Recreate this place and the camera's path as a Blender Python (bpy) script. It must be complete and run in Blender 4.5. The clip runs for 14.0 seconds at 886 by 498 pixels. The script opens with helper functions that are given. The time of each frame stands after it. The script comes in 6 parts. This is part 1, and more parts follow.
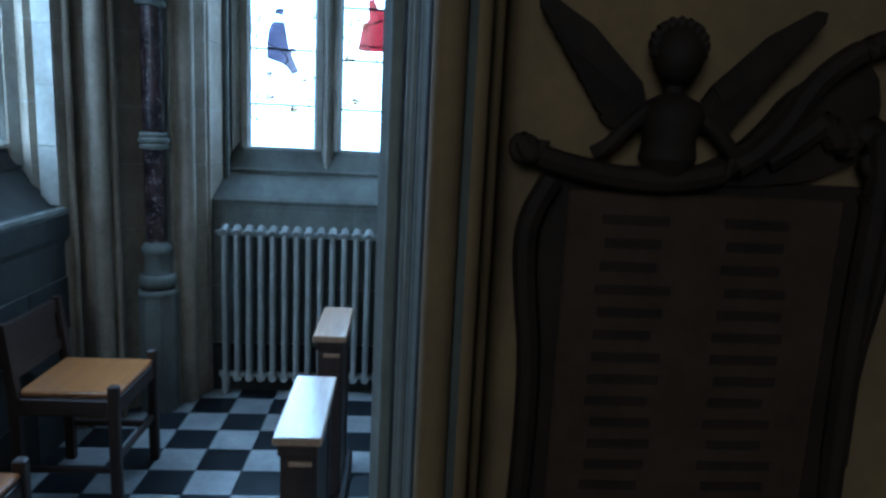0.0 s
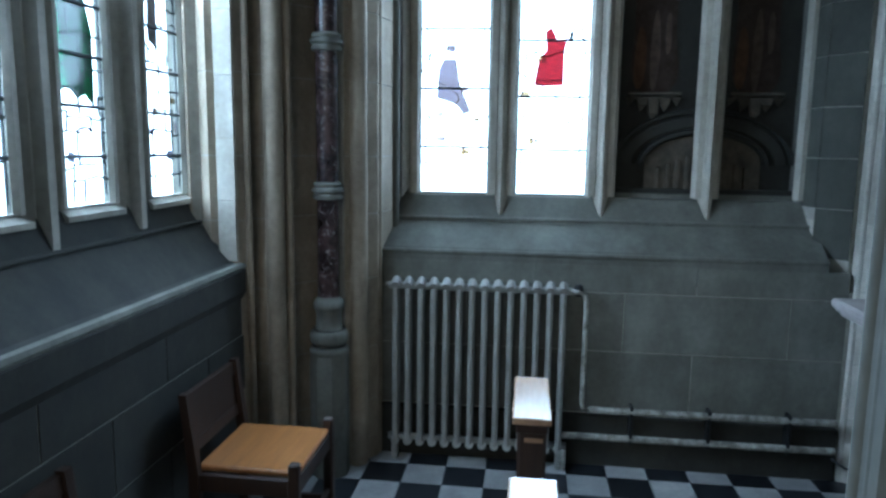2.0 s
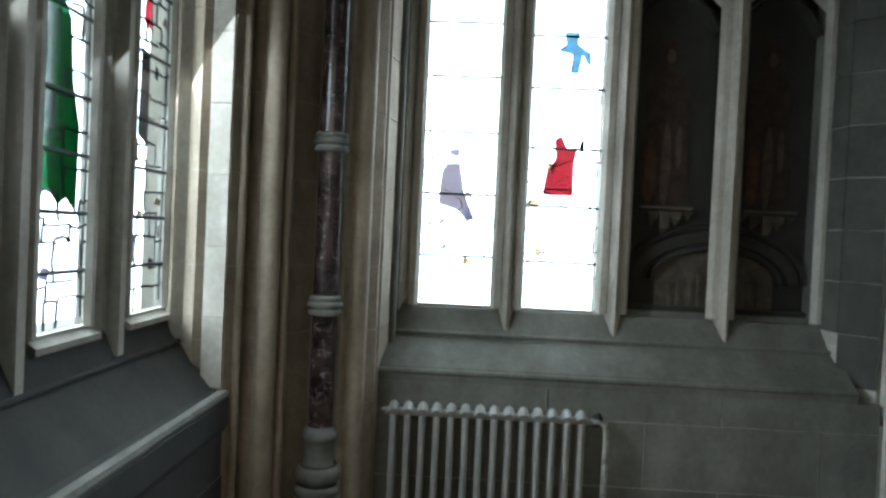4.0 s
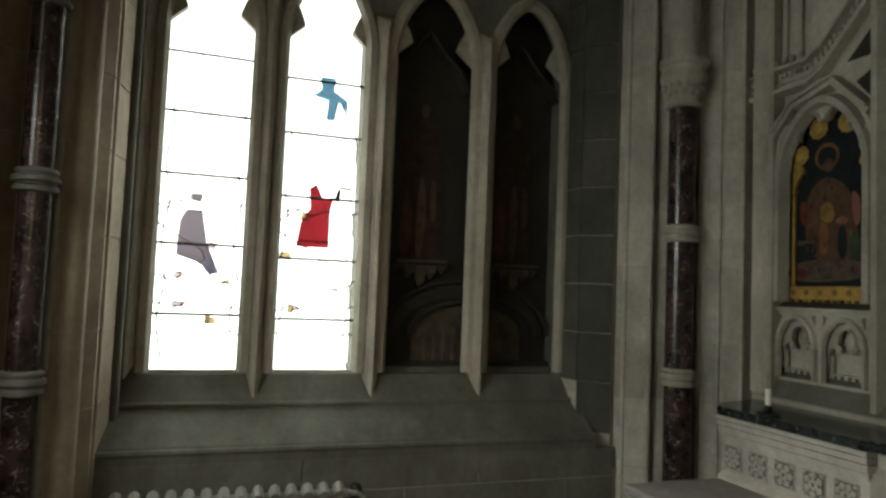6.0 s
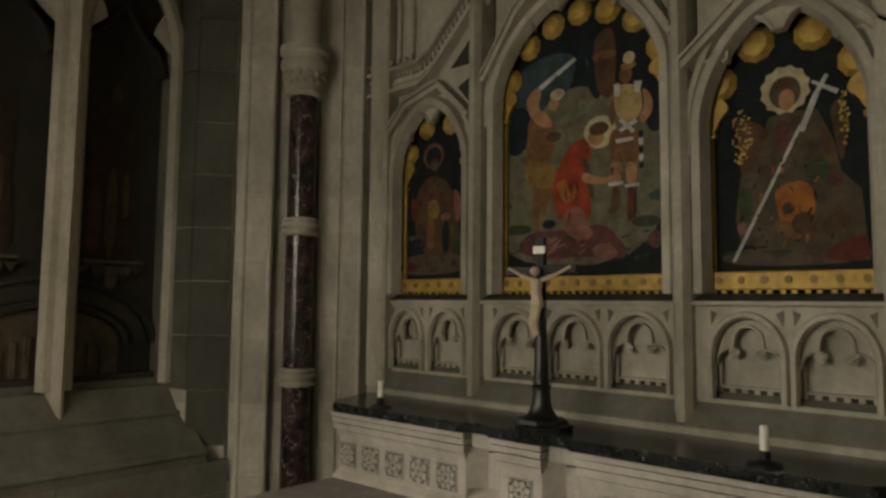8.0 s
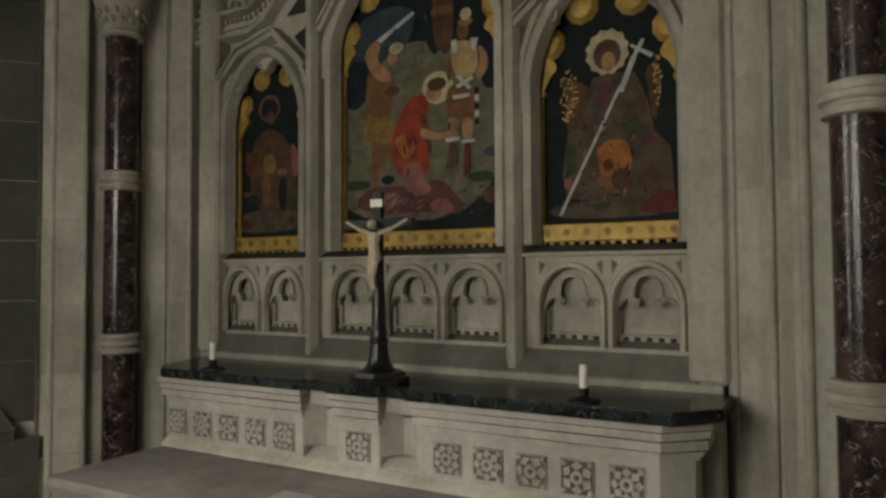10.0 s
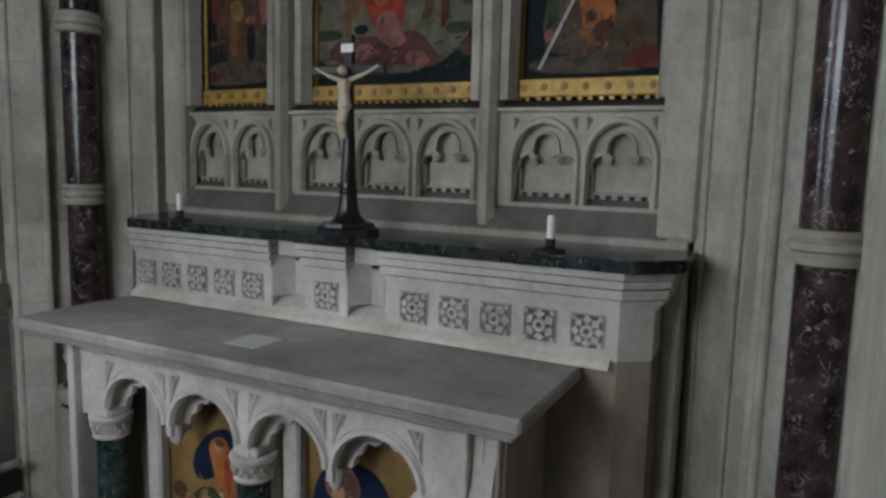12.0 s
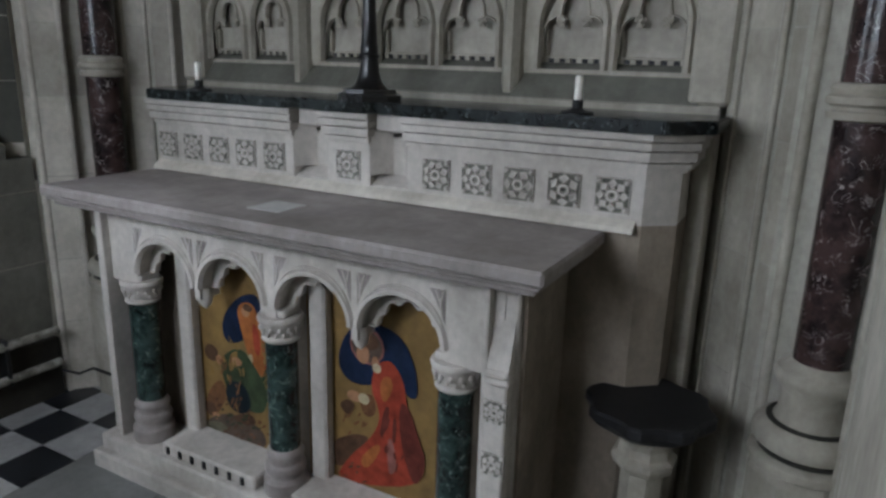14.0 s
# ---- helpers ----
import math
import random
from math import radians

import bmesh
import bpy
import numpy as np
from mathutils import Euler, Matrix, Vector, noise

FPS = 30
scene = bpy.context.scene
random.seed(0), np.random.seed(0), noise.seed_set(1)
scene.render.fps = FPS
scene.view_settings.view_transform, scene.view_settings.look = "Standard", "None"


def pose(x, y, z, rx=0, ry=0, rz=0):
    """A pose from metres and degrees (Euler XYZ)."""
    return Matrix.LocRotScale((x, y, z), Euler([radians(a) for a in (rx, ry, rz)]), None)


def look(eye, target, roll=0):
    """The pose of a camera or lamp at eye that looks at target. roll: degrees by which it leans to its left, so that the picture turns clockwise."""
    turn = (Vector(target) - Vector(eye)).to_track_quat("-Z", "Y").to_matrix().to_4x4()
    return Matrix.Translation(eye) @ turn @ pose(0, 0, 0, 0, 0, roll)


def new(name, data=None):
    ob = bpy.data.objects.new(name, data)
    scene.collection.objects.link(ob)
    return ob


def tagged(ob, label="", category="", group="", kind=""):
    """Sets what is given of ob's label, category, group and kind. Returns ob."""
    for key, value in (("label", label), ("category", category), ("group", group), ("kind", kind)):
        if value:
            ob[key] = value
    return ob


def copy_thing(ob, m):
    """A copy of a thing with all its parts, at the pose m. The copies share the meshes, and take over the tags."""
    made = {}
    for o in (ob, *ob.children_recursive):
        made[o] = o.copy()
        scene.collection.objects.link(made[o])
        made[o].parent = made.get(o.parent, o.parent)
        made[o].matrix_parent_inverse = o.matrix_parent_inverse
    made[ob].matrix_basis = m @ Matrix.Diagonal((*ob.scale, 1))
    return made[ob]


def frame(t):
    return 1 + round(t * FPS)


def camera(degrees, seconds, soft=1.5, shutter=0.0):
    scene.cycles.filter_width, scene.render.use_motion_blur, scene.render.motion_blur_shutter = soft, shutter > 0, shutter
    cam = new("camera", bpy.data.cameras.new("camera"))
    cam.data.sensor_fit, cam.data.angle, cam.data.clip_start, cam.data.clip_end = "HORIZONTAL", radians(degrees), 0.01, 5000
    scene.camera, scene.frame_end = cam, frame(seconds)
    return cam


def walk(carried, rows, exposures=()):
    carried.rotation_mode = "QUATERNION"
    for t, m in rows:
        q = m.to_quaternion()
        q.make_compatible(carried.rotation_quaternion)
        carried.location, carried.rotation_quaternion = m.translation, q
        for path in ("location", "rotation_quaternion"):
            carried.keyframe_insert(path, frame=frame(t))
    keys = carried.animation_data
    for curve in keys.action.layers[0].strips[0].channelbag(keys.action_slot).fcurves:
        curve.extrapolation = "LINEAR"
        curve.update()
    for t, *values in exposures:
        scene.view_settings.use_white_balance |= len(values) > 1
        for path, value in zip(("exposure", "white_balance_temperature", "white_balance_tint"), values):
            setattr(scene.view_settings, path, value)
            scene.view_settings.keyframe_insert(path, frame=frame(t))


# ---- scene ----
cam = camera(65.4, 14.0, soft=2.8)
PATH = [
    (0, (0.352, 0.02, 1.496), (0.492, 1.982, 1.136), 2.8),
    (0.5, (0.3, 0.12, 1.528), (0.143, 2.084, 1.181), 2.1),
    (1, (0.244, 0.235, 1.509), (-0.038, 2.193, 1.216), 3.3),
    (1.5, (0.149, 0.314, 1.544), (-0.13, 2.271, 1.245), 2.6),
    (2, (0.09, 0.376, 1.544), (-0.147, 2.341, 1.254), 0.8),
    (2.5, (-0.066, 0.481, 1.564), (-0.243, 2.451, 1.262), 1.6),
    (5, (-0.32, 0.759, 1.688), (-0.062, 2.737, 1.822), 2.4),
    (5.5, (-0.362, 0.827, 1.7), (0.16, 2.753, 1.834), 2.7),
    (6, (-0.275, 0.88, 1.689), (0.375, 2.767, 1.812), 2.3),
    (6.5, (-0.203, 0.919, 1.682), (0.57, 2.759, 1.81), 3.0),
    (7, (-0.145, 0.953, 1.658), (0.9, 2.651, 1.815), 2.1),
    (7.5, (-0.111, 1.004, 1.658), (1.156, 2.541, 1.83), 0.7),
    (8, (-0.071, 1.029, 1.66), (1.422, 2.35, 1.823), 0.6),
    (8.5, (-0.055, 1.034, 1.667), (1.578, 2.179, 1.816), 0.4),
    (9, (-0.05, 1.03, 1.658), (1.649, 2.076, 1.803), 0.2),
    (11.5, (0.005, 1.005, 1.529), (1.789, 1.9, 1.405), 1.1),
    (12, (0.007, 1.005, 1.502), (1.773, 1.91, 1.256), 1.5),
    (12.5, (0.008, 1.005, 1.477), (1.753, 1.923, 1.142), 1.7),
    (13, (0.009, 1.007, 1.449), (1.74, 1.92, 1.038), 2.0),
    (13.5, (0.005, 1.01, 1.426), (1.711, 1.939, 0.952), 1.9),
    (14, (0.002, 1.008, 1.4), (1.696, 1.932, 0.875), 1.6),
]
EXPO = [(0, 0.65, 4000, -2), (2.5, 0.95, 4900, 3), (5.0, 0.5, 6400, 5), (6.0, 0.05, 7300, 5), (7.0, -0.15, 8100, 8), (8.0, 0.05, 9100, 11), (9.0, 0.2, 8900, 9), (11.5, 0.45, 6200, 12), (14.0, 0.62, 5950, 14)]
walk(cam, [(t, look(eye, target, roll)) for t, eye, target, roll in PATH], EXPO)

# ---- world ----
N_POWER, W_POWER, S_POWER, SKY_GLOW = 9.0, 27.0, 6.4, 4.5
# world and large lights
world = bpy.data.worlds.new("sky")
scene.world = world
world.use_nodes = True
_wn = world.node_tree.nodes
_sky = _wn.new("ShaderNodeTexSky")
_sky.sky_type = "NISHITA"
_sky.sun_disc = False
_sky.sun_elevation, _sky.sun_rotation = radians(40), radians(-60)
_wn["Background"].inputs["Strength"].default_value = 0.1
world.node_tree.links.new(_sky.outputs[0], _wn["Background"].inputs[0])


def area(name, m, sx, sy, power, colour, spread=130):
    la = bpy.data.lights.new(name, "AREA")
    la.shape, la.size, la.size_y, la.energy, la.color, la.spread = "RECTANGLE", sx, sy, power, colour, radians(spread)
    ob = new(name, la)
    ob.matrix_world = m
    return ob


# daylight standing in each window opening
area("window_light", look((-0.04, 4.12, 2.15), (-0.04, 2.6, 1.05)), 0.9, 1.4, N_POWER, (0.86, 0.95, 1.0), 115)
area("window_light", look((-1.42, 2.52, 1.95), (0.6, 2.45, 0.62)), 1.3, 1.1, W_POWER, (0.90, 0.96, 1.0), 138)
# warm light added from the nave behind, its source unseen
area("nave_fill_light", look((-0.7, -2.7, 2.7), (0.6, 0.8, 1.3)), 1.2, 1.6, S_POWER, (1.0, 0.82, 0.60), 90)


# ---- materials ----
def mat(name, colour, dark=None, rough=0.7, metal=0.0, scale=6.0, fine=45.0, bump=0.15, amount=0.6, kind="noise", extra=None, emit=0.0, spec=0.5, per_piece=0.0, grime=0.0):
    m = bpy.data.materials.new(name)
    m.use_nodes = True
    n, l = m.node_tree.nodes, m.node_tree.links
    b = n["Principled BSDF"]
    geo = n.new("ShaderNodeNewGeometry")
    dark = dark or tuple(c * 0.6 for c in colour)
    coarse = n.new("ShaderNodeTexNoise")
    coarse.inputs["Scale"].default_value, coarse.inputs["Detail"].default_value = scale, 6
    coarse.inputs["Roughness"].default_value = 0.65
    l.new(geo.outputs["Position"], coarse.inputs["Vector"])
    grain = n.new("ShaderNodeTexNoise")
    grain.inputs["Scale"].default_value, grain.inputs["Detail"].default_value = fine, 4
    l.new(geo.outputs["Position"], grain.inputs["Vector"])
    ramp = n.new("ShaderNodeValToRGB")
    ramp.color_ramp.elements[0].position, ramp.color_ramp.elements[1].position = 0.5 - amount / 3, 0.5 + amount / 3
    ramp.color_ramp.elements[0].color, ramp.color_ramp.elements[1].color = (*dark, 1), (*colour, 1)
    if kind == "vein":
        ramp.color_ramp.elements[0].position, ramp.color_ramp.elements[1].position = 0.40, 0.60
        v = n.new("ShaderNodeTexNoise")
        v.inputs["Scale"].default_value, v.inputs["Detail"].default_value, v.inputs["Distortion"].default_value = scale * 1.6, 8, 1.5
        l.new(geo.outputs["Position"], v.inputs["Vector"])
        vr = n.new("ShaderNodeValToRGB")
        vr.color_ramp.elements[0].position, vr.color_ramp.elements[0].color = 0.484, (0, 0, 0, 1)
        vr.color_ramp.elements[1].position, vr.color_ramp.elements[1].color = 0.5, (1, 1, 1, 1)
        e = vr.color_ramp.elements.new(0.516)
        e.color = (0, 0, 0, 1)
        l.new(v.outputs[0], vr.inputs[0])
    if kind == "wood":
        mp = n.new("ShaderNodeMapping")
        mp.inputs["Scale"].default_value = extra or (1, 12, 12)
        l.new(geo.outputs["Position"], mp.inputs["Vector"])
        l.new(mp.outputs[0], coarse.inputs["Vector"])
        l.new(mp.outputs[0], grain.inputs["Vector"])
    l.new(coarse.outputs[0], ramp.inputs[0])
    mix = n.new("ShaderNodeMix")
    mix.data_type, mix.blend_type = "RGBA", "MULTIPLY"
    mix.inputs["Factor"].default_value = 0.28
    l.new(ramp.outputs[0], mix.inputs["A"])
    gr = n.new("ShaderNodeValToRGB")
    gr.color_ramp.elements[0].position, gr.color_ramp.elements[1].position = 0.3, 0.7
    gr.color_ramp.elements[0].color, gr.color_ramp.elements[1].color = (0.55, 0.55, 0.55, 1), (1.1, 1.1, 1.1, 1)
    l.new(grain.outputs[0], gr.inputs[0])
    l.new(gr.outputs[0], mix.inputs["B"])
    out = mix.outputs["Result"]
    if kind == "vein":
        m2 = n.new("ShaderNodeMix")
        m2.data_type = "RGBA"
        br = n.new("ShaderNodeTexNoise")
        br.inputs["Scale"].default_value, br.inputs["Detail"].default_value = scale * 2.2, 3
        l.new(geo.outputs["Position"], br.inputs["Vector"])
        bq = n.new("ShaderNodeMapRange")
        bq.inputs["From Min"].default_value, bq.inputs["From Max"].default_value = 0.47, 0.62
        l.new(br.outputs[0], bq.inputs["Value"])
        bx = n.new("ShaderNodeMath")
        bx.operation = "MULTIPLY"
        l.new(vr.outputs[0], bx.inputs[0])
        l.new(bq.outputs[0], bx.inputs[1])
        l.new(bx.outputs[0], m2.inputs["Factor"])
        l.new(out, m2.inputs["A"])
        m2.inputs["B"].default_value = (*(extra or (0.4, 0.4, 0.4)), 1)
        out = m2.outputs["Result"]
    if grime:
        gm = n.new("ShaderNodeMapping")
        gm.inputs["Scale"].default_value = (1.0, 1.0, 0.4)
        l.new(geo.outputs["Position"], gm.inputs["Vector"])
        gn = n.new("ShaderNodeTexNoise")
        gn.inputs["Scale"].default_value, gn.inputs["Detail"].default_value, gn.inputs["Roughness"].default_value = 3.2, 9, 0.7
        l.new(gm.outputs[0], gn.inputs["Vector"])
        gp = n.new("ShaderNodeValToRGB")
        gp.color_ramp.elements[0].position, gp.color_ramp.elements[1].position = 0.36, 0.60
        gp.color_ramp.elements[0].color, gp.color_ramp.elements[1].color = (0.42, 0.40, 0.36, 1), (1.0, 1.0, 1.0, 1)
        l.new(gn.outputs[0], gp.inputs[0])
        m3 = n.new("ShaderNodeMix")
        m3.data_type, m3.blend_type = "RGBA", "MULTIPLY"
        m3.inputs["Factor"].default_value = grime
        l.new(out, m3.inputs["A"])
        l.new(gp.outputs[0], m3.inputs["B"])
        out = m3.outputs["Result"]
    if per_piece:
        info = n.new("ShaderNodeObjectInfo")
        mr = n.new("ShaderNodeMapRange")
        mr.inputs["To Min"].default_value, mr.inputs["To Max"].default_value = 1 - per_piece, 1 + per_piece
        l.new(info.outputs["Random"], mr.inputs["Value"])
        hs = n.new("ShaderNodeHueSaturation")
        l.new(mr.outputs[0], hs.inputs["Value"])
        l.new(out, hs.inputs["Color"])
        out = hs.outputs[0]
    l.new(out, b.inputs["Base Color"])
    b.inputs["Roughness"].default_value, b.inputs["Metallic"].default_value = rough, metal
    b.inputs["Specular IOR Level"].default_value = spec
    if rough > 0.2:
        rr = n.new("ShaderNodeMapRange")
        rr.inputs["To Min"].default_value, rr.inputs["To Max"].default_value = max(0.05, rough - 0.12), min(1, rough + 0.12)
        l.new(coarse.outputs[0], rr.inputs["Value"])
        l.new(rr.outputs[0], b.inputs["Roughness"])
    if bump:
        add = n.new("ShaderNodeMath")
        add.operation = "MULTIPLY_ADD"
        add.inputs[1].default_value = 0.35
        l.new(grain.outputs[0], add.inputs[0])
        l.new(coarse.outputs[0], add.inputs[2])
        bp = n.new("ShaderNodeBump")
        bp.inputs["Strength"].default_value, bp.inputs["Distance"].default_value = bump, 0.01
        l.new(add.outputs[0], bp.inputs["Height"])
        l.new(bp.outputs[0], b.inputs["Normal"])
    if emit:
        b.inputs["Emission Color"].default_value, b.inputs["Emission Strength"].default_value = (*colour, 1), emit
    return m


# warm light on the north-west jambs is put into this brown
WARMLITSTONE = mat("warm_lit_limestone", (0.45, 0.375, 0.275), (0.27, 0.22, 0.155), 0.85, scale=5, grime=0.6)
STONE = mat("pale_limestone", (0.52, 0.485, 0.41), (0.36, 0.33, 0.27), 0.85, scale=5, per_piece=0.13, grime=0.6)
ALTAR = mat("white_altar_stone", (0.61, 0.57, 0.515), (0.44, 0.405, 0.36), 0.75, scale=7, bump=0.1, grime=0.5)
MENSA = mat("grey_mensa_stone", (0.43, 0.385, 0.365), (0.225, 0.195, 0.18), 0.6, scale=4, bump=0.08, grime=0.6)
WALL = mat("grey_ashlar", (0.21, 0.206, 0.172), (0.13, 0.127, 0.104), 0.9, scale=5, per_piece=0.12, grime=0.6)
FIELD = mat("faded_painted_stone", (0.15, 0.125, 0.088), (0.055, 0.045, 0.034), 0.9, scale=14, grime=0.6)
JOINT = mat("mortar", (0.42, 0.40, 0.34), (0.32, 0.30, 0.25), 0.95, scale=20)
# dark stone; also stands for shade on walls and in recesses
DARKSTONE = mat("dark_stone_and_shade", (0.048, 0.045, 0.035), (0.022, 0.021, 0.017), 0.9, scale=6, per_piece=0.12, grime=0.5)
NEARBLACK = mat("black_top_and_gap_shade", (0.012, 0.012, 0.013), (0.006, 0.006, 0.007), 0.55, scale=14, bump=0.06)
MEMORIAL = mat("blackened_marble", (0.026, 0.017, 0.011), (0.014, 0.009, 0.006), 0.75, scale=12, spec=0.12)
TABLET = mat("brown_tablet_stone", (0.046, 0.029, 0.016), (0.030, 0.018, 0.010), 0.8, scale=12, spec=0.12)
NAVE = mat("warm_nave_stone", (0.20, 0.125, 0.045), (0.10, 0.062, 0.023), 0.9, scale=4, grime=0.4)
PURPLE = mat("purple_marble", (0.064, 0.038, 0.035), (0.020, 0.013, 0.013), 0.22, kind="vein", scale=13, extra=(0.42, 0.37, 0.35), bump=0.0, fine=40)
GREEN = mat("green_marble", (0.036, 0.062, 0.054), (0.007, 0.013, 0.012), 0.2, kind="vein", scale=16, extra=(0.25, 0.33, 0.29), bump=0.0, fine=35)
SLAB = mat("dark_green_marble_slab", (0.020, 0.025, 0.025), (0.010, 0.012, 0.012), 0.2, kind="vein", scale=14, extra=(0.20, 0.24, 0.24), bump=0.0)
GOLD = mat("dull_gilding", (0.55, 0.35, 0.085), (0.28, 0.17, 0.04), 0.5, metal=0.35, scale=25, bump=0.3)
GOLDPAINT = mat("gilt_ground", (0.27, 0.165, 0.05), (0.16, 0.095, 0.028), 0.6, metal=0.15, scale=12, bump=0.05)
BLACK = mat("black_ebonised_wood", (0.008, 0.008, 0.008), (0.004, 0.004, 0.004), 0.3, bump=0.03)
IVORY = mat("ivory", (0.55, 0.46, 0.34), (0.42, 0.33, 0.23), 0.5, scale=30, bump=0.03)
WAX = mat("white_wax", (0.85, 0.83, 0.76), (0.78, 0.75, 0.68), 0.5, bump=0.02)
OAK = mat("varnished_oak", (0.36, 0.155, 0.04), (0.23, 0.09, 0.022), 0.35, kind="wood", extra=(14, 1.2, 14), scale=3, fine=14, bump=0.05)
DARKOAK = mat("dark_oak", (0.045, 0.022, 0.011), (0.022, 0.011, 0.006), 0.5, kind="wood", extra=(10, 10, 1), scale=3, fine=14, bump=0.06)
# base colour lightened to carry some of the window's reflection
RAILTOP = mat("polished_oak_with_sheen", (0.42, 0.27, 0.16), (0.30, 0.18, 0.10), 0.2, spec=1.0, kind="wood", extra=(14, 1.2, 14), scale=3, fine=14, bump=0.03)
RADIATOR = mat("grey_radiator_paint", (0.34, 0.33, 0.30), (0.24, 0.23, 0.20), 0.45, scale=14, bump=0.06)
# ashlar darker than WALL, for the strip of the north-east pier
DARKASH = mat("darker_ashlar", (0.105, 0.104, 0.084), (0.06, 0.06, 0.048), 0.9, scale=5, per_piece=0.15, grime=0.6)
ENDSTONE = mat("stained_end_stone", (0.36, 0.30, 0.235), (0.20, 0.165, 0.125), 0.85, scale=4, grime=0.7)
# limestone lighter and less mottled than STONE
LIGHTSTONE = mat("lighter_limestone", (0.62, 0.58, 0.50), (0.42, 0.385, 0.325), 0.85, scale=5, per_piece=0.16, grime=0.5)
CARD = mat("greyed_card", (0.56, 0.55, 0.53), (0.48, 0.47, 0.45), 0.7, bump=0.02)
PIPE = mat("flaking_pipe_paint", (0.45, 0.44, 0.38), (0.10, 0.09, 0.07), 0.6, scale=22, amount=0.5, bump=0.25)
IRON = mat("black_iron", (0.012, 0.012, 0.012), (0.006, 0.006, 0.006), 0.5, metal=0.2, bump=0.1)
LEAD = mat("lead_came", (0.03, 0.03, 0.03), (0.02, 0.02, 0.02), 0.7, bump=0.0)
TILE_B = mat("black_floor_tile", (0.020, 0.022, 0.026), (0.010, 0.011, 0.013), 0.32, scale=9, bump=0.04, per_piece=0.3)
TILE_W = mat("white_floor_tile", (0.42, 0.415, 0.40), (0.27, 0.265, 0.255), 0.35, scale=9, bump=0.04, per_piece=0.12)
PAVING = mat("grey_paving", (0.22, 0.22, 0.21), (0.14, 0.14, 0.13), 0.5, scale=6, bump=0.08, per_piece=0.1)
PLASTER = mat("plain_plaster", (0.17, 0.15, 0.12), (0.12, 0.105, 0.085), 0.95, scale=3)


def paint(name, c, rough=0.65):
    return mat(name, tuple(v * 1.12 for v in c), tuple(v * 0.45 for v in c), rough, scale=16, fine=150, bump=0.04, amount=0.62, spec=0.12)


P_DARK = paint("painted_dark_green", (0.014, 0.020, 0.021))
P_SKY = paint("painted_teal", (0.045, 0.075, 0.085))
P_GROUND = paint("painted_olive", (0.16, 0.15, 0.10))
P_RED = paint("painted_red", (0.34, 0.055, 0.03))
P_ROSE = paint("painted_rose", (0.28, 0.12, 0.10))
P_FLESH = paint("painted_flesh", (0.42, 0.22, 0.12))
P_BROWN = paint("painted_brown", (0.11, 0.06, 0.035))
P_ORANGE = paint("painted_orange", (0.40, 0.14, 0.04))
P_BLUE = paint("painted_blue", (0.012, 0.022, 0.050))
P_CREAM = paint("painted_cream", (0.55, 0.47, 0.30))
P_STEEL = paint("painted_silver", (0.55, 0.55, 0.52))
P_GREEN = paint("painted_leaf_green", (0.05, 0.07, 0.035))
P_FADED = paint("faded_brown_paint", (0.12, 0.085, 0.065))
P_TAN, P_OCHRE, P_NIGHT = paint("painted_tan", (0.20, 0.095, 0.045)), paint("painted_ochre", (0.27, 0.165, 0.055)), paint("painted_night_blue", (0.014, 0.022, 0.028))
P_BRASS, P_MANTLE, P_MAROON = paint("painted_brass", (0.46, 0.33, 0.15)), paint("painted_mantle_grey", (0.105, 0.078, 0.052)), paint("painted_maroon", (0.14, 0.035, 0.025))
# figure paint dimmed for the shade inside the blind panels
P_DIM = paint("shade_dimmed_paint", (0.062, 0.044, 0.034))
P_PURPLE = paint("painted_mulberry", (0.13, 0.05, 0.05))


def glass(name, colour, gloss=0.06):
    m = bpy.data.materials.new(name)
    m.use_nodes = True
    n, l = m.node_tree.nodes, m.node_tree.links
    n.remove(n["Principled BSDF"])
    t, g, x = n.new("ShaderNodeBsdfTransparent"), n.new("ShaderNodeBsdfGlossy"), n.new("ShaderNodeMixShader")
    t.inputs[0].default_value, g.inputs["Roughness"].default_value, x.inputs[0].default_value = (*colour, 1), 0.08, gloss
    l.new(t.outputs[0], x.inputs[1])
    l.new(g.outputs[0], x.inputs[2])
    l.new(x.outputs[0], n["Material Output"].inputs[0])
    return m


CLEAR = glass("clear_quarry_glass", (0.93, 0.95, 0.95))
G_RED, G_BLUE, G_GREEN = glass("red_glass", (0.36, 0.08, 0.10)), glass("blue_glass", (0.20, 0.31, 0.38)), glass("green_glass", (0.012, 0.085, 0.03))
G_LILAC, G_SMOKE = glass("lilac_glass", (0.21, 0.20, 0.25)), glass("smoky_glass", (0.010, 0.009, 0.012))
G_PALE, G_AMBER = glass("pale_rose_glass", (0.52, 0.46, 0.48)), glass("amber_glass", (0.48, 0.41, 0.30))

SKYGLOW = bpy.data.materials.new("overcast_sky")
SKYGLOW.use_nodes = True
_n = SKYGLOW.node_tree.nodes
_n.remove(_n["Principled BSDF"])
_e = _n.new("ShaderNodeEmission")
_e.inputs[0].default_value, _e.inputs[1].default_value = (0.94, 0.98, 1.0, 1), SKY_GLOW
SKYGLOW.node_tree.links.new(_e.outputs[0], _n["Material Output"].inputs[0])


# ---- building blocks ----
def finish(ob, bm, material, smooth=False):
    bmesh.ops.recalc_face_normals(bm, faces=bm.faces)
    me = ob.data
    bm.to_mesh(me)
    bm.free()
    me.materials.append(material)
    if smooth:
        for p in me.polygons:
            p.use_smooth = True
        me.set_sharp_from_angle(angle=radians(40))
    return ob


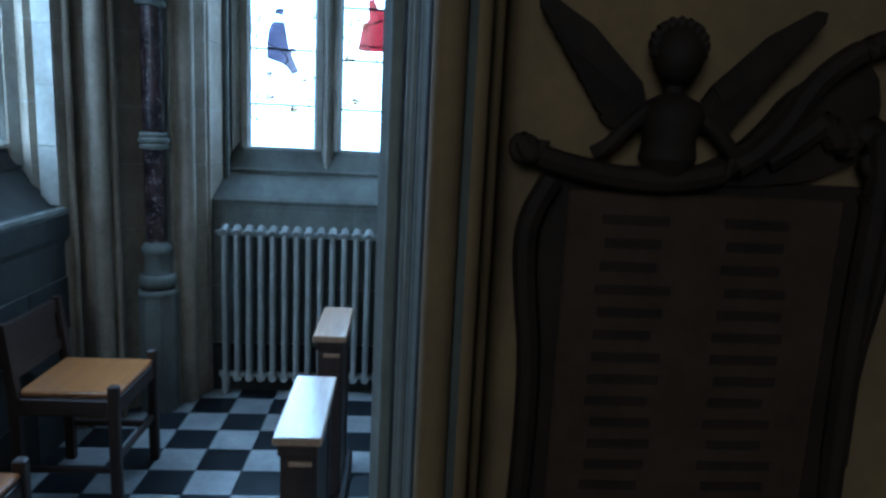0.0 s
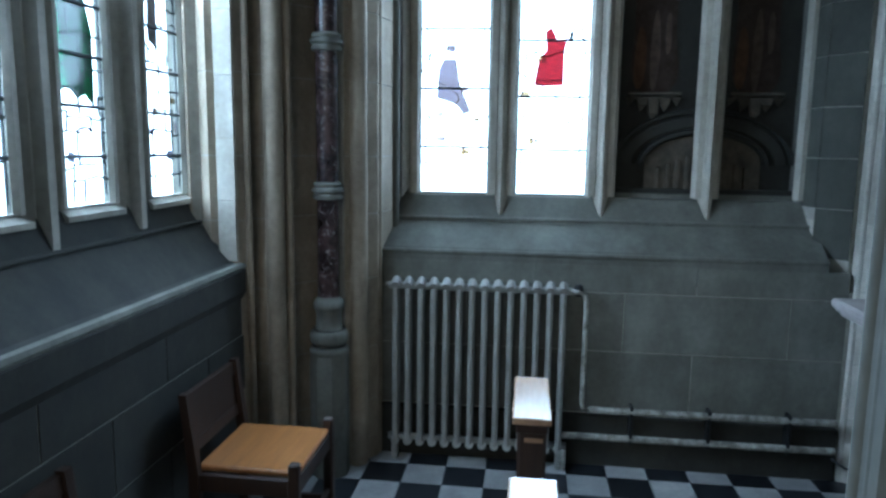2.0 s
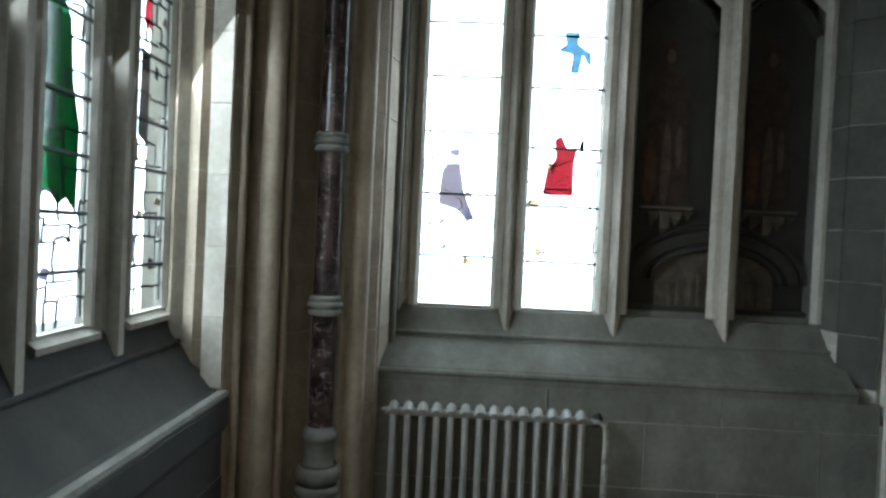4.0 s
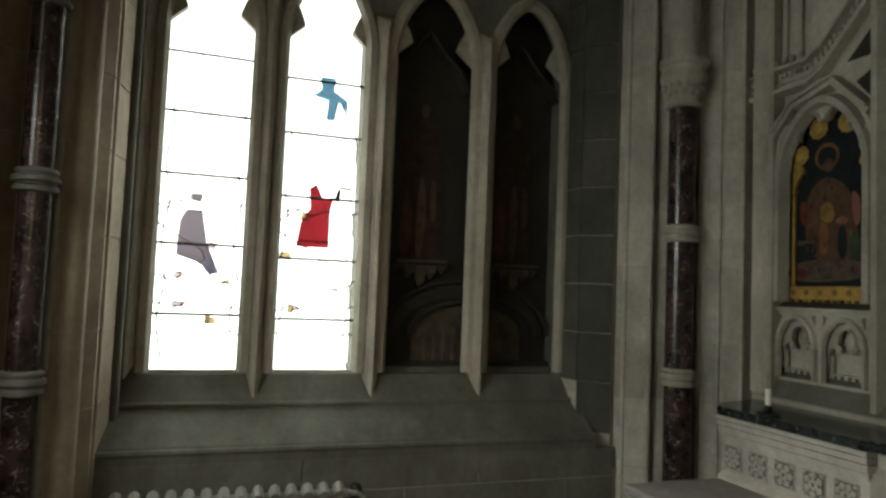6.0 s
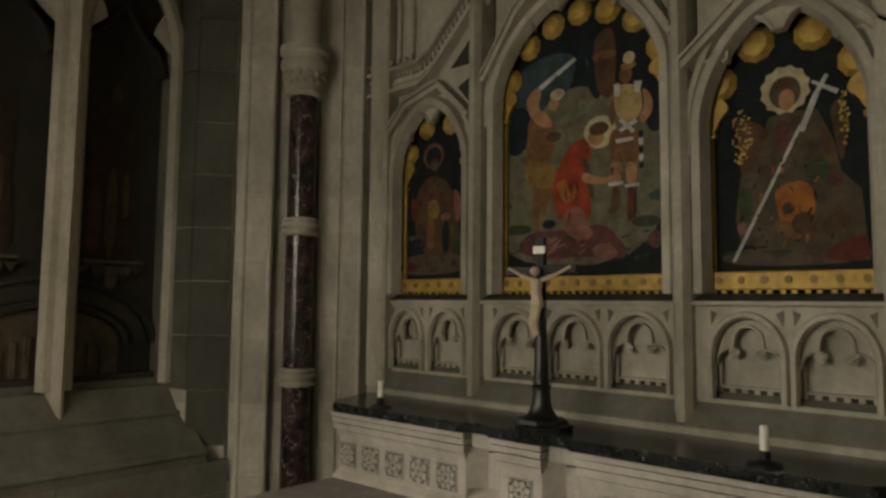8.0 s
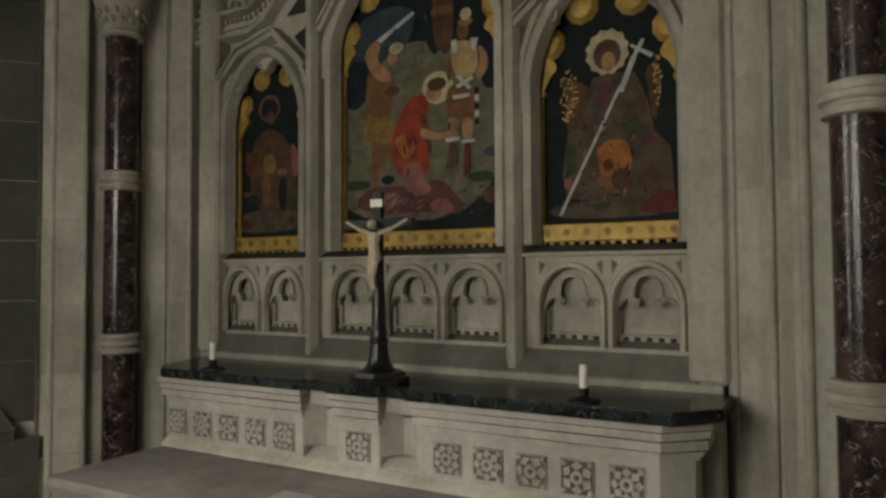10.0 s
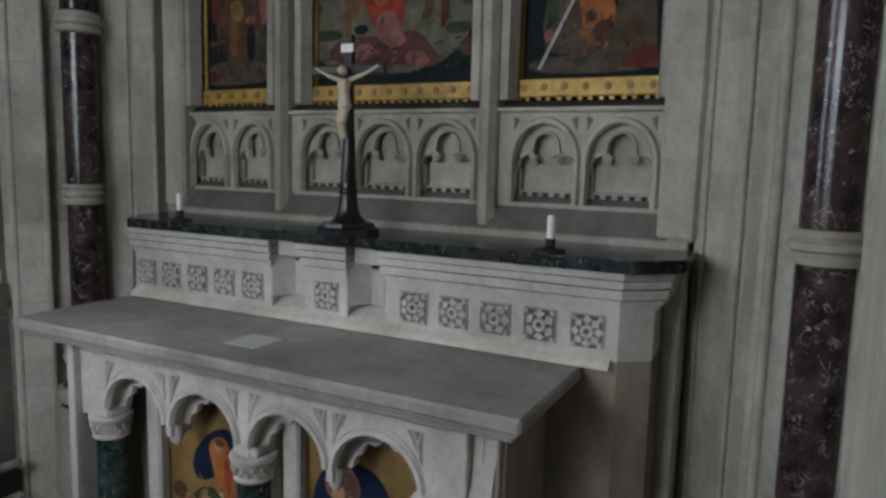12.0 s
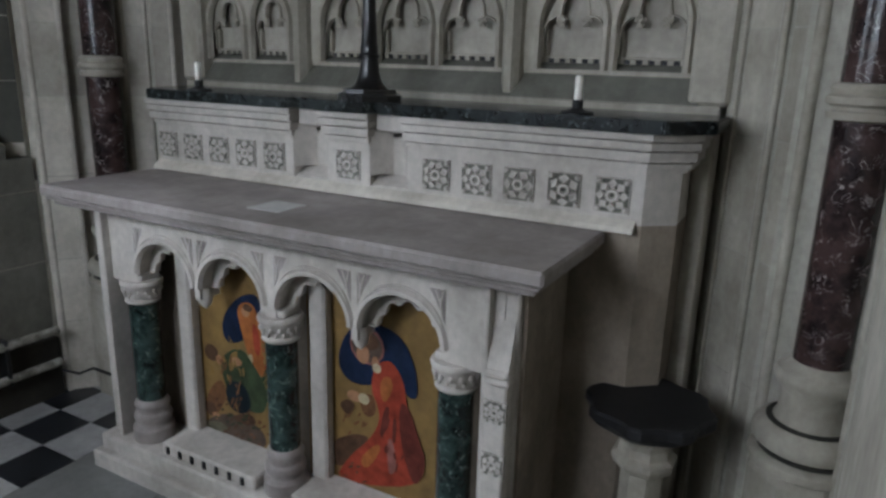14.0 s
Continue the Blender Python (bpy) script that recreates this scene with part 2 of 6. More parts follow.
def thing(name, at=(0, 0, 0), label="", category="", group="", kind=""):
    ob = new(name)
    ob.location = at
    ob.empty_display_size = 0.05
    return tagged(ob, label, category, group, kind)


def part(name, bm, material, parent, label="", smooth=False):
    ob = finish(new(name, bpy.data.meshes.new(name)), bm, material, smooth)
    ob.parent = parent
    if parent.data is None:
        ob.matrix_parent_inverse = Matrix.Translation(parent.location).inverted()
    if label:
        ob["label"] = label
    return ob


def solid(name, bm, material, label="", category="", group="", kind="", smooth=False):
    return tagged(finish(new(name, bpy.data.meshes.new(name)), bm, material, smooth), label, category, group, kind)


def box(bm, x0, x1, y0, y1, z0, z1, bevel=0.0):
    made = bmesh.ops.create_cube(bm, size=1)["verts"]
    for v in made:
        v.co = Vector((x0 + (v.co.x + 0.5) * (x1 - x0), y0 + (v.co.y + 0.5) * (y1 - y0), z0 + (v.co.z + 0.5) * (z1 - z0)))
    if bevel:
        es = {e for v in made for e in v.link_edges}
        bmesh.ops.bevel(bm, geom=list(es), offset=bevel, segments=1, affect="EDGES")
    return bm


def B(*a, bevel=0.0):
    return box(bmesh.new(), *a, bevel=bevel)


def lathe(bm, profile, cx, cy, segs=20, turn=0.0):
    """Turned solid from (radius, z) pairs, from the bottom up."""
    rings = []
    for r, z in profile:
        rings.append([bm.verts.new((cx + r * math.cos(turn + 2 * math.pi * i / segs), cy + r * math.sin(turn + 2 * math.pi * i / segs), z)) for i in range(segs)])
    for a, b in zip(rings, rings[1:]):
        for i in range(segs):
            bm.faces.new((a[i], a[(i + 1) % segs], b[(i + 1) % segs], b[i]))
    bm.faces.new(rings[0][::-1])
    bm.faces.new(rings[-1])
    return bm


def L(profile, cx, cy, segs=20, turn=0.0):
    return lathe(bmesh.new(), profile, cx, cy, segs, turn)


def prism(bm, pts, lift):
    """A polygon of 3D points pushed along the vector lift."""
    lift = Vector(lift)
    a = [bm.verts.new(p) for p in pts]
    b = [bm.verts.new(Vector(p) + lift) for p in pts]
    bm.faces.new(a)
    bm.faces.new(b[::-1])
    for i in range(len(a)):
        bm.faces.new((a[i], a[(i + 1) % len(a)], b[(i + 1) % len(a)], b[i]))
    return bm


def tube(bm, pts, r, segs=8, closed=False):
    pts = [Vector(p) for p in pts]
    rings = []
    n = len(pts)
    for i, p in enumerate(pts):
        if closed:
            d = (pts[(i + 1) % n] - pts[i - 1]).normalized()
        else:
            d = (pts[min(i + 1, n - 1)] - pts[max(i - 1, 0)]).normalized()
        up = Vector((1, 0, 0)) if abs(d.x) < 0.9 else Vector((0, 1, 0))
        u = d.cross(up).normalized()
        w = d.cross(u)
        rings.append([bm.verts.new(p + r * (math.cos(2 * math.pi * k / segs) * u + math.sin(2 * math.pi * k / segs) * w)) for k in range(segs)])
    pairs = list(zip(rings, rings[1:])) + ([(rings[-1], rings[0])] if closed else [])
    for a, b in pairs:
        for k in range(segs):
            bm.faces.new((a[k], a[(k + 1) % segs], b[(k + 1) % segs], b[k]))
    if not closed:
        bm.faces.new(rings[0][::-1])
        bm.faces.new(rings[-1])
    return bm


def soft_path(pts):
    """An open line of 3D points with its corners cut twice."""
    for _ in range(2):
        pts = [Vector(pts[0])] + [Vector(a).lerp(Vector(b), f) for a, b in zip(pts, pts[1:]) for f in (0.25, 0.75)] + [Vector(pts[-1])]
    return pts


def at_axis(axis, u, depth, z):
    """A point of a wall: axis 'x' for a wall along y seen along x, 'y' for one along x."""
    return (depth, u, z) if axis == "x" else (u, depth, z)


def strip(bm, axis, us, lo, hi, d0, d1):
    """A wall sheet between two outlines lo(u) and hi(u), from depth d0 to d1."""
    cols = []
    for u in us:
        a, b = lo(u), hi(u)
        cols.append([bm.verts.new(at_axis(axis, u, d, z)) for d in (d0, d1) for z in (a, b)])
    for p, q in zip(cols, cols[1:]):
        bm.faces.new((p[0], q[0], q[1], p[1]))
        bm.faces.new((p[2], p[3], q[3], q[2]))
        bm.faces.new((p[0], p[2], q[2], q[0]))
        bm.faces.new((p[1], q[1], q[3], p[3]))
    for c in (cols[0], cols[-1]):
        bm.faces.new((c[0], c[1], c[3], c[2]))
    return bm


def spaced(a, b, n):
    return [a + (b - a) * i / n for i in range(n + 1)]


def pointed(u0, u1, spring, rise):
    """The underside of a pointed arch over u0..u1, as z(u)."""
    c, h = (u0 + u1) / 2, abs(u1 - u0) / 2

    def z(u):
        s = min(1.0, abs(u - c) / h)
        return spring + rise * (1 - s ** 1.75) ** 0.62
    return z


def profile_path(axis, pts, section, name, material, parent, label=""):
    """A square-edged rib along a path of (u, z) on a wall; section: (half width, depth0, depth1)."""
    w, d0, d1 = section
    bm = bmesh.new()
    n = len(pts)
    rings = []
    for i, (u, z) in enumerate(pts):
        a, b = pts[max(i - 1, 0)], pts[min(i + 1, n - 1)]
        du, dz = b[0] - a[0], b[1] - a[1]
        k = math.hypot(du, dz) or 1
        nu, nz = -dz / k * w, du / k * w
        rings.append([bm.verts.new(at_axis(axis, u + nu, d1, z + nz)), bm.verts.new(at_axis(axis, u + nu * 0.45, d0, z + nz * 0.45)),
                      bm.verts.new(at_axis(axis, u - nu * 0.45, d0, z - nz * 0.45)), bm.verts.new(at_axis(axis, u - nu, d1, z - nz))])
    for a, b in zip(rings, rings[1:]):
        for k in range(4):
            bm.faces.new((a[k], a[(k + 1) % 4], b[(k + 1) % 4], b[k]))
    bm.faces.new(rings[0])
    bm.faces.new(rings[-1][::-1])
    return part(name, bm, material, parent, label)


def arch_path(u0, u1, spring, rise, foot=None, n=20):
    z = pointed(u0, u1, spring, rise)
    pts = [(u, z(u)) for u in [u0 + (u1 - u0) * (0.5 - 0.5 * math.cos(math.pi * i / n)) for i in range(n + 1)]]
    if foot is not None:
        pts = [(u0, foot)] + pts + [(u1, foot)]
    return pts


def blob(bm, axis, pts, d0, d1):
    """A flat shape of (u, z) corners on a wall."""
    return prism(bm, [at_axis(axis, u, d0, z) for u, z in pts], (d1 - d0, 0, 0) if axis == "x" else (0, d1 - d0, 0))


def oval(u, z, ru, rz, n=14, turn=0.0):
    c, s = math.cos(radians(turn)), math.sin(radians(turn))
    return [(u + c * ru * math.cos(2 * math.pi * i / n) - s * rz * math.sin(2 * math.pi * i / n),
             z + s * ru * math.cos(2 * math.pi * i / n) + c * rz * math.sin(2 * math.pi * i / n)) for i in range(n)]

def rounded(pts):
    """Corners cut twice, so that a painted shape has a soft outline."""
    for _ in range(2):
        n = len(pts)
        pts = [(pts[i][0] * (1 - f) + pts[(i + 1) % n][0] * f, pts[i][1] * (1 - f) + pts[(i + 1) % n][1] * f) for i in range(n) for f in (0.25, 0.75)]
    return pts


# ---- setting ----
floor = solid("floor", B(-3.4, 3.2, -3.2, 5.0, -0.3, -0.012), JOINT, "mortar bed of the stone and tile floor", "floor", kind="structure")
solid("ceiling", B(-3.4, 3.2, -3.2, 5.0, 4.4, 4.6), PLASTER, "plain vaulted ceiling high above the chapel", "ceiling", kind="structure")
solid("wall_south", B(-3.4, 3.2, -3.4, -3.2, -0.3, 4.6), PLASTER, "plain nave wall behind the chapel", "wall", kind="structure")
solid("wall_nave_west", B(-3.6, -3.4, -3.4, 0.6, -0.3, 4.6), PLASTER, "plain nave wall", "wall", kind="structure")
solid("wall_nave_east", B(3.2, 3.4, -3.4, 4.9, -0.3, 4.6), PLASTER, "plain wall behind the altar recess", "wall", kind="structure")

# unseen wall added to stop backdrop light leaking into the nave
solid("wall_light_stop", B(-3.4, -1.622, -0.8, -0.6, -0.3, 4.4), PLASTER, "unseen wall that keeps the backdrop's light out of the nave", "wall", kind="structure")
# overcast sky outside both windows
solid("backdrop", B(-2.58, 3.0, 5.6, 5.62, -0.5, 5.5), SKYGLOW, "white overcast sky outside the window", "sky", kind="structure")
solid("backdrop", B(-2.62, -2.6, -0.5, 9.0, -0.5, 5.5), SKYGLOW, "white overcast sky outside the window", "sky", kind="structure")

ZTOP = 4.4
# north wall: four bays, two glazed and two blind
BAYS = [(-0.50, -0.09), (0.0, 0.412), (0.50, 0.94), (1.01, 1.43)]
north = thing("wall_north", (0, 3.7, 0), "grey ashlar wall with a traceried window and blind panels", "wall", kind="structure")
SPRING, RISE = 2.80, 0.36


def sheet_with_openings(axis, bays, a, b, z0, d0, d1, spring, rise, top):
    bm = bmesh.new()
    for i, (p, q) in enumerate(bays):
        end = bays[i + 1][0] if i + 1 < len(bays) else b
        start = a if i == 0 else None
        if start is not None and p - a > 1e-4:
            strip(bm, axis, [a, p], lambda u: z0, lambda u: top, d0, d1)
        strip(bm, axis, [p + (q - p) * (0.5 - 0.5 * math.cos(math.pi * k / 24)) for k in range(25)], pointed(p, q, spring, rise), lambda u: top, d0, d1)
        strip(bm, axis, [q, end], lambda u: z0, lambda u: top, d0, d1)
    return bm


part("tracery", sheet_with_openings("y", BAYS, -0.62, 1.50, 1.30, 3.985, 4.06, SPRING, RISE, ZTOP), WALL, north, "traceried stone sheet")
# the recess shade is put into the dark panel back
part("blind_panel", B(0.44, 1.50, 4.14, 4.20, 1.2, ZTOP), DARKSTONE, north, "recessed back of the blind panels, darkened for shade")
part("outer_wall", B(-1.6, -0.56, 4.062, 4.25, -0.1, ZTOP), WALL, north)
part("outer_wall", B(0.44, 3.2, 4.202, 4.26, -0.1, ZTOP), WALL, north)
part("outer_wall", B(-0.56, 0.44, 4.062, 4.25, -0.1, 1.29), WALL, north)
part("outer_wall", B(0.4402, 1.55, 4.0622, 4.2018, -0.1, 1.30), WALL, north)
part("outer_wall", B(0.41, 0.4398, 4.0622, 4.25, 1.2902, 3.2), WALL, north)
part("outer_wall", B(1.4302, 1.60, 4.0622, 4.2018, 1.3002, ZTOP), WALL, north)
part("outer_wall", B(-0.56, 0.44, 4.062, 4.25, 3.2, ZTOP), WALL, north)

# sloping sill in steps
bm = bmesh.new()
prism(bm, [(-0.62, 3.70, 1.035), (-0.62, 3.72, 1.06), (-0.62, 3.885, 1.175), (-0.62, 3.90, 1.19), (-0.62, 3.985, 1.30), (-0.62, 4.06, 1.30), (-0.62, 4.06, 0.9), (-0.62, 3.74, 0.9), (-0.62, 3.70, 1.0)], (2.1, 0, 0))
part("window_sill", bm, WALL, north, "deep sloping stone sill")
part("sill_roll", tube(bmesh.new(), [(-0.62, 3.893, 1.187), (1.48, 3.893, 1.187)], 0.012), WALL, north)
part("sill_roll", tube(bmesh.new(), [(-0.62, 3.706, 1.04), (1.48, 3.706, 1.04)], 0.014), WALL, north)
part("wall_core", B(-0.62, 1.6, 3.703, 4.06, -0.1, 0.905), JOINT, north)

# shafts that run down over the sill
for u, zb, r in ((-0.555, 1.30, 0.038), (-0.045, 1.17, 0.034), (0.462, 1.08, 0.040), (0.978, 1.20, 0.036)):
    bm = bmesh.new()
    prism(bm, [(u - r, 3.985, zb + 0.05), (u - r * 0.35, 3.925, zb + 0.01), (u + r * 0.35, 3.925, zb + 0.01), (u + r, 3.985, zb + 0.05)], (0, 0, SPRING - zb + 0.12))
    prism(bm, [(u - 0.014, 3.925, zb + 0.01), (u, 3.912, zb - 0.015), (u + 0.014, 3.925, zb + 0.01)], (0, 0, SPRING - zb + 0.1))
    part("shaft", bm, STONE, north, "tapering moulded stone mullion")
for p, q in BAYS:
    profile_path("y", arch_path(p, q, SPRING, RISE, 1.31), (0.034, 3.955, 3.987), "arch_moulding", STONE, north)
    for s in (-1, 1):
        c, h = (p + q) / 2, (q - p) / 2
        bm = bmesh.new()
        blob(bm, "y", [(c + s * h, SPRING - 0.02), (c + s * h * 0.52, SPRING + 0.07), (c + s * h * 0.60, SPRING + 0.12), (c + s * h * 0.80, SPRING + 0.20), (c + s * h, SPRING + 0.1)], 3.99, 4.03)
        part("cusp", bm, STONE, north)

# blind panels: one low arch behind the mullion, and a dim painted figure on a corbel in each bay
AC, AH, PB = 0.985, 0.31, 4.14


def low_arch(half, spring, rise):
    return lambda u: spring + rise * math.sqrt(max(0.0, 1 - ((u - AC) / half) ** 2))


# arch rings darkened for the shade in the recess
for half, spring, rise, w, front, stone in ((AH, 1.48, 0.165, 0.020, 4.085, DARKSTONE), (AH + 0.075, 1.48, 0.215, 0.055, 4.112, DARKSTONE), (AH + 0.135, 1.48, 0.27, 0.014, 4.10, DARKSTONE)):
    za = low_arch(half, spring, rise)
    profile_path("y", [(u, za(u)) for u in [AC - half * math.cos(math.pi * k / 28) for k in range(29)]], (w, front, PB), "blind_arch", stone, north, "low blind arch darkened for recess shade")
za = low_arch(AH, 1.48, 0.165)
bm = strip(bmesh.new(), "y", [AC - (AH - 0.02) * math.cos(math.pi * k / 28) for k in range(29)], lambda u: 1.30, lambda u: za(u) - 0.02, PB - 0.018, PB + 0.002)
part("arch_field", bm, FIELD, north, "pale worn field under the blind arch")
for p, q in BAYS[2:]:
    c, h = (p + q) / 2, (q - p) / 2
    for k in range(4):
        u = AC + (-1 if c < AC else 1) * (0.07 + 0.05 * k)
        part("baluster", B(u - 0.012, u + 0.012, PB - 0.030, PB - 0.0182, 1.34, 1.52 - 0.02 * k, bevel=0.003), FIELD, north)
    part("panel_base", B(p + 0.002, q - 0.002, 4.062, PB - 0.0005, 1.295, 1.325), WALL, north)
    part("panel_base", B(p + 0.002, q - 0.002, 4.085, PB - 0.0005, 1.3252, 1.35), DARKSTONE, north)
    bm = bmesh.new()
    prism(bm, [(c - 0.10, PB, 1.815), (c - 0.13, 4.065, 1.828), (c + 0.13, 4.065, 1.828), (c + 0.10, PB, 1.815)], (0, 0, 0.012))
    for k in range(5):
        u = c + 0.056 * (k - 2)
        tip = (1.775, 1.745, 1.700, 1.745, 1.775)[k]
        prism(bm, [(u - 0.030, 4.085 + 0.012 * (k % 2), 1.815), (u + 0.030, 4.085 + 0.012 * (k % 2), 1.815), (u + 0.022, 4.095, tip + 0.035), (u + 0.005 * (k - 2), 4.125, tip), (u - 0.022, 4.095, tip + 0.035)], (0, 0.02, 0))
    part("corbel", bm, FIELD, north, "leafy corbel under a faded painted figure")
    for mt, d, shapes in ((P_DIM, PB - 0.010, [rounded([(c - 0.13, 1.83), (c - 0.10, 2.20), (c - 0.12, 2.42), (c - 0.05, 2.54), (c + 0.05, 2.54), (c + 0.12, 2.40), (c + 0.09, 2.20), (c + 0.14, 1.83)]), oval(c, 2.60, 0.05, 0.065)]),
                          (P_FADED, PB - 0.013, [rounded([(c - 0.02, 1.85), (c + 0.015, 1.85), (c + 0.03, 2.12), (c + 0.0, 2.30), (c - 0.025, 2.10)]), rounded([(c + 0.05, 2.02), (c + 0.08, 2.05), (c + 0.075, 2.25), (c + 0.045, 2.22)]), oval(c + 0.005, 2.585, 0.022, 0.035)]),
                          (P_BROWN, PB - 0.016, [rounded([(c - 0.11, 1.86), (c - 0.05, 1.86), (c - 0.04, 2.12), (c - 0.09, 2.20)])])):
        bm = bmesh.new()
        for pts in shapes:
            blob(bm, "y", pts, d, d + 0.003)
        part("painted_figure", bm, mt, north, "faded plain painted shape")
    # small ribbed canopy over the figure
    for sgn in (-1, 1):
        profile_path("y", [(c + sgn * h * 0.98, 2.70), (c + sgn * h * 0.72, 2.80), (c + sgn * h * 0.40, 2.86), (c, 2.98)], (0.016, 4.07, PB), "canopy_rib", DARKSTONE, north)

# ashlar courses of the lower north wall
COURSES = [(0.26, 0.575), (0.575, 0.865), (0.865, 1.0)]
blockmesh = {}
rng = random.Random(4)


def block(name, parent, x0, x1, y0, y1, z0, z1, material, bevel=0.004):
    key = tuple(round(v, 3) for v in (x1 - x0, y1 - y0, z1 - z0)) + (material.name,)
    if key not in blockmesh:
        me = bpy.data.meshes.new(name)
        bm = B(0, x1 - x0, 0, y1 - y0, 0, z1 - z0, bevel=bevel)
        bmesh.ops.recalc_face_normals(bm, faces=bm.faces)
        bm.to_mesh(me)
        bm.free()
        me.materials.append(material)
        blockmesh[key] = me
    ob = new(name, blockmesh[key])
    ob.parent = parent
    ob.matrix_parent_inverse = Matrix.Translation(parent.location).inverted()
    ob.location = (x0, y0, z0)
    return ob


for k, (z0, z1) in enumerate(COURSES):
    x = -0.62 - (0.33 if k % 2 else 0)
    while x < 1.58:
        w = 0.76
        a, b = max(x, -0.62), min(x + w, 1.58)
        if b - a > 0.03:
            block("stone_block", north, a + 0.002, b - 0.002, 3.70, 3.7285, z0 + 0.002, z1 - 0.002, WALL, 0.0015)
        x += w
part("plinth", B(-0.62, 1.58, 3.672, 3.728, -0.01, 0.255, bevel=0.006), DARKSTONE, north, "dark stone plinth")

# west wall with its window
WX = -1.10
west = thing("wall_west", (WX, 1.5, 0), "stone wall darkened for shade under a row of window lights", "wall", kind="structure")
WBAYS = [(1.86, 2.15), (2.335, 2.605), (2.82, 3.11)]
part("tracery", sheet_with_openings("x", WBAYS, 1.50, 3.16, 1.33, -1.365, -1.325, 2.85, 0.30, ZTOP), WALL, west, "stone sheet with narrow pointed lights")
part("outer_wall", B(-1.62, -1.402, -0.8, 1.60, -0.1, ZTOP), WALL, west)
part("outer_wall", B(-1.62, -1.362, 3.55, 4.3, -0.1, ZTOP), WALL, west)
part("outer_wall", B(-1.62, -1.402, 1.60, 3.16, -0.1, 1.30), WALL, west)
part("outer_wall", B(-1.62, -1.402, 1.60, 3.16, 3.2, ZTOP), WALL, west)
# sill, string course and wall blocks darkened for the shade below the window
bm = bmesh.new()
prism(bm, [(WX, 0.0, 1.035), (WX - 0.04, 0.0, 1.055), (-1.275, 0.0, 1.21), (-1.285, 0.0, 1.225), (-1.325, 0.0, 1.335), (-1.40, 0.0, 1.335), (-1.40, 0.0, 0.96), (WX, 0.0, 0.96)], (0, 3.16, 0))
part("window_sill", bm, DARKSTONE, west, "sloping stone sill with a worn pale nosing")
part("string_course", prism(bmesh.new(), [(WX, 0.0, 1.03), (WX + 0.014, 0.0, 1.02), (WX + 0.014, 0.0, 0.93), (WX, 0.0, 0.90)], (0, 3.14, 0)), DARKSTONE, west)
part("sill_roll", tube(bmesh.new(), [(WX - 0.008, 0.0, 1.034), (WX - 0.008, 3.16, 1.034)], 0.020), WALL, west, "worn pale nosing")
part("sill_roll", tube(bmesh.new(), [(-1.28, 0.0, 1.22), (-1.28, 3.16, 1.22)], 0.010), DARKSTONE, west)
part("wall_core", B(-1.40, WX - 0.003, -0.8, 3.16, -0.1, 0.962), JOINT, west)
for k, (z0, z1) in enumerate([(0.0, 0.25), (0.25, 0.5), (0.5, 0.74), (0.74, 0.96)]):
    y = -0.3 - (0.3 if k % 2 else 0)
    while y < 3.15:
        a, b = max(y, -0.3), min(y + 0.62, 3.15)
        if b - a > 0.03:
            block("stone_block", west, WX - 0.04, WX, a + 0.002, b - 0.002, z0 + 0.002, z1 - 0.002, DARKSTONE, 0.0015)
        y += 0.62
mids = [(a[1] + b[0]) / 2 for a, b in zip(WBAYS, WBAYS[1:])]
# west mullions in stone paler than the wall, for the light on them
for i, u in enumerate(mids):
    r, front, foot = (0.052, -1.285, 1.12) if i == 0 else (0.052, -1.280, 1.24)
    bm = bmesh.new()
    prism(bm, [(-1.33, u - r, foot), (front - 0.035, u - r * 0.55, foot), (front, u - 0.016, foot), (front, u + 0.016, foot), (front - 0.035, u + r * 0.55, foot), (-1.33, u + r, foot)], (0, 0, 3.3 - foot))
    part("shaft", bm, STONE, west, "tapering moulded stone mullion")
for p, q in WBAYS:
    profile_path("x", arch_path(p, q, 2.85, 0.30, 1.34), (0.022, -1.312, -1.327), "arch_moulding", STONE, west)
# reveal strips in pale stone carry the light that falls on them
for p, q in WBAYS:
    part("splayed_reveal", prism(bmesh.new(), [(-1.328, q + 0.004, 1.31), (-1.300, q + 0.030, 1.31), (-1.328, q + 0.030, 1.31)], (0, 0, 1.6)), STONE, west, "splayed window reveal paled for window light")
    part("light_sill", prism(bmesh.new(), [(-1.328, p - 0.01, 1.338), (-1.300, p - 0.01, 1.318), (-1.300, p - 0.01, 1.300), (-1.328, p - 0.01, 1.300)], (0, q - p + 0.04, 0)), STONE, west, "pale ledge under a window light")
part("head_wall", B(WX - 0.25, WX, 1.50, 3.16, 3.35, ZTOP), WALL, west)
part("south_return", B(-1.40, WX, -0.8, 1.50, 0.96, ZTOP), WALL, west)


# clustered jambs at the north-west corner
def cluster(name, label, core, rolls, material=None, z1=ZTOP):
    t = thing(name, (core[0][0], core[0][1], 0), label, "pier", kind="structure")
    mx, my = sum(p[0] for p in core) / len(core), sum(p[1] for p in core) / len(core)
    part("core", prism(bmesh.new(), [(mx + (x - mx) * 0.985, my + (y - my) * 0.985, -0.01) for x, y in core], (0, 0, z1 + 0.01)), JOINT, t)
    z, k = 0.0, 0
    while z < z1:
        h = (0.31, 0.27, 0.34)[k % 3]
        part("stone_block", prism(bmesh.new(), [(x, y, z + 0.002) for x, y in core], (0, 0, min(h, z1 - z) - 0.004)), material or WALL, t)
        z, k = z + h, k + 1
    for x, y, r, m in rolls:
        part("roll", L([(r, -0.01), (r, z1)], x, y, 16), m, t, smooth=True)
    return t


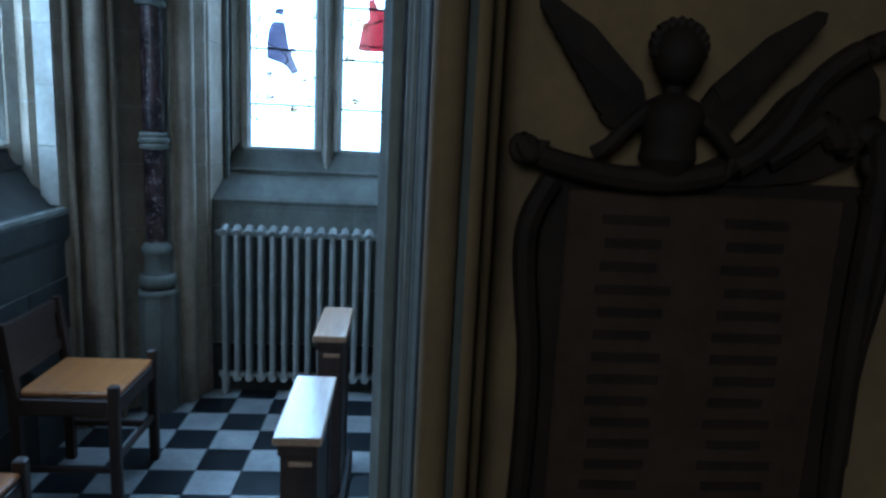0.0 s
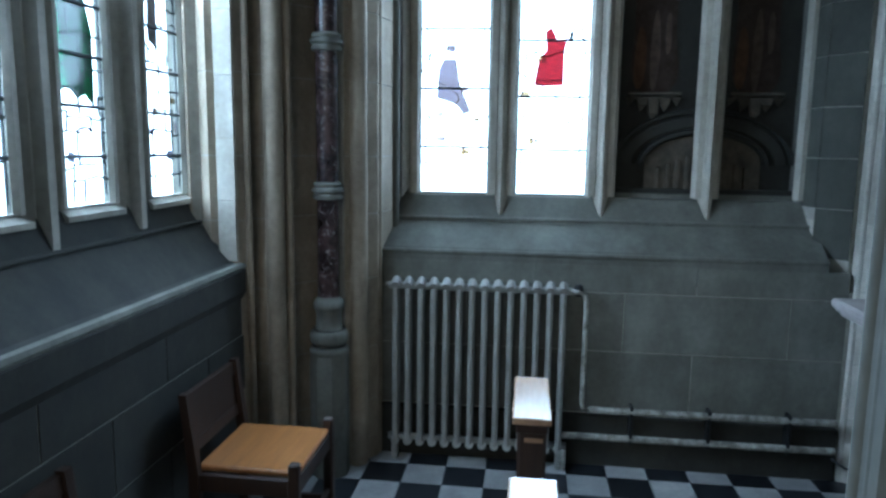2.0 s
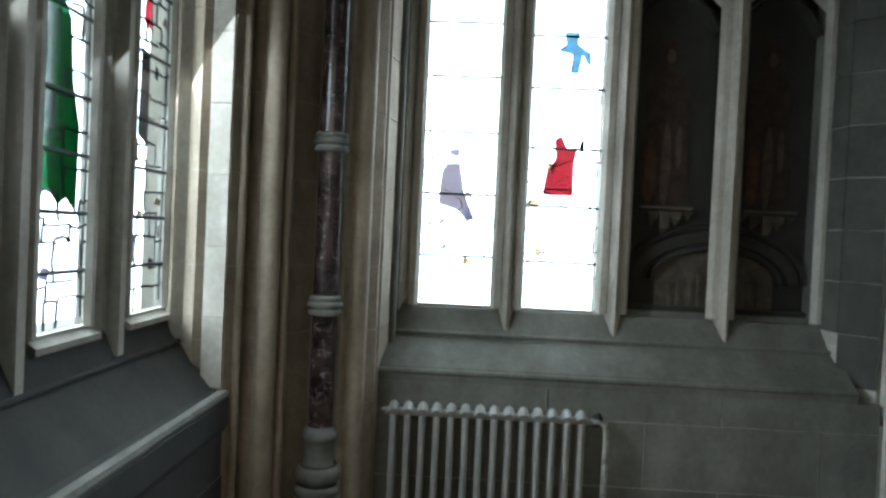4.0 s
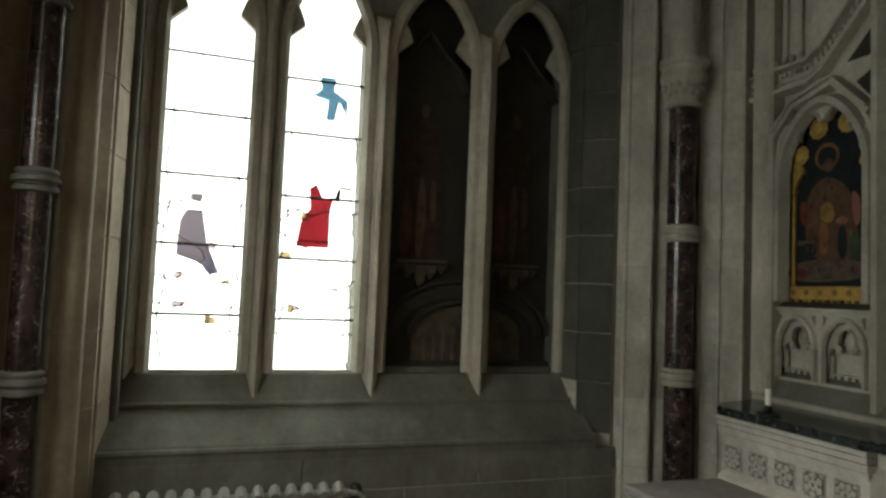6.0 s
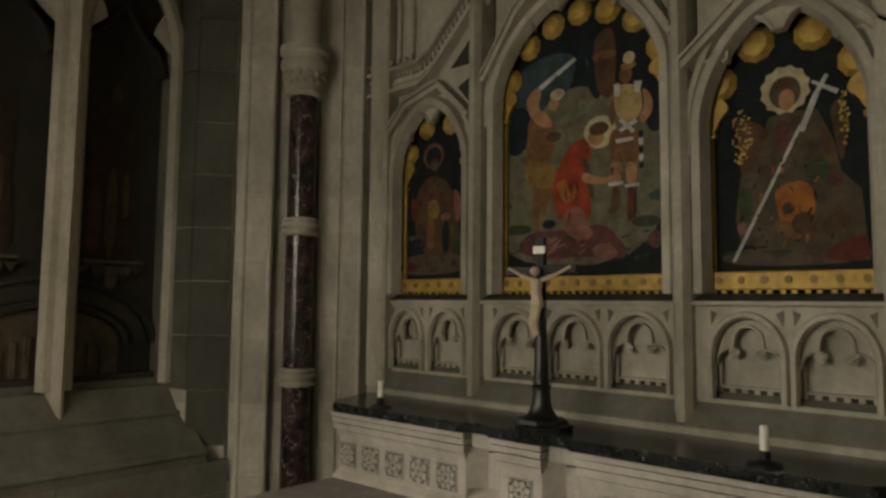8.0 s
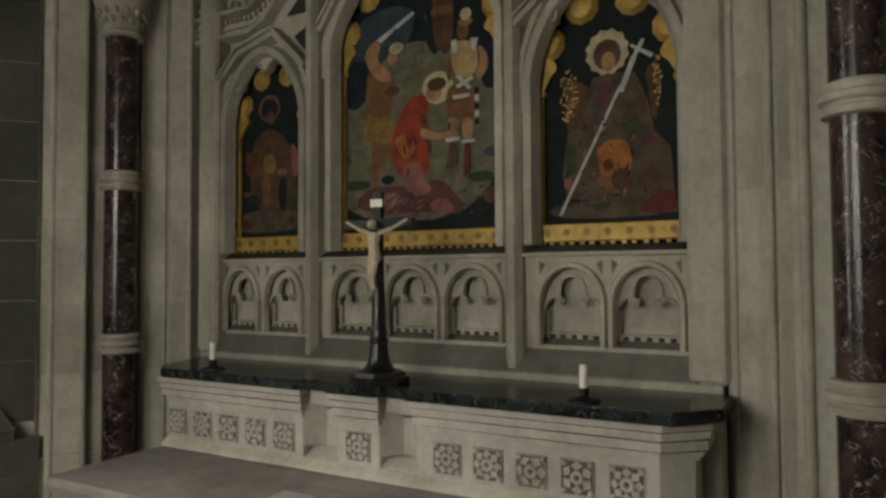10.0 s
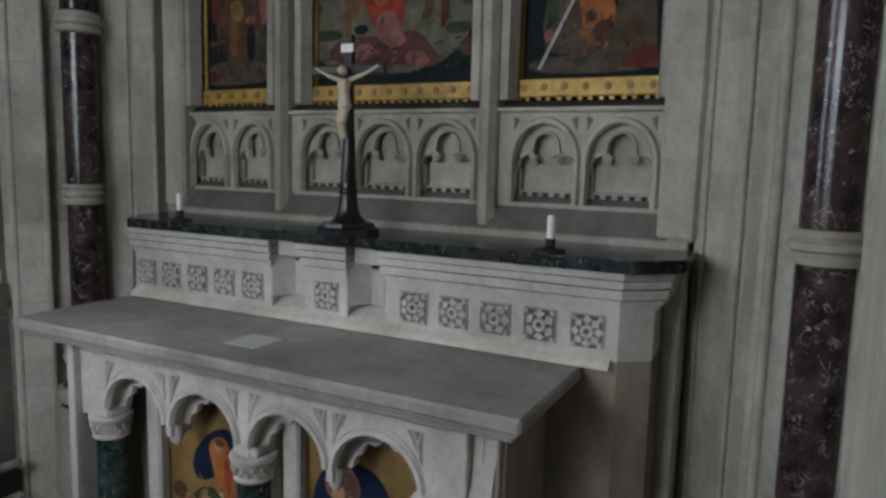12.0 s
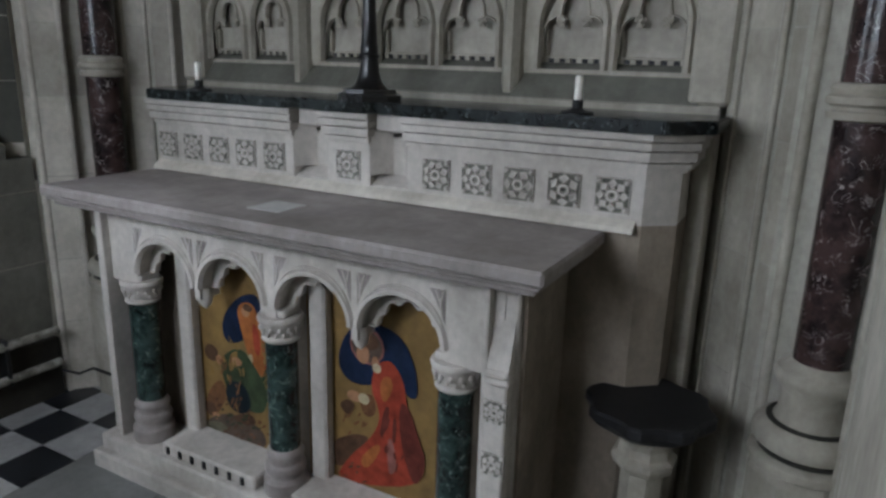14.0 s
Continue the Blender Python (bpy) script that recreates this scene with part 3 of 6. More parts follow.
cluster("wall_northwest", "clustered moulded stone jambs between the windows",
        [(-1.36, 3.125), (-1.345, 3.12), (-1.30, 3.10), (-1.27, 3.14), (-1.22, 3.11), (-1.19, 3.14), (-1.105, 3.12), (-1.075, 3.19), (-1.10, 3.24), (-0.995, 3.23), (-0.935, 3.31), (-0.965, 3.35), (-0.87, 3.47), (-0.74, 3.47), (-0.655, 3.57), (-0.62, 3.62), (-0.61, 3.72), (-0.59, 3.82), (-0.565, 4.05), (-1.36, 4.05)],
        [(-1.075, 3.165, 0.014, WARMLITSTONE), (-0.992, 3.245, 0.040, WARMLITSTONE), (-0.942, 3.292, 0.016, WARMLITSTONE), (-0.70, 3.535, 0.050, WARMLITSTONE), (-0.625, 3.66, 0.018, WARMLITSTONE), (-0.585, 3.86, 0.026, WALL)], WARMLITSTONE)
# ashlar face beside the west lights, paled for the window light on it
jamb = thing("trim", (-1.15, 3.1, 0), "ashlar strip of the window jamb, paled for window light", "jamb", kind="structure")
for k in range(13):
    z = 1.06 + 0.255 * k
    block("stone_block", jamb, -1.185, -1.108, 3.106, 3.125, z + 0.001, z + 0.2545, STONE, 0.001)

# north-east pier
cluster("wall_northeast", "clustered moulded stone jambs beside the altar recess",
        [(1.44, 4.10), (1.44, 3.99), (1.455, 3.84), (1.575, 3.735), (1.598, 3.745), (1.598, 3.675), (1.695, 3.60), (1.715, 3.625), (1.86, 3.55), (1.862, 3.485), (1.925, 3.432), (1.94, 3.442), (1.95, 3.415), (2.015, 3.365), (2.05, 3.37), (2.25, 3.36), (2.25, 4.10)],
        [(1.603, 3.678, 0.013, LIGHTSTONE), (1.692, 3.607, 0.012, LIGHTSTONE), (1.868, 3.488, 0.012, LIGHTSTONE), (1.935, 3.436, 0.010, LIGHTSTONE), (2.012, 3.375, 0.012, LIGHTSTONE)], LIGHTSTONE)
pil = thing("trim", (1.5, 3.8, 0), "grey ashlar strip of uneven blocks", "jamb", kind="structure")
for k in range(14):
    z = 1.05 + 0.235 * k
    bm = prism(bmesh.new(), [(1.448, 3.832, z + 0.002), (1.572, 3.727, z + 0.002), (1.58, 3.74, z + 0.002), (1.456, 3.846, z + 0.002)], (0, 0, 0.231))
    part("stone_block", bm, DARKASH, pil)
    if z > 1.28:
        part("stone_block", prism(bmesh.new(), [(1.432, 3.985, z + 0.002), (1.4465, 3.836, z + 0.002), (1.4545, 3.841, z + 0.002), (1.4395, 3.985, z + 0.002)], (0, 0, 0.231)), DARKASH, pil)
# south-east pier
cluster("wall_southeast", "clustered moulded stone jambs beside the altar recess",
        [(2.25, 0.72), (1.40, 0.72), (1.40, 0.835), (1.60, 0.842), (1.622, 0.868), (1.648, 0.878), (1.675, 0.862), (1.705, 0.855), (1.83, 0.985), (1.862, 1.02), (1.875, 1.085), (1.915, 1.115), (1.935, 1.11), (1.95, 1.15), (2.03, 1.225), (2.04, 1.255), (2.25, 1.255)],
        [(1.648, 0.868, 0.014, STONE), (1.612, 0.856, 0.009, STONE), (1.868, 1.055, 0.014, STONE), (1.94, 1.135, 0.010, STONE), (2.03, 1.235, 0.008, STONE)], STONE)


def column(x, y, r, material, rings, base, label, stone=STONE):
    t = thing("column", (x, y, 0), label, "column", group="marble shafts")
    foot, pr = base
    k = (pr - r) / 0.085
    part("plinth", L([(pr, -0.01), (pr, foot - 0.29), (pr - 0.008 * k, foot - 0.27)], x, y, 8, math.pi / 8), stone, t)
    turned = ((0.070, -0.27), (0.081, -0.266), (0.085, -0.256), (0.083, -0.244), (0.074, -0.238), (0.050, -0.234), (0.046, -0.222), (0.060, -0.219), (0.074, -0.212), (0.080, -0.196), (0.078, -0.178), (0.068, -0.164), (0.054, -0.158),
              (0.030, -0.154), (0.020, -0.140), (0.015, -0.105), (0.016, -0.078), (0.024, -0.068), (0.027, -0.060), (0.036, -0.057), (0.043, -0.046), (0.044, -0.034), (0.037, -0.022), (0.020, -0.016), (0.008, -0.006), (0.0, 0.0))
    part("base", L([(r + q * k, foot + h) for q, h in turned], x, y, 28), stone, t, "moulded stone base", smooth=True)
    # dark rings painted in as the shade of two base grooves
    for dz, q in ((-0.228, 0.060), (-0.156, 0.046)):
        part("sooty_groove", L([(r, foot + dz - 0.007), (r + q * k, foot + dz - 0.004), (r + q * k, foot + dz + 0.003), (r, foot + dz + 0.006)], x, y, 28), DARKSTONE, t, "dark ring for the shade in a groove", smooth=True)
    part("shaft", L([(r, foot), (r, 2.59)], x, y, 24), material, t, "polished veined marble shaft", smooth=True)
    for z in rings:
        part("ring", L([(r, z - 0.04), (r + 0.016, z - 0.036), (r + 0.018, z - 0.022), (r + 0.010, z - 0.016), (r + 0.010, z - 0.010), (r + 0.022, z - 0.004), (r + 0.022, z + 0.01), (r + 0.010, z + 0.016), (r + 0.016, z + 0.028), (r + 0.012, z + 0.036), (r, z + 0.04)], x, y, 24), stone, t, "moulded stone ring", smooth=True)
    cap = bmesh.new()
    lathe(cap, [(r + 0.004, 2.575), (r + 0.016, 2.580), (r + 0.018, 2.594), (r + 0.006, 2.604), (r + 0.008, 2.625), (r + 0.020, 2.665), (r + 0.036, 2.690), (r + 0.040, 2.700), (r + 0.046, 2.716), (r + 0.042, 2.732), (r + 0.034, 2.737), (r + 0.036, 2.760), (r + 0.050, 2.770), (r + 0.050, 2.795)], x, y, 28)
    for row, (n, dr, z, rad) in enumerate(((14, 0.014, 2.638, 0.014), (14, 0.030, 2.670, 0.015))):
        for k in range(n):
            a = 2 * math.pi * (k + 0.5 * row) / n
            bmesh.ops.create_icosphere(cap, subdivisions=1, radius=rad, matrix=Matrix.Translation((x + (r + dr) * math.cos(a), y + (r + dr) * math.sin(a), z)) @ Matrix.Diagonal((0.8, 0.8, 1.2, 1)))
    part("capital", cap, stone, t, "carved leafy stone capital", smooth=True)
    part("springer", L([(r + 0.012, 2.795), (r + 0.012, ZTOP)], x, y, 16), stone, t, smooth=True)
    return t


column(1.775, 3.50, 0.062, PURPLE, (1.346, 1.995), (0.74, 0.130), "purple veined marble shaft ringed with stone")
column(1.75, 0.940, 0.062, PURPLE, (1.340, 1.995), (0.745, 0.130), "purple veined marble shaft ringed with stone")
# base, rings and capital take darker stone for the shade in this corner
column(-0.805, 3.415, 0.050, PURPLE, (1.346, 1.995), (0.86, 0.092), "dark marble shaft ringed with shade-darkened stone in the corner", WALL)

# wall between chapel and nave, with its moulded end
div = thing("wall_division", (0.9, 0.8, 0), "dark stone wall between chapel and nave", "wall", kind="structure")
part("core", B(0.44, 2.4, 0.81, 0.835, -0.01, ZTOP), NAVE, div)
part("chapel_face", B(0.457, 1.25, 0.8352, 0.90, -0.01, ZTOP), STONE, div, "pale stone face towards the chapel")
part("chapel_face", prism(bmesh.new(), [(1.2502, 0.8352, -0.01), (1.2502, 0.90, -0.01), (1.39, 0.838, -0.01)], (0, 0, ZTOP)), STONE, div)
part("end_core", prism(bmesh.new(), [(0.338, 0.90, -0.01), (0.330, 0.845, -0.01), (0.345, 0.815, -0.01), (0.362, 0.80, -0.01), (0.366, 0.765, -0.01), (0.372, 0.72, -0.01), (0.386, 0.69, -0.01), (0.402, 0.685, -0.01), (0.425, 0.705, -0.01), (0.44, 0.74, -0.01), (0.455, 0.75, -0.01), (0.455, 0.90, -0.01)], (0, 0, ZTOP)), WALL, div)
# small dark rolls stand for the shade in the moulding grooves
for x, y, r, m in ((0.344, 0.888, 0.012, WALL), (0.342, 0.865, 0.010, WALL), (0.341, 0.846, 0.008, WALL), (0.349, 0.820, 0.010, WALL), (0.360, 0.806, 0.007, DARKSTONE), (0.366, 0.790, 0.008, WALL), (0.368, 0.772, 0.005, DARKSTONE), (0.371, 0.756, 0.008, WALL), (0.374, 0.738, 0.006, DARKSTONE), (0.378, 0.724, 0.008, WALL), (0.386, 0.708, 0.009, DARKSTONE), (0.398, 0.698, 0.017, NAVE), (0.428, 0.716, 0.012, NAVE), (0.447, 0.752, 0.010, NAVE)):
    part("roll", L([(r, -0.01), (r, ZTOP)], x, y, 16), m, div, smooth=True)

# ---- window glazing ----
BAR, CAME = 0.0062, 0.0036


def light(name, axis, p, q, z0, spring, rise, depth, bars, cames, colours, label, came=CAME):
    w = thing(name, at_axis(axis, (p + q) / 2, depth, z0), label, "window", kind="structure")
    bm = bmesh.new()
    strip(bm, axis, spaced(p - 0.01, q + 0.01, 24), lambda u: z0 - 0.01, lambda u: pointed(p, q, spring, rise)(u) + 0.015, depth, depth + 0.004)
    g = part("pane", bm, CLEAR, w, "pale leaded glass")
    g.visible_shadow = False
    out = -1 if axis == "y" else 1
    for z in bars:
        part("saddle_bar", tube(bmesh.new(), [at_axis(axis, p - 0.005, depth + out * 0.012, z), at_axis(axis, q + 0.005, depth + out * 0.012, z)], BAR, 6), LEAD, w)
    bm = bmesh.new()
    for pts in cames:
        tube(bm, [at_axis(axis, p + u * (q - p), depth + out * 0.002, z) for u, z in pts], came, 5)
    part("came", bm, LEAD, g, "thin lead lines")
    for m, pts in colours:
        bm = bmesh.new()
        blob(bm, axis, [(p + u * (q - p), z) for u, z in pts], depth + out * 0.004, depth + out * 0.006)
        c = part("coloured_pane", bm, m, g)
        c.visible_shadow = False
    part("sill_lip", B(*( (p, q, depth - 0.02, depth, z0 - 0.012, z0 + 0.004) if axis == "y" else (depth, depth + 0.02, p, q, z0 - 0.012, z0 + 0.004))), STONE, w)
    return w


def lattice(seed, z0, z1, step=0.085):
    """Irregular lead lines: broken courses joined by short uprights."""
    r = random.Random(seed)
    out = []
    z, last = z0, z0 - 0.07
    while z < z1:
        u = 0.0
        while u < 0.98:
            v = min(1.0, u + 0.16 + 0.34 * r.random())
            dz = 0.03 * (r.random() - 0.5)
            if r.random() < 0.8:
                out.append([(u, z + dz), ((u + v) / 2, z + dz + 0.016 * (r.random() - 0.5)), (v, z + dz * 0.5)])
            if v < 0.95 and r.random() < 0.55:
                out.append([(v, z + dz * 0.5), (v + 0.05 * (r.random() - 0.5), (z + last) / 2), (v + 0.06 * (r.random() - 0.5), last)])
            u = v
        last = z
        z += step * (0.7 + 0.7 * r.random())
    for s in (0.06, 0.94):
        out.append([(s, z0 - 0.05), (s + 0.01, z0 + 0.4), (s - 0.008, z1)])
    return out


def scraps(seed, n, z0, z1, mats):
    """Small odd pieces of tinted glass."""
    r = random.Random(seed)
    out = []
    for k in range(n):
        u, z, w, h = 0.1 + 0.8 * r.random(), z0 + (z1 - z0) * r.random(), 0.03 + 0.05 * r.random(), 0.008 + 0.018 * r.random()
        out.append((mats[k % len(mats)], [(u - w, z - h * 0.6), (u + w * 0.7, z - h), (u + w, z + h * 0.5), (u - w * 0.5, z + h)]))
    return out


def scrolls(seed):
    """Wavy lead lines of the lower border."""
    r = random.Random(seed)
    out = []
    for z, amp, n in ((1.47, 0.010, 5), (1.585, 0.012, 3), (1.70, 0.016, 4), (2.02, 0.012, 3)):
        ph = 6 * r.random()
        out.append([(k / 24, z + amp * math.sin(ph + n * 2 * math.pi * k / 24) + 0.006 * r.random()) for k in range(25)])
    for u in (0.14, 0.86):
        out.append([(u + 0.03 * math.sin(k * 1.1 + seed), 1.32 + 0.06 * k) for k in range(22)])
    out.append([(0.30 + 0.25 * math.sin(k * 0.7), 1.72 + 0.035 * k) for k in range(10)])
    return out


NB = [1.55, 1.85, 2.15, 2.42, 2.68]
light("window_1", "y", *BAYS[0], 1.312, SPRING, RISE, 4.035, NB, scrolls(1),
      [(G_LILAC, [(0.26, 1.83), (0.28, 1.95), (0.34, 2.0), (0.50, 2.0), (0.56, 1.86), (0.70, 1.73), (0.60, 1.72), (0.50, 1.77), (0.26, 1.80)]),
       (G_LILAC, [(0.36, 2.04), (0.38, 2.07), (0.50, 2.07), (0.48, 2.03)])] + scraps(3, 6, 1.5, 1.9, (G_PALE, G_AMBER)), "pale leaded window light with a lilac robe shape", 0.0040)
light("window_2", "y", *BAYS[1], 1.312, SPRING, RISE, 4.035, [1.54, 1.81, 2.09, 2.38, 2.63], scrolls(2),
      [(G_RED, [(0.26, 1.865), (0.30, 1.975), (0.40, 2.045), (0.38, 2.135), (0.46, 2.155), (0.54, 2.085), (0.66, 2.105), (0.62, 2.035), (0.62, 1.865)]),
       (G_SMOKE, [(0.27, 1.890), (0.30, 1.897), (0.63, 1.897), (0.63, 1.887)]),
       (G_SMOKE, [(0.66, 2.085), (0.69, 2.135), (0.73, 2.135), (0.72, 2.075)]),
       (G_BLUE, [(0.36, 2.565), (0.46, 2.595), (0.44, 2.655), (0.62, 2.655), (0.60, 2.595), (0.76, 2.555), (0.76, 2.475), (0.66, 2.545), (0.62, 2.455), (0.52, 2.455), (0.54, 2.545)])] + scraps(4, 6, 1.5, 2.3, (G_PALE, G_AMBER)),
      "pale leaded window light with red and blue robe shapes", 0.0040)
WB = [1.50, 1.66, 1.82, 1.98, 2.20, 2.42, 2.66]
for i, (p, q) in enumerate(WBAYS):
    cols = []
    if i == 1:
        cols = [(G_GREEN, [(0.02, 1.74), (0.16, 1.70), (0.30, 1.72), (0.46, 1.68), (0.60, 1.70), (0.78, 1.66), (0.80, 1.90), (0.66, 2.02), (0.60, 2.18), (0.36, 2.26), (0.10, 2.20)]),
                (G_BLUE, [(0.04, 2.00), (0.22, 2.03), (0.22, 2.14), (0.06, 2.16)])]
    if i == 2:
        cols = [(G_SMOKE, [(0.25, 1.93), (0.48, 1.90), (0.48, 2.20), (0.28, 2.22)]), (G_LILAC, [(0.02, 1.98), (0.2, 1.98), (0.22, 2.25), (0.02, 2.28)]),
                (G_RED, [(0.30, 2.30), (0.52, 2.28), (0.48, 2.42), (0.34, 2.42)])]
    light("window_%d" % (i + 3), "x", p, q, 1.34, 2.85, 0.30, -1.345, WB, lattice(10 + i, 1.42, 2.8, 0.075), cols + scraps(20 + i, 8, 1.45, 2.6, (G_PALE, G_LILAC, G_AMBER)), "narrow leaded window light with strong lead lines", 0.0042)

# ---- altar ----
altar = thing("altar", (1.45, 2.31, 0), "white carved stone altar with green marble colonnettes and painted panels", "altar")
A0, A1 = 1.470, 3.178


for name, inset, za, zb, bev in (("altar_top", 0.0, 0.0, 0.036, 0.007), ("top_moulding", 0.012, 0.0362, 0.048, 0.004), ("top_moulding", 0.026, 0.0482, 0.066, 0.005)):
    part(name, B(1.28 + inset, 1.725, A0 + inset, A1 - inset, 1.01 - zb, 1.01 - za, bevel=bev), MENSA, altar, "worn grey stone altar slab" if inset == 0 else "brown moulded edge")
part("plinth", B(1.30, 1.72, 1.50, 3.06, -0.01, 0.06, bevel=0.006), ALTAR, altar)
part("plinth_step", B(1.325, 1.72, 1.52, 3.04, 0.0602, 0.12, bevel=0.006), ALTAR, altar)
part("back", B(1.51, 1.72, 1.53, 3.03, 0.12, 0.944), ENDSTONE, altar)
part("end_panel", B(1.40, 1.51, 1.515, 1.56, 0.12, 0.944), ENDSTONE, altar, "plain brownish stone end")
part("end_panel", B(1.40, 1.51, 2.99, 3.035, 0.12, 0.944), ALTAR, altar)
AB = [(2.835, 2.575), (2.555, 2.295), (2.255, 1.995), (1.975, 1.715)]


def foiled(u0, u1, spring, rise):
    c, h = (u0 + u1) / 2, abs(u1 - u0) / 2

    def z(u):
        s = min(1.0, abs(u - c) / h)
        return spring + rise * math.sqrt(max(0.0, 1 - s * s))
    return z


def lobed(c, lobes, floor_z):
    """Upper outline of a row of round foils (offset, z, radius) about c."""
    def z(u):
        best = floor_z
        for o, zc, r in lobes:
            d = r * r - (u - c - o) ** 2
            if d > 0:
                best = max(best, zc + math.sqrt(d))
        return best
    return z


cutsA = sorted([(min(b), max(b)) for b in AB])
for k, (u0, u1) in enumerate(cutsA):
    left = 1.56 if k == 0 else (cutsA[k - 1][1] + u0) / 2
    right = 2.99 if k == 3 else (u1 + cutsA[k + 1][0]) / 2
    zf = foiled(u0, u1, 0.735, 0.125)
    bm = bmesh.new()
    strip(bm, "x", [left, u0], lambda u: 0.70, lambda u: 0.944, 1.375, 1.455)
    strip(bm, "x", [u0 + (u1 - u0) * (0.5 - 0.5 * math.cos(math.pi * j / 24)) for j in range(25)], zf, lambda u: 0.944, 1.375, 1.455)
    strip(bm, "x", [u1, right], lambda u: 0.70, lambda u: 0.944, 1.375, 1.455)
    bmesh.ops.remove_doubles(bm, verts=bm.verts, dist=1e-5)
    part("arch", bm, ALTAR, altar, "carved cusped stone arch")
for u0, u1 in cutsA:
    c, h = (u0 + u1) / 2, (u1 - u0) / 2
    zf = foiled(u0, u1, 0.735, 0.125)
    profile_path("x", [(u, zf(u) + 0.004) for u in [c - h * math.cos(math.pi * k / 24) for k in range(25)]], (0.012, 1.362, 1.377), "arch_moulding", ALTAR, altar)
    profile_path("x", [(u, zf(u) + 0.022) for u in [c - h * 0.96 * math.cos(math.pi * k / 24) for k in range(25)]], (0.004, 1.369, 1.377), "arch_fillet", ALTAR, altar)
    foils = [(0.072 * math.cos(radians(a)), 0.738 + 0.066 * math.sin(radians(a)), 0.025) for a in (12, 51, 90, 129, 168)]
    fz = lobed(c, foils, 0.736)
    us = [c - h * math.cos(math.pi * k / 90) for k in range(91)]
    part("cusping", strip(bmesh.new(), "x", us, lambda u: min(fz(u), zf(u) + 0.008), lambda u: zf(u) + 0.010, 1.422, 1.440), ALTAR, altar, "round-foiled cusping")
    profile_path("x", [(u, min(fz(u), zf(u)) - 0.001) for u in us[6:-6:2]], (0.004, 1.415, 1.4222), "cusp_edge", ALTAR, altar)
    for s in (-1, 1):
        # flat greyer triangle paints the shade of sunk tracery
        part("sunk_spandrel", blob(bmesh.new(), "x", [(c + s * h * 1.0, 0.805), (c + s * h * 1.0, 0.893), (c + s * h * 0.66, 0.893), (c + s * h * 0.84, 0.852)], 1.3735, 1.3755), MENSA, altar, "sunk tracery triangle, greyed for its shade")
        part("tracery_bar", tube(bmesh.new(), [(1.3725, c + s * h * 0.93, 0.825), (1.3725, c + s * h * 0.90, 0.86), (1.3725, c + s * h * 0.80, 0.892)], 0.003, 6), ALTAR, altar)
        part("tracery_bar", tube(bmesh.new(), [(1.3725, c + s * h * 0.90, 0.858), (1.3725, c + s * h * 0.96, 0.893)], 0.0025, 6), ALTAR, altar)
for u in (2.595, 2.015):
    part("pendant", L([(0.004, 0.665), (0.018, 0.68), (0.022, 0.70), (0.02, 0.735)], 1.405, u - 0.03, 10), ALTAR, altar, smooth=True)
for y in (2.87, 2.275, 1.70):
    x = 1.415
    part("colonnette", L([(0.0465, 0.27), (0.0465, 0.64)], x, y, 20), GREEN, altar, "green veined marble colonnette", smooth=True)
    part("colonnette_base", L([(0.068, 0.12), (0.068, 0.165), (0.060, 0.172), (0.052, 0.176), (0.050, 0.184), (0.060, 0.190), (0.064, 0.203), (0.060, 0.216), (0.050, 0.222), (0.049, 0.236), (0.056, 0.242), (0.058, 0.252), (0.054, 0.262), (0.047, 0.272)], x, y, 20), MENSA, altar, "worn grey moulded base", smooth=True)
    bm = L([(0.050, 0.626), (0.055, 0.631), (0.055, 0.638), (0.049, 0.643), (0.049, 0.655), (0.056, 0.675), (0.060, 0.684), (0.065, 0.688), (0.067, 0.698), (0.064, 0.705)], x, y, 24)
    for row, (n, dr, z, rad) in enumerate(((14, 0.053, 0.652, 0.0080), (14, 0.058, 0.669, 0.0085))):
        for k in range(n):
            a = 2 * math.pi * (k + 0.5 * row) / n
            bmesh.ops.create_icosphere(bm, subdivisions=1, radius=rad, matrix=Matrix.Translation((x + dr * math.cos(a), y + dr * math.sin(a), z)) @ Matrix.Diagonal((0.75, 0.75, 1.15, 1)))
    part("capital", bm, ALTAR, altar, "carved leaf capital", smooth=True)
    part("springer", B(1.378, 1.455, y - 0.045, y + 0.045, 0.7052, 0.732, bevel=0.006), ALTAR, altar)
for y, s in ((2.955, 1), (1.60, -1)):
    def span(a, b):
        return min(y + s * a, y + s * b), max(y + s * a, y + s * b)
    part("front_fillet", B(1.348, 1.47, *span(-0.002, 0.012), 0.12, 0.944, bevel=0.003), ALTAR, altar)
    part("end_pier", B(1.378, 1.47, *span(0.0122, 0.075), 0.12, 0.944, bevel=0.004), ALTAR, altar)
    if s > 0:
        continue
    part("buttress", B(1.335, 1.3778, *span(0.0122, 0.070), 0.12, 0.70, bevel=0.004), ALTAR, altar)
    part("buttress_cap", B(1.326, 1.3778, *span(0.0122, 0.078), 0.7002, 0.716, bevel=0.005), ALTAR, altar)
    part("buttress_cap", B(1.333, 1.3778, *span(0.0122, 0.074), 0.7162, 0.734, bevel=0.006), ALTAR, altar)
    bm = bmesh.new()
    yy = y + s * 0.0122
    prism(bm, [(1.3778, yy, 0.86), (1.366, yy, 0.80), (1.345, yy, 0.7342), (1.3778, yy, 0.7342)], (0, s * 0.056, 0))
    part("weathering", bm, ALTAR, altar)
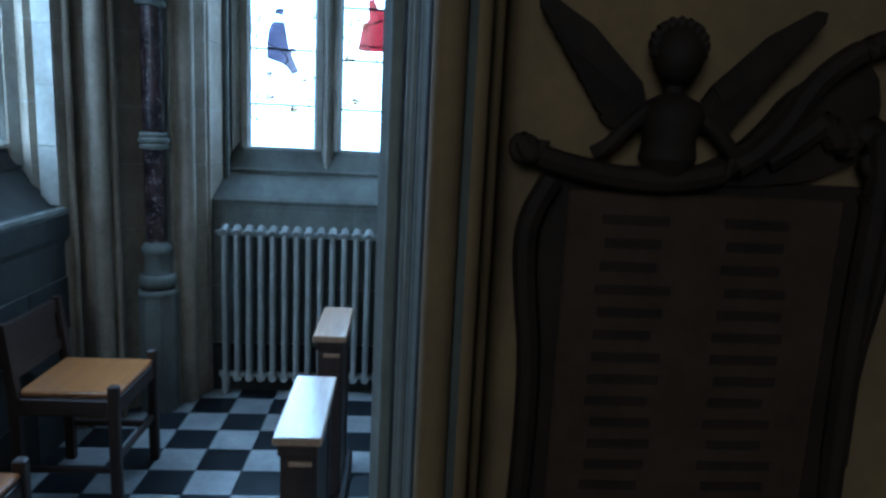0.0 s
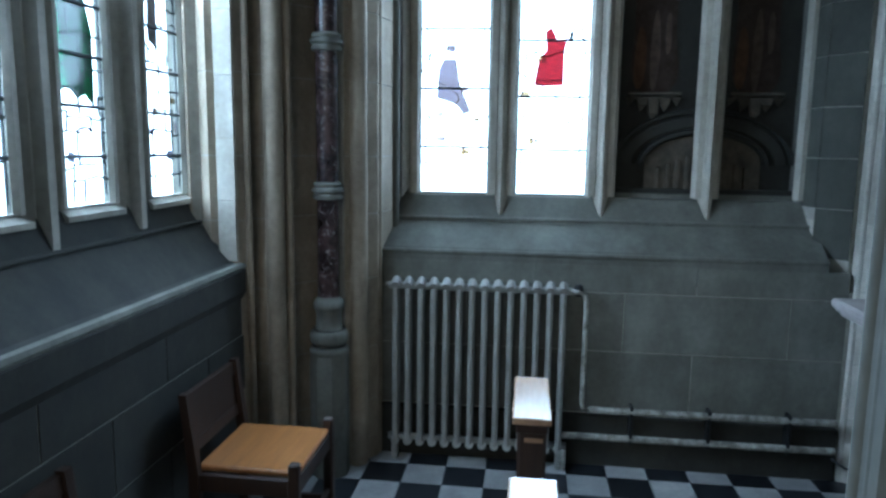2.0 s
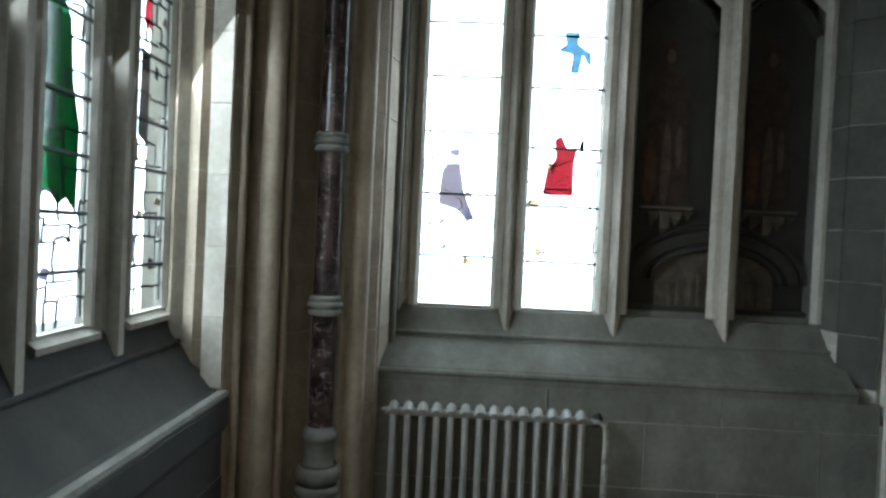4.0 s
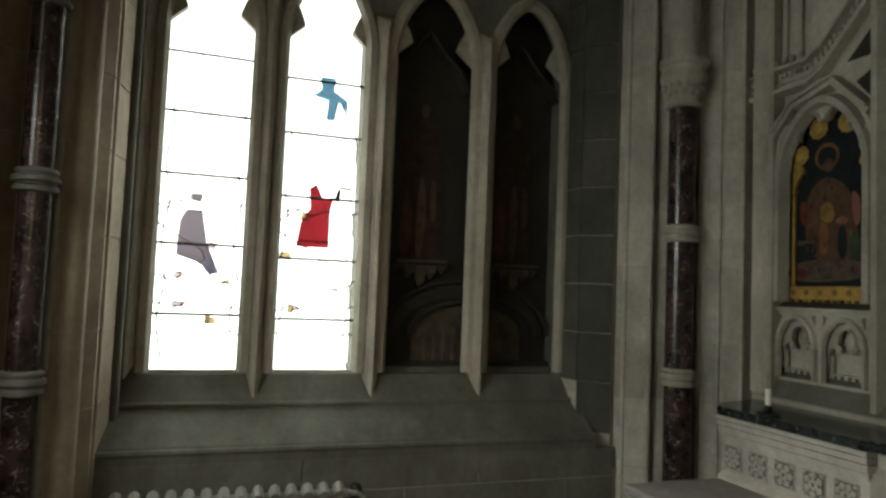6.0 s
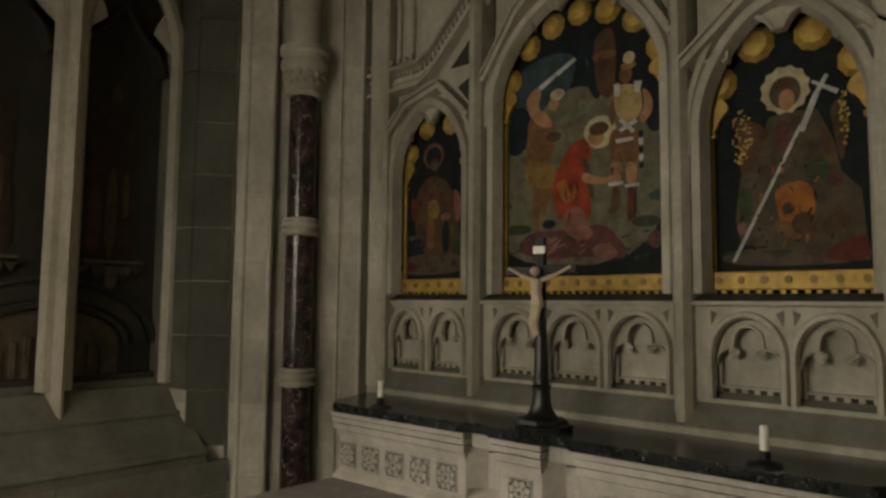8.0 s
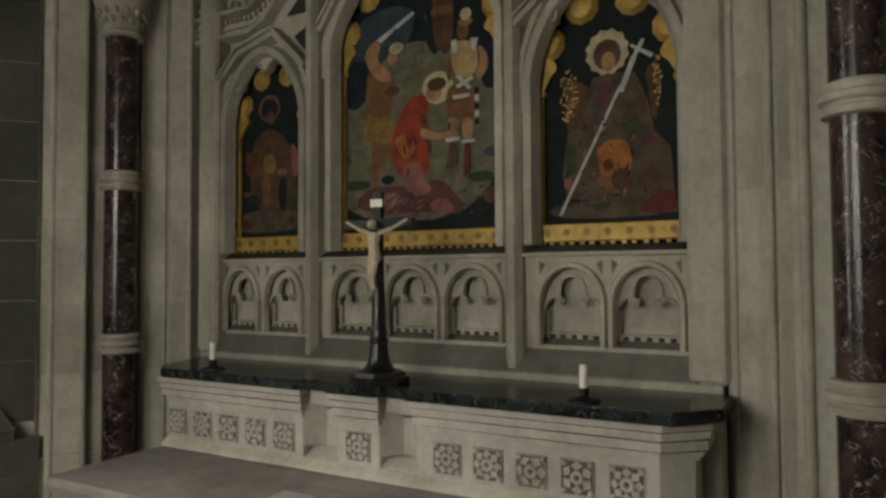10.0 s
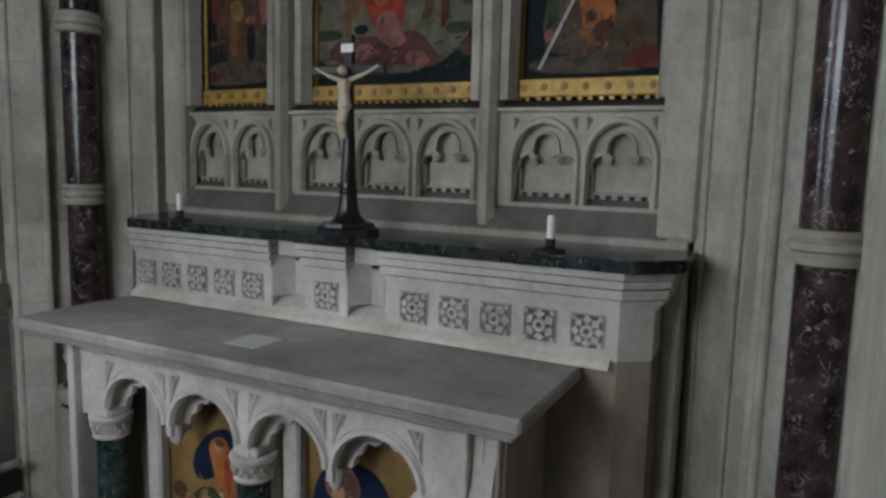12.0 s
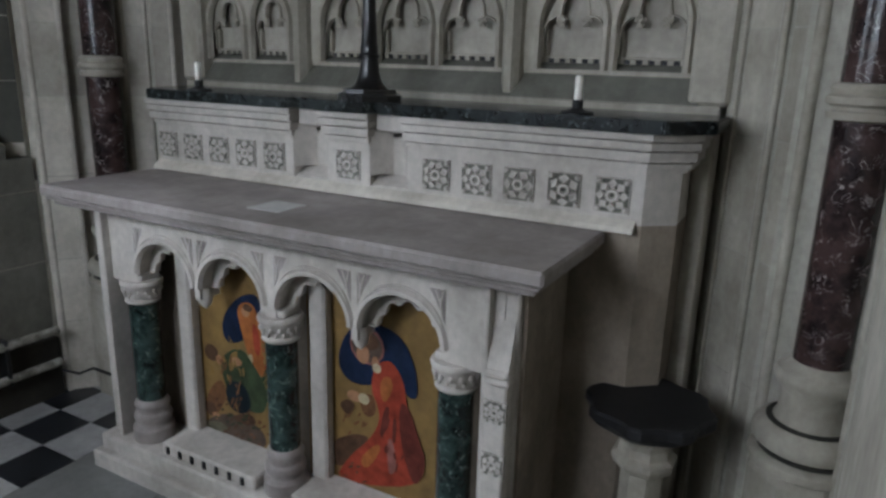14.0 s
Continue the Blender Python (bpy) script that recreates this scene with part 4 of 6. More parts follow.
# painted panels behind the arches
for u0, u1, cols in ((2.31, 2.80, 0), (1.74, 2.25, 1)):
    part("panel_ground", B(1.500, 1.508, u0, u1, 0.13, 0.93), GOLDPAINT, altar, "gilt painted panel")
    part("panel_divider", B(1.455, 1.499, u1 - 0.10, u1 - 0.04, 0.12, 0.94, bevel=0.008), ALTAR, altar)
    part("sill", B(1.345, 1.499, u0 + 0.03, u1 - 0.05, 0.1202, 0.165, bevel=0.006), ALTAR, altar)
    for k in range(7):
        y = u0 + 0.07 + k * 0.055
        part("bead", B(1.338, 1.3452, y, y + 0.016, 0.128, 0.158, bevel=0.003), IRON, altar)


def strokes(parent, d, seed, m, c, z, ru, rz, n, length, turn, width=0.0035):
    """Loose brush marks of one colour over an oval patch."""
    r = random.Random(seed)
    bm = bmesh.new()
    for k in range(n):
        a, q = 2 * math.pi * r.random(), math.sqrt(r.random())
        ln = length * (0.5 + r.random())
        blob(bm, "x", oval(c + ru * q * math.cos(a), z + rz * q * math.sin(a), width * (0.6 + 0.8 * r.random()), ln, 8, turn + 40 * (r.random() - 0.5)), d - 0.00004 * k, d - 0.00004 * (k + 1))
    return tagged(part("brushwork", bm, m, parent), kind="stuff")


# rosette squares
def rosette(parent, y, z, x, s, seed):
    r = random.Random(seed)
    bm = bmesh.new()
    box(bm, x - 0.001, x + 0.004, y - s, y + s, z - s, z + s)
    # darker stone on the ground paints the shade between the petals
    f = part("rosette_ground", bm, WALL, parent, "sunk square ground, greyed for shade between petals")
    n = r.choice((6, 8, 8))
    part("rosette_ring", tube(bmesh.new(), [(x - 0.004, y + 0.28 * s * math.cos(a), z + 0.28 * s * math.sin(a)) for a in [2 * math.pi * k / 10 for k in range(10)]], s * 0.13, 6, True), ALTAR, f)
    part("rosette_rim", tube(bmesh.new(), [(x - 0.002, y + p * s * 0.97, z + q * s * 0.97) for p, q in ((-1, -1), (1, -1), (1, 1), (-1, 1))], s * 0.055, 6, True), ALTAR, f)
    turn = math.pi / n * r.choice((0, 1))
    for k in range(n):
        a = 2 * math.pi * k / n + turn
        reach = 0.95
        c, sn = math.cos(a), math.sin(a)
        w = s * (0.34 if n == 6 else 0.27)
        bm = bmesh.new()
        root, tip = bm.verts.new((x - 0.002, y + c * s * 0.30, z + sn * s * 0.30)), bm.verts.new((x - 0.005, y + c * s * reach, z + sn * s * reach))
        lw, rw = (bm.verts.new((x - 0.007, y + c * s * reach * 0.72 + q * -sn * w, z + sn * s * reach * 0.72 + q * c * w)) for q in (-1, 1))
        ridge = [bm.verts.new((x - d, y + c * s * q, z + sn * s * q)) for q, d in ((0.45, 0.012), (reach * 0.78, 0.004))]
        for fc in ((root, lw, ridge[0]), (root, ridge[0], rw), (lw, ridge[1], ridge[0]), (rw, ridge[0], ridge[1]), (lw, tip, ridge[1]), (rw, ridge[1], tip), (root, rw, tip, lw)):
            bm.faces.new(fc)
        part("petal", bm, ALTAR, f)
    for p, q in ((1, 1), (1, -1), (-1, 1), (-1, -1)):
        bm = bmesh.new()
        bmesh.ops.create_icosphere(bm, subdivisions=1, radius=s * 0.20, matrix=Matrix.Translation((x - 0.003, y + p * s * 0.78, z + q * s * 0.78)))
        part("corner_bead", bm, ALTAR, f)


for z in (0.63, 0.49, 0.35, 0.21):
    rosette(altar, 1.556, z, 1.334, 0.030, int(z * 100))

for o in altar.children:
    if not o.name.startswith(("altar_top", "top_moulding")):
        o.location.y += 0.03
for o in altar.children:
    o.scale.z = 0.978

# ---- retable shelf behind the altar ----
ret = thing("retable_shelf", (1.88, 2.25, 0), "carved stone shelf with rosette squares behind the altar", "altar shelf")
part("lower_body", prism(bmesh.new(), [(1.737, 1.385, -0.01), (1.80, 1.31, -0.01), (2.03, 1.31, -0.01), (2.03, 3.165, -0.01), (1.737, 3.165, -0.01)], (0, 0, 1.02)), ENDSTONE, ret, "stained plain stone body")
part("upper_body", B(1.80, 2.03, 1.312, 3.163, 1.01, 1.171), ALTAR, ret)
GB = [(1.365, 2.08), (2.216, 2.38), (2.516, 3.165)]
for y0, y1 in GB:
    if y0 < 1.5:
        part("block", prism(bmesh.new(), [(1.737, 1.385, 1.0102), (1.737, y1, 1.0102), (1.80, y1, 1.0102), (1.80, 1.31, 1.0102)], (0, 0, 0.16)), ALTAR, ret)
    else:
        part("block", B(1.737, 1.80, y0, y1, 1.0102, 1.17, bevel=0.003), ALTAR, ret)
    for inset, za, zb in ((0.029, 1.146, 1.156), (0.021, 1.1562, 1.170), (0.027, 1.1702, 1.1745), (0.009, 1.1747, 1.198), (0.021, 1.1982, 1.2035), (0.002, 1.2037, 1.222), (0.014, 1.2222, 1.2265), (-0.003, 1.2267, 1.244)):
        bm = bmesh.new()
        if y0 < 1.5:
            prism(bm, [(1.705 + inset, 1.372 + inset * 0.5, za), (1.705 + inset, y1 + 0.012 - inset * 0.5, za), (2.0, y1, za), (2.0, 1.27 + inset, za), (1.80, 1.27 + inset, za)], (0, 0, zb - za))
        else:
            box(bm, 1.705 + inset, 2.0, y0 - 0.012 + inset * 0.5, y1 + 0.012 - inset * 0.5, za, zb, bevel=0.0015)
        part("cornice", bm, ALTAR, ret, "moulded cornice")
for y0, y1 in ((2.08, 2.216), (2.38, 2.516)):
    bm = bmesh.new()
    part("splay", prism(bm, [(1.798, y0, 1.05), (1.745, y0, 1.02), (1.745, y1, 1.02), (1.798, y1, 1.05)], (0, 0, 0.006)), ALTAR, ret)
    for yy, q in ((y0, 1), (y1, -1)):
        part("splay", prism(bmesh.new(), [(1.739, yy, 1.0562), (1.7995, yy + q * 0.045, 1.0562), (1.7995, yy, 1.0562)], (0, 0, 0.1338)), ALTAR, ret, "splayed niche side")
    part("cornice", B(1.745, 2.0, y0 + 0.013, y1 - 0.013, 1.19, 1.244, bevel=0.006), ALTAR, ret)
part("side_return", B(1.92, 2.03, 1.262, 1.3095, -0.01, 1.243, bevel=0.004), STONE, ret, "plain stone return")
part("foot_fillet", prism(bmesh.new(), [(1.706, 1.40, 0.992), (1.712, 1.40, 1.004), (1.7365, 1.40, 1.022), (1.7365, 1.40, 0.992)], (0, 1.765, 0)), LIGHTSTONE, ret, "pale sloping ledge")
slab = bmesh.new()
prism(slab, [(1.69, 1.345, 1.2444), (1.69, 2.095, 1.2444), (1.722, 2.12, 1.2444), (1.722, 2.185, 1.2444), (1.69, 2.205, 1.2444), (1.69, 2.395, 1.2444), (1.722, 2.415, 1.2444), (1.722, 2.48, 1.2444), (1.69, 2.505, 1.2444), (1.69, 3.15, 1.2444), (1.76, 3.22, 1.2444), (2.02, 3.30, 1.2444), (2.02, 1.24, 1.2444), (1.80, 1.24, 1.2444)], (0, 0, 0.034))
bmesh.ops.bevel(slab, geom=list(slab.edges), offset=0.004, segments=2, affect="EDGES")
part("shelf_slab", slab, SLAB, ret, "polished dark green marble slab")
for k in range(5):
    rosette(ret, 1.465 + k * 0.1295, 1.081, 1.736, 0.046, 20 + k)
    rosette(ret, 2.60 + k * 0.127, 1.081, 1.736, 0.046, 30 + k)
rosette(ret, 2.298, 1.081, 1.736, 0.046, 41)

# ---- reredos ----
rer = thing("reredos", (2.06, 2.29, 1.278), "tall carved stone reredos with traceried niches and three arched bays", "reredos", kind="structure")
part("back_wall", B(2.14, 2.30, 1.2, 3.45, -0.01, ZTOP), STONE, rer)
R0, R1 = 1.33, 3.26
BAY = [(2.79, 3.215), (1.95, 2.66), (1.36, 1.85)]
part("base_band", B(2.02, 2.14, R0 - 0.06, R1 + 0.06, 1.245, 1.300, bevel=0.004), STONE, rer)
bm = bmesh.new()
prism(bm, [(2.025, R0, 1.300), (2.025, R0, 1.305), (2.085, R0, 1.372), (2.14, R0, 1.372), (2.14, R0, 1.300)], (0, R1 - R0, 0))
part("sloping_sill", bm, WALL, rer, "grey sloping sill")
part("sill_fillet", B(2.078, 2.13, R0, R1, 1.3722, 1.386), STONE, rer)
part("niche_back", B(2.127, 2.139, R0, R1, 1.386, 1.70), LIGHTSTONE, rer)
NICHES = [(3.13, 0.095), (2.905, 0.095), (2.555, 0.108), (2.31, 0.108), (2.065, 0.108), (1.72, 0.105), (1.485, 0.105)]
bm = bmesh.new()
cuts = sorted((c - h, c + h, c, h) for c, h in NICHES)
last = R0
for a, b, c, h in cuts:
    strip(bm, "x", [last, a], lambda u: 1.386, lambda u: 1.668, 2.075, 2.105)
    us = [c - h * math.cos(math.pi * k / 28) for k in range(29)]
    strip(bm, "x", us, foiled(a, b, 1.51, 0.125), lambda u: 1.668, 2.075, 2.105)
    last = b
strip(bm, "x", [last, R1], lambda u: 1.386, lambda u: 1.668, 2.075, 2.105)
part("niche_screen", bm, STONE, rer, "blind arcade of seven trefoil niches")
for a, b, c, h in cuts:
    tz = lobed(c, [(0, 1.566, h * 0.40), (-h * 0.46, 1.497, h * 0.42), (h * 0.46, 1.497, h * 0.42)], 1.49)
    rz = foiled(a, b, 1.51, 0.125)
    us = [c - h * math.cos(math.pi * k / 64) for k in range(65)]
    bm = bmesh.new()
    strip(bm, "x", us, lambda u: min(tz(u), rz(u) + 0.004), lambda u: rz(u) + 0.006, 2.094, 2.112)
    part("trefoil", bm, STONE, rer)
    inner = [u for u in us if abs(u - c) < h * 0.9]
    profile_path("x", [(u, tz(u) - 0.002) for u in inner], (0.005, 2.084, 2.096), "trefoil_roll", STONE, rer)
    for q in (-1, 1):
        part("niche_jamb", B(2.094, 2.1265, min(c + q * h * 0.90, c + q * h), max(c + q * h * 0.90, c + q * h), 1.4202, 1.512, bevel=0.003), STONE, rer)
        part("niche_jamb", B(2.103, 2.1265, min(c + q * h * 0.80, c + q * h * 0.895), max(c + q * h * 0.80, c + q * h * 0.895), 1.4202, 1.50, bevel=0.003), STONE, rer)
    profile_path("x", [(u, foiled(a, b, 1.51, 0.125)(u) + 0.006) for u in us[::2]], (0.013, 2.058, 2.077), "hood", STONE, rer)
    profile_path("x", [(c - h, 1.386), (c - h, 1.515)], (0.013, 2.058, 2.077), "niche_shaft", STONE, rer)
    profile_path("x", [(c + h, 1.386), (c + h, 1.515)], (0.013, 2.058, 2.077), "niche_shaft", STONE, rer)
    for s in (-1, 1):
        bm = bmesh.new()
        for du, dz, rad in ((0.0, 0.0, 0.010), (-0.010, 0.006, 0.008), (0.010, 0.006, 0.008), (-0.006, -0.009, 0.007), (0.006, -0.009, 0.007), (0.0, 0.013, 0.007)):
            bmesh.ops.create_icosphere(bm, subdivisions=1, radius=rad, matrix=Matrix.Translation((2.089, c + s * h * 0.37 + du, 1.524 + dz)))
        part("cusp_boss", bm, STONE, rer, "small carved leaf boss")
        part("spandrel_leaf", blob(bmesh.new(), "x", [(c + s * h * 0.97, 1.61), (c + s * h * 0.80, 1.645), (c + s * h * 0.99, 1.655)], 2.072, 2.0755), WALL, rer)
    part("niche_sill", prism(bmesh.new(), [(2.080, a, 1.3862), (2.118, a, 1.405), (2.1265, a, 1.405), (2.1265, a, 1.3862)], (0, b - a, 0)), WALL, rer)
    # near-black strip painted in for the shade between dentils
    part("dentil_gap_shade", B(2.114, 2.1265, a + 0.006, b - 0.006, 1.4052, 1.4178), NEARBLACK, rer)
    part("dentil_ledge", B(2.104, 2.1265, a + 0.004, b - 0.004, 1.418, 1.426, bevel=0.002), STONE, rer)
    for k in range(6):
        y = a + 0.016 + k * (b - a - 0.032) / 5
        part("dentil", B(2.104, 2.1138, y - 0.008, y + 0.008, 1.4052, 1.4178), STONE, rer)
part("niche_cornice", B(2.055, 2.13, R0, R1, 1.668, 1.682, bevel=0.004), STONE, rer)
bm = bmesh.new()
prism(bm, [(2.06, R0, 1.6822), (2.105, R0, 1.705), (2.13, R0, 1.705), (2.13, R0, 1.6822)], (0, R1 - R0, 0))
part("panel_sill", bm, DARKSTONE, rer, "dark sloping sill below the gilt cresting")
for y0, y1, zb in ((2.70, 2.79, 1.303), (1.86, 1.95, 1.298)):
    c = (y0 + y1) / 2
    bm = bmesh.new()
    prism(bm, [(2.13, c - 0.042, zb), (2.055, c - 0.030, zb), (2.03, c - 0.012, zb), (2.03, c + 0.012, zb), (2.055, c + 0.030, zb), (2.13, c + 0.042, zb)], (0, 0, 3.3 - zb))
    part("main_shaft", bm, STONE, rer, "moulded stone upright")
for y0, y1 in ((R1 - 0.035, R1 + 0.08), (R0 - 0.08, R0 + 0.03)):
    part("side_frame", B(2.022, 2.139, y0, y1, 1.3002, 3.3, bevel=0.012), STONE, rer)
ARCH = {0: (2.26, 0.27), 1: (2.47, 0.36), 2: (2.24, 0.34)}
LOBES = {0: [(0.165, 2.335), (0.07, 2.435)], 1: [(0.31, 2.55), (0.222, 2.67), (0.115, 2.73), (0.0, 2.755)], 2: [(0.195, 2.37), (0.082, 2.475)]}
LOBE_R = {0: 0.048, 1: 0.053, 2: 0.058}
for i, (y0, y1) in enumerate(BAY):
    spring, rise = ARCH[i]
    us = [y0 + (y1 - y0) * (0.5 - 0.5 * math.cos(math.pi * k / 28)) for k in range(29)]
    bm = strip(bmesh.new(), "x", us, pointed(y0, y1, spring, rise), lambda u: 3.4, 2.085, 2.139)
    part("spandrel", bm, STONE, rer)
    profile_path("x", arch_path(y0, y1, spring, rise, 1.705, 28), (0.030, 2.042, 2.088), "bay_moulding", STONE, rer)
    profile_path("x", arch_path(y0 - 0.03, y1 + 0.03, spring + 0.01, rise + 0.07, spring - 0.1, 28), (0.020, 2.055, 2.088), "outer_moulding", STONE, rer)
    # cusped stone edge hugging the gilt lobes
    c, h, r = (y0 + y1) / 2, (y1 - y0) / 2, LOBE_R[i] + 0.007
    full = [(q * o, z, r) for o, z in LOBES[i] for q in ((-1, 1) if o else (1,))]
    low = min(z for o, z in LOBES[i])
    az = pointed(y0, y1, spring, rise)
    tops = sorted((o, z) for o, z, _ in full)

    def ez(u, base=lobed(c, full, low), c=c):
        best = low
        for (o0, z0), (o1, z1) in zip(tops, tops[1:]):
            if o0 <= u - c <= o1:
                best = z0 + (z1 - z0) * (u - c - o0) / (o1 - o0) + 0.012
        return max(best, base(u))
    us = [c - h * math.cos(math.pi * k / 96) for k in range(97)]
    part("cusped_edge", strip(bmesh.new(), "x", us, lambda u: min(max(ez(u), low), az(u) + 0.012), lambda u: az(u) + 0.016, 2.072, 2.104), STONE, rer, "stone foils round the gilt lobes")
    profile_path("x", [(u, ez(u) + 0.003) for u in us[3:-3]], (0.008, 2.058, 2.074), "foil_roll", STONE, rer)
# canopy gables and cornice above the bays
RAKES = ([(3.40, 2.615), (3.06, 2.615), (2.98, 2.655), (2.82, 2.815), (2.66, 2.975), (2.48, 3.12), (2.305, 3.22)],
         [(1.30, 2.60), (1.50, 2.70), (1.79, 2.83), (2.08, 3.07), (2.305, 3.22)])
for rake in RAKES:
    for off, w, front in ((0.045, 0.062, 2.062), (0.0, 0.016, 2.030), (0.035, 0.009, 2.048), (0.098, 0.014, 2.026)):
        profile_path("x", [(u, z + off) for u, z in rake], (w, front, 2.09), "gable_moulding", STONE, rer)
    for (ua, za_), (ub, zb_) in zip(rake, rake[1:]):
        n = max(1, int(math.hypot(ub - ua, zb_ - za_) / 0.026))
        for m_ in range(n):
            u, z = ua + (ub - ua) * (m_ + 0.5) / n, za_ + (zb_ - za_) * (m_ + 0.5) / n + 0.066
            part("dentil", B(2.046, 2.0625, u - 0.007, u + 0.007, z - 0.008, z + 0.008), STONE, rer)
for k in range(8):
    part("crocket", B(2.022, 2.05, 3.07 + k * 0.042, 3.092 + k * 0.042, 2.7275, 2.752, bevel=0.006), STONE, rer)
for y in (3.12, 3.20, 3.29, 3.37):
    part("panel_rib", B(2.065, 2.0848, y - 0.012, y + 0.012, 2.76, 3.38, bevel=0.004), STONE, rer)
for w, front, grow in ((0.024, 2.034, 0.0), (0.010, 2.022, 0.020)):
    profile_path("x", [(3.262, 2.20), (3.255, 2.40 + grow), (3.13, 2.53 + grow), (2.935, 2.585 + grow), (2.775, 2.43 + grow)], (w, front, 2.09), "hood_mould", STONE, rer)
    profile_path("x", [(1.893, 2.43 + grow), (1.71, 2.585 + grow), (1.60, 2.66 + grow), (1.478, 2.555 + grow), (1.315, 2.39 + grow)], (w, front, 2.09), "hood_mould", STONE, rer)
    profile_path("x", [(2.70, 2.555 + grow), (2.54, 2.79 + grow), (2.305, 2.98 + grow), (2.07, 2.79 + grow), (1.92, 2.555 + grow)], (w, front, 2.09), "hood_mould", STONE, rer)
# flat dark triangles put in for the shade of sunk spandrels
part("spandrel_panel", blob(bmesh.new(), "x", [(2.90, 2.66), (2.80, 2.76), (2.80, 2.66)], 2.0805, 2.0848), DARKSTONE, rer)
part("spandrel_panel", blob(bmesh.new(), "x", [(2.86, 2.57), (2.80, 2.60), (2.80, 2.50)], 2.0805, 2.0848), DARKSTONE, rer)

# ---- paintings in the reredos ----
PD = 2.128


def painting(i, label):
    y0, y1 = BAY[i]
    spring, rise = ARCH[i]
    c = (y0 + y1) / 2
    t = thing("painting", (PD, c, 1.706), label, "painting", group="reredos paintings")
    us = [y0 + (y1 - y0) * (0.5 - 0.5 * math.cos(math.pi * k / 28)) for k in range(29)]
    part("board", strip(bmesh.new(), "x", us, lambda u: 1.706, lambda u: pointed(y0, y1, spring, rise)(u) + 0.01, PD, 2.139), P_DARK, t, "dark painted board")
    a, b = y0 + 0.012, y1 - 0.012
    part("gilt_sill", B(2.098, PD - 0.0005, a, b, 1.716, 1.772, bevel=0.004), GOLD, t, "gilt moulded sill")
    n = max(4, int((b - a) / 0.062))
    for k in range(n):
        y = a + (k + 0.5) * (b - a) / n
        part("gilt_stud", blob(bmesh.new(), "x", oval(y, 1.746, 0.011, 0.013, 8), 2.094, 2.0985), GOLDPAINT, t)
        for j in (0, 1):
            part("cresting", B(2.10, 2.112, y - 0.02 + j * 0.03, y - 0.006 + j * 0.03, 1.7062, 1.7158), GOLD, t)
    for y in (a + 0.010, b - 0.010):
        part("gilt_upright", B(2.108, PD - 0.0005, y - 0.011, y + 0.011, 1.7725, LOBES[i][0][1] - LOBE_R[i] - 0.116, bevel=0.005), GOLD, t)
    zf = pointed(y0, y1, spring, rise)
    # gilded lobes under the arch, each in a stone rim
    h, r = (y1 - y0) / 2, LOBE_R[i]
    for o, z in LOBES[i]:
        for q in ((-1, 1) if o else (1,)):
            u = c + q * o
            bm = bmesh.new()
            rim, mid = ([bm.verts.new((d, u + rr * (1 + 0.07 * (j % 2)) * math.cos(2 * math.pi * j / 20), z + rr * (1 + 0.07 * (j % 2)) * math.sin(2 * math.pi * j / 20))) for j in range(20)] for d, rr in ((2.124, r * 0.93), (2.108, r * 0.62)))
            top = bm.verts.new((2.103, u, z))
            for j in range(20):
                bm.faces.new((rim[j], rim[(j + 1) % 20], mid[(j + 1) % 20], mid[j]))
                bm.faces.new((mid[j], mid[(j + 1) % 20], top))
            part("gilt_lobe", bm, GOLD, t, "gilded shell-shaped lobe")
    zl = LOBES[i][0][1] - r
    for q in (-1, 1):
        e = c + q * (h - 0.012)
        part("gilt_spandrel", blob(bmesh.new(), "x", rounded([(e, zl + 0.02), (e - q * 0.05, zl + 0.012), (e - q * 0.075, zl - 0.03), (e - q * 0.045, zl - 0.05), (e - q * 0.022, zl - 0.10), (e, zl - 0.10)]), 2.110, 2.124), GOLD, t, "gilded springing")
        part("gilt_capital", B(2.104, PD - 0.0005, min(e, e - q * 0.03), max(e, e - q * 0.03), zl - 0.115, zl - 0.098, bevel=0.003), GOLD, t)
    return t


P1 = painting(0, "small dark painting of plain figure shapes in a gilt frame")
P2 = painting(1, "large painting of plain figure shapes on olive ground")
P3 = painting(2, "painting of a seated plain figure shape with a long silver staff")
layer = {}


def dab(t, m, pts, soft=True):
    """One flat painted shape laid over the ones before."""
    k = layer.get(t.name, 0)
    layer[t.name] = k + 1
    d = (1.4990 if t is altar else PD - 0.0005) - 0.00014 * k
    part("painted_shape", blob(bmesh.new(), "x", rounded(pts) if soft and len(pts) < 14 else pts, d, d - 0.00014), m, t)


dab(P2, P_GROUND, [(2.675, 1.81), (1.99, 1.812), (1.983, 2.297), (2.105, 2.438), (2.438, 2.493), (2.62, 2.323), (2.68, 2.125)])
dab(P2, P_SKY, [(2.623, 2.525), (2.542, 2.61), (2.4, 2.627), (2.312, 2.59), (2.35, 2.458), (2.438, 2.44), (2.5, 2.382), (2.595, 2.408)])
dab(P2, P_NIGHT, [(2.655, 2.405), (2.595, 2.448), (2.52, 2.422), (2.51, 2.317), (2.58, 2.24), (2.643, 2.268)])
dab(P2, P_NIGHT, [(2.04, 2.455), (1.983, 2.405), (1.983, 2.27), (2.03, 2.25), (2.058, 2.31)])
dab(P2, P_NIGHT, [(2.337, 2.647), (2.252, 2.652), (2.23, 2.52), (2.218, 2.415), (2.252, 2.41), (2.3, 2.535)])
dab(P2, P_SKY, oval(2.645, 2.053, 0.035, 0.0175))
dab(P2, P_SKY, oval(2.01, 2.038, 0.035, 0.0175))
dab(P2, P_PURPLE, oval(2.02, 1.89, 0.0275, 0.03))
dab(P2, P_NIGHT, oval(2.442, 1.968, 0.03, 0.0175))
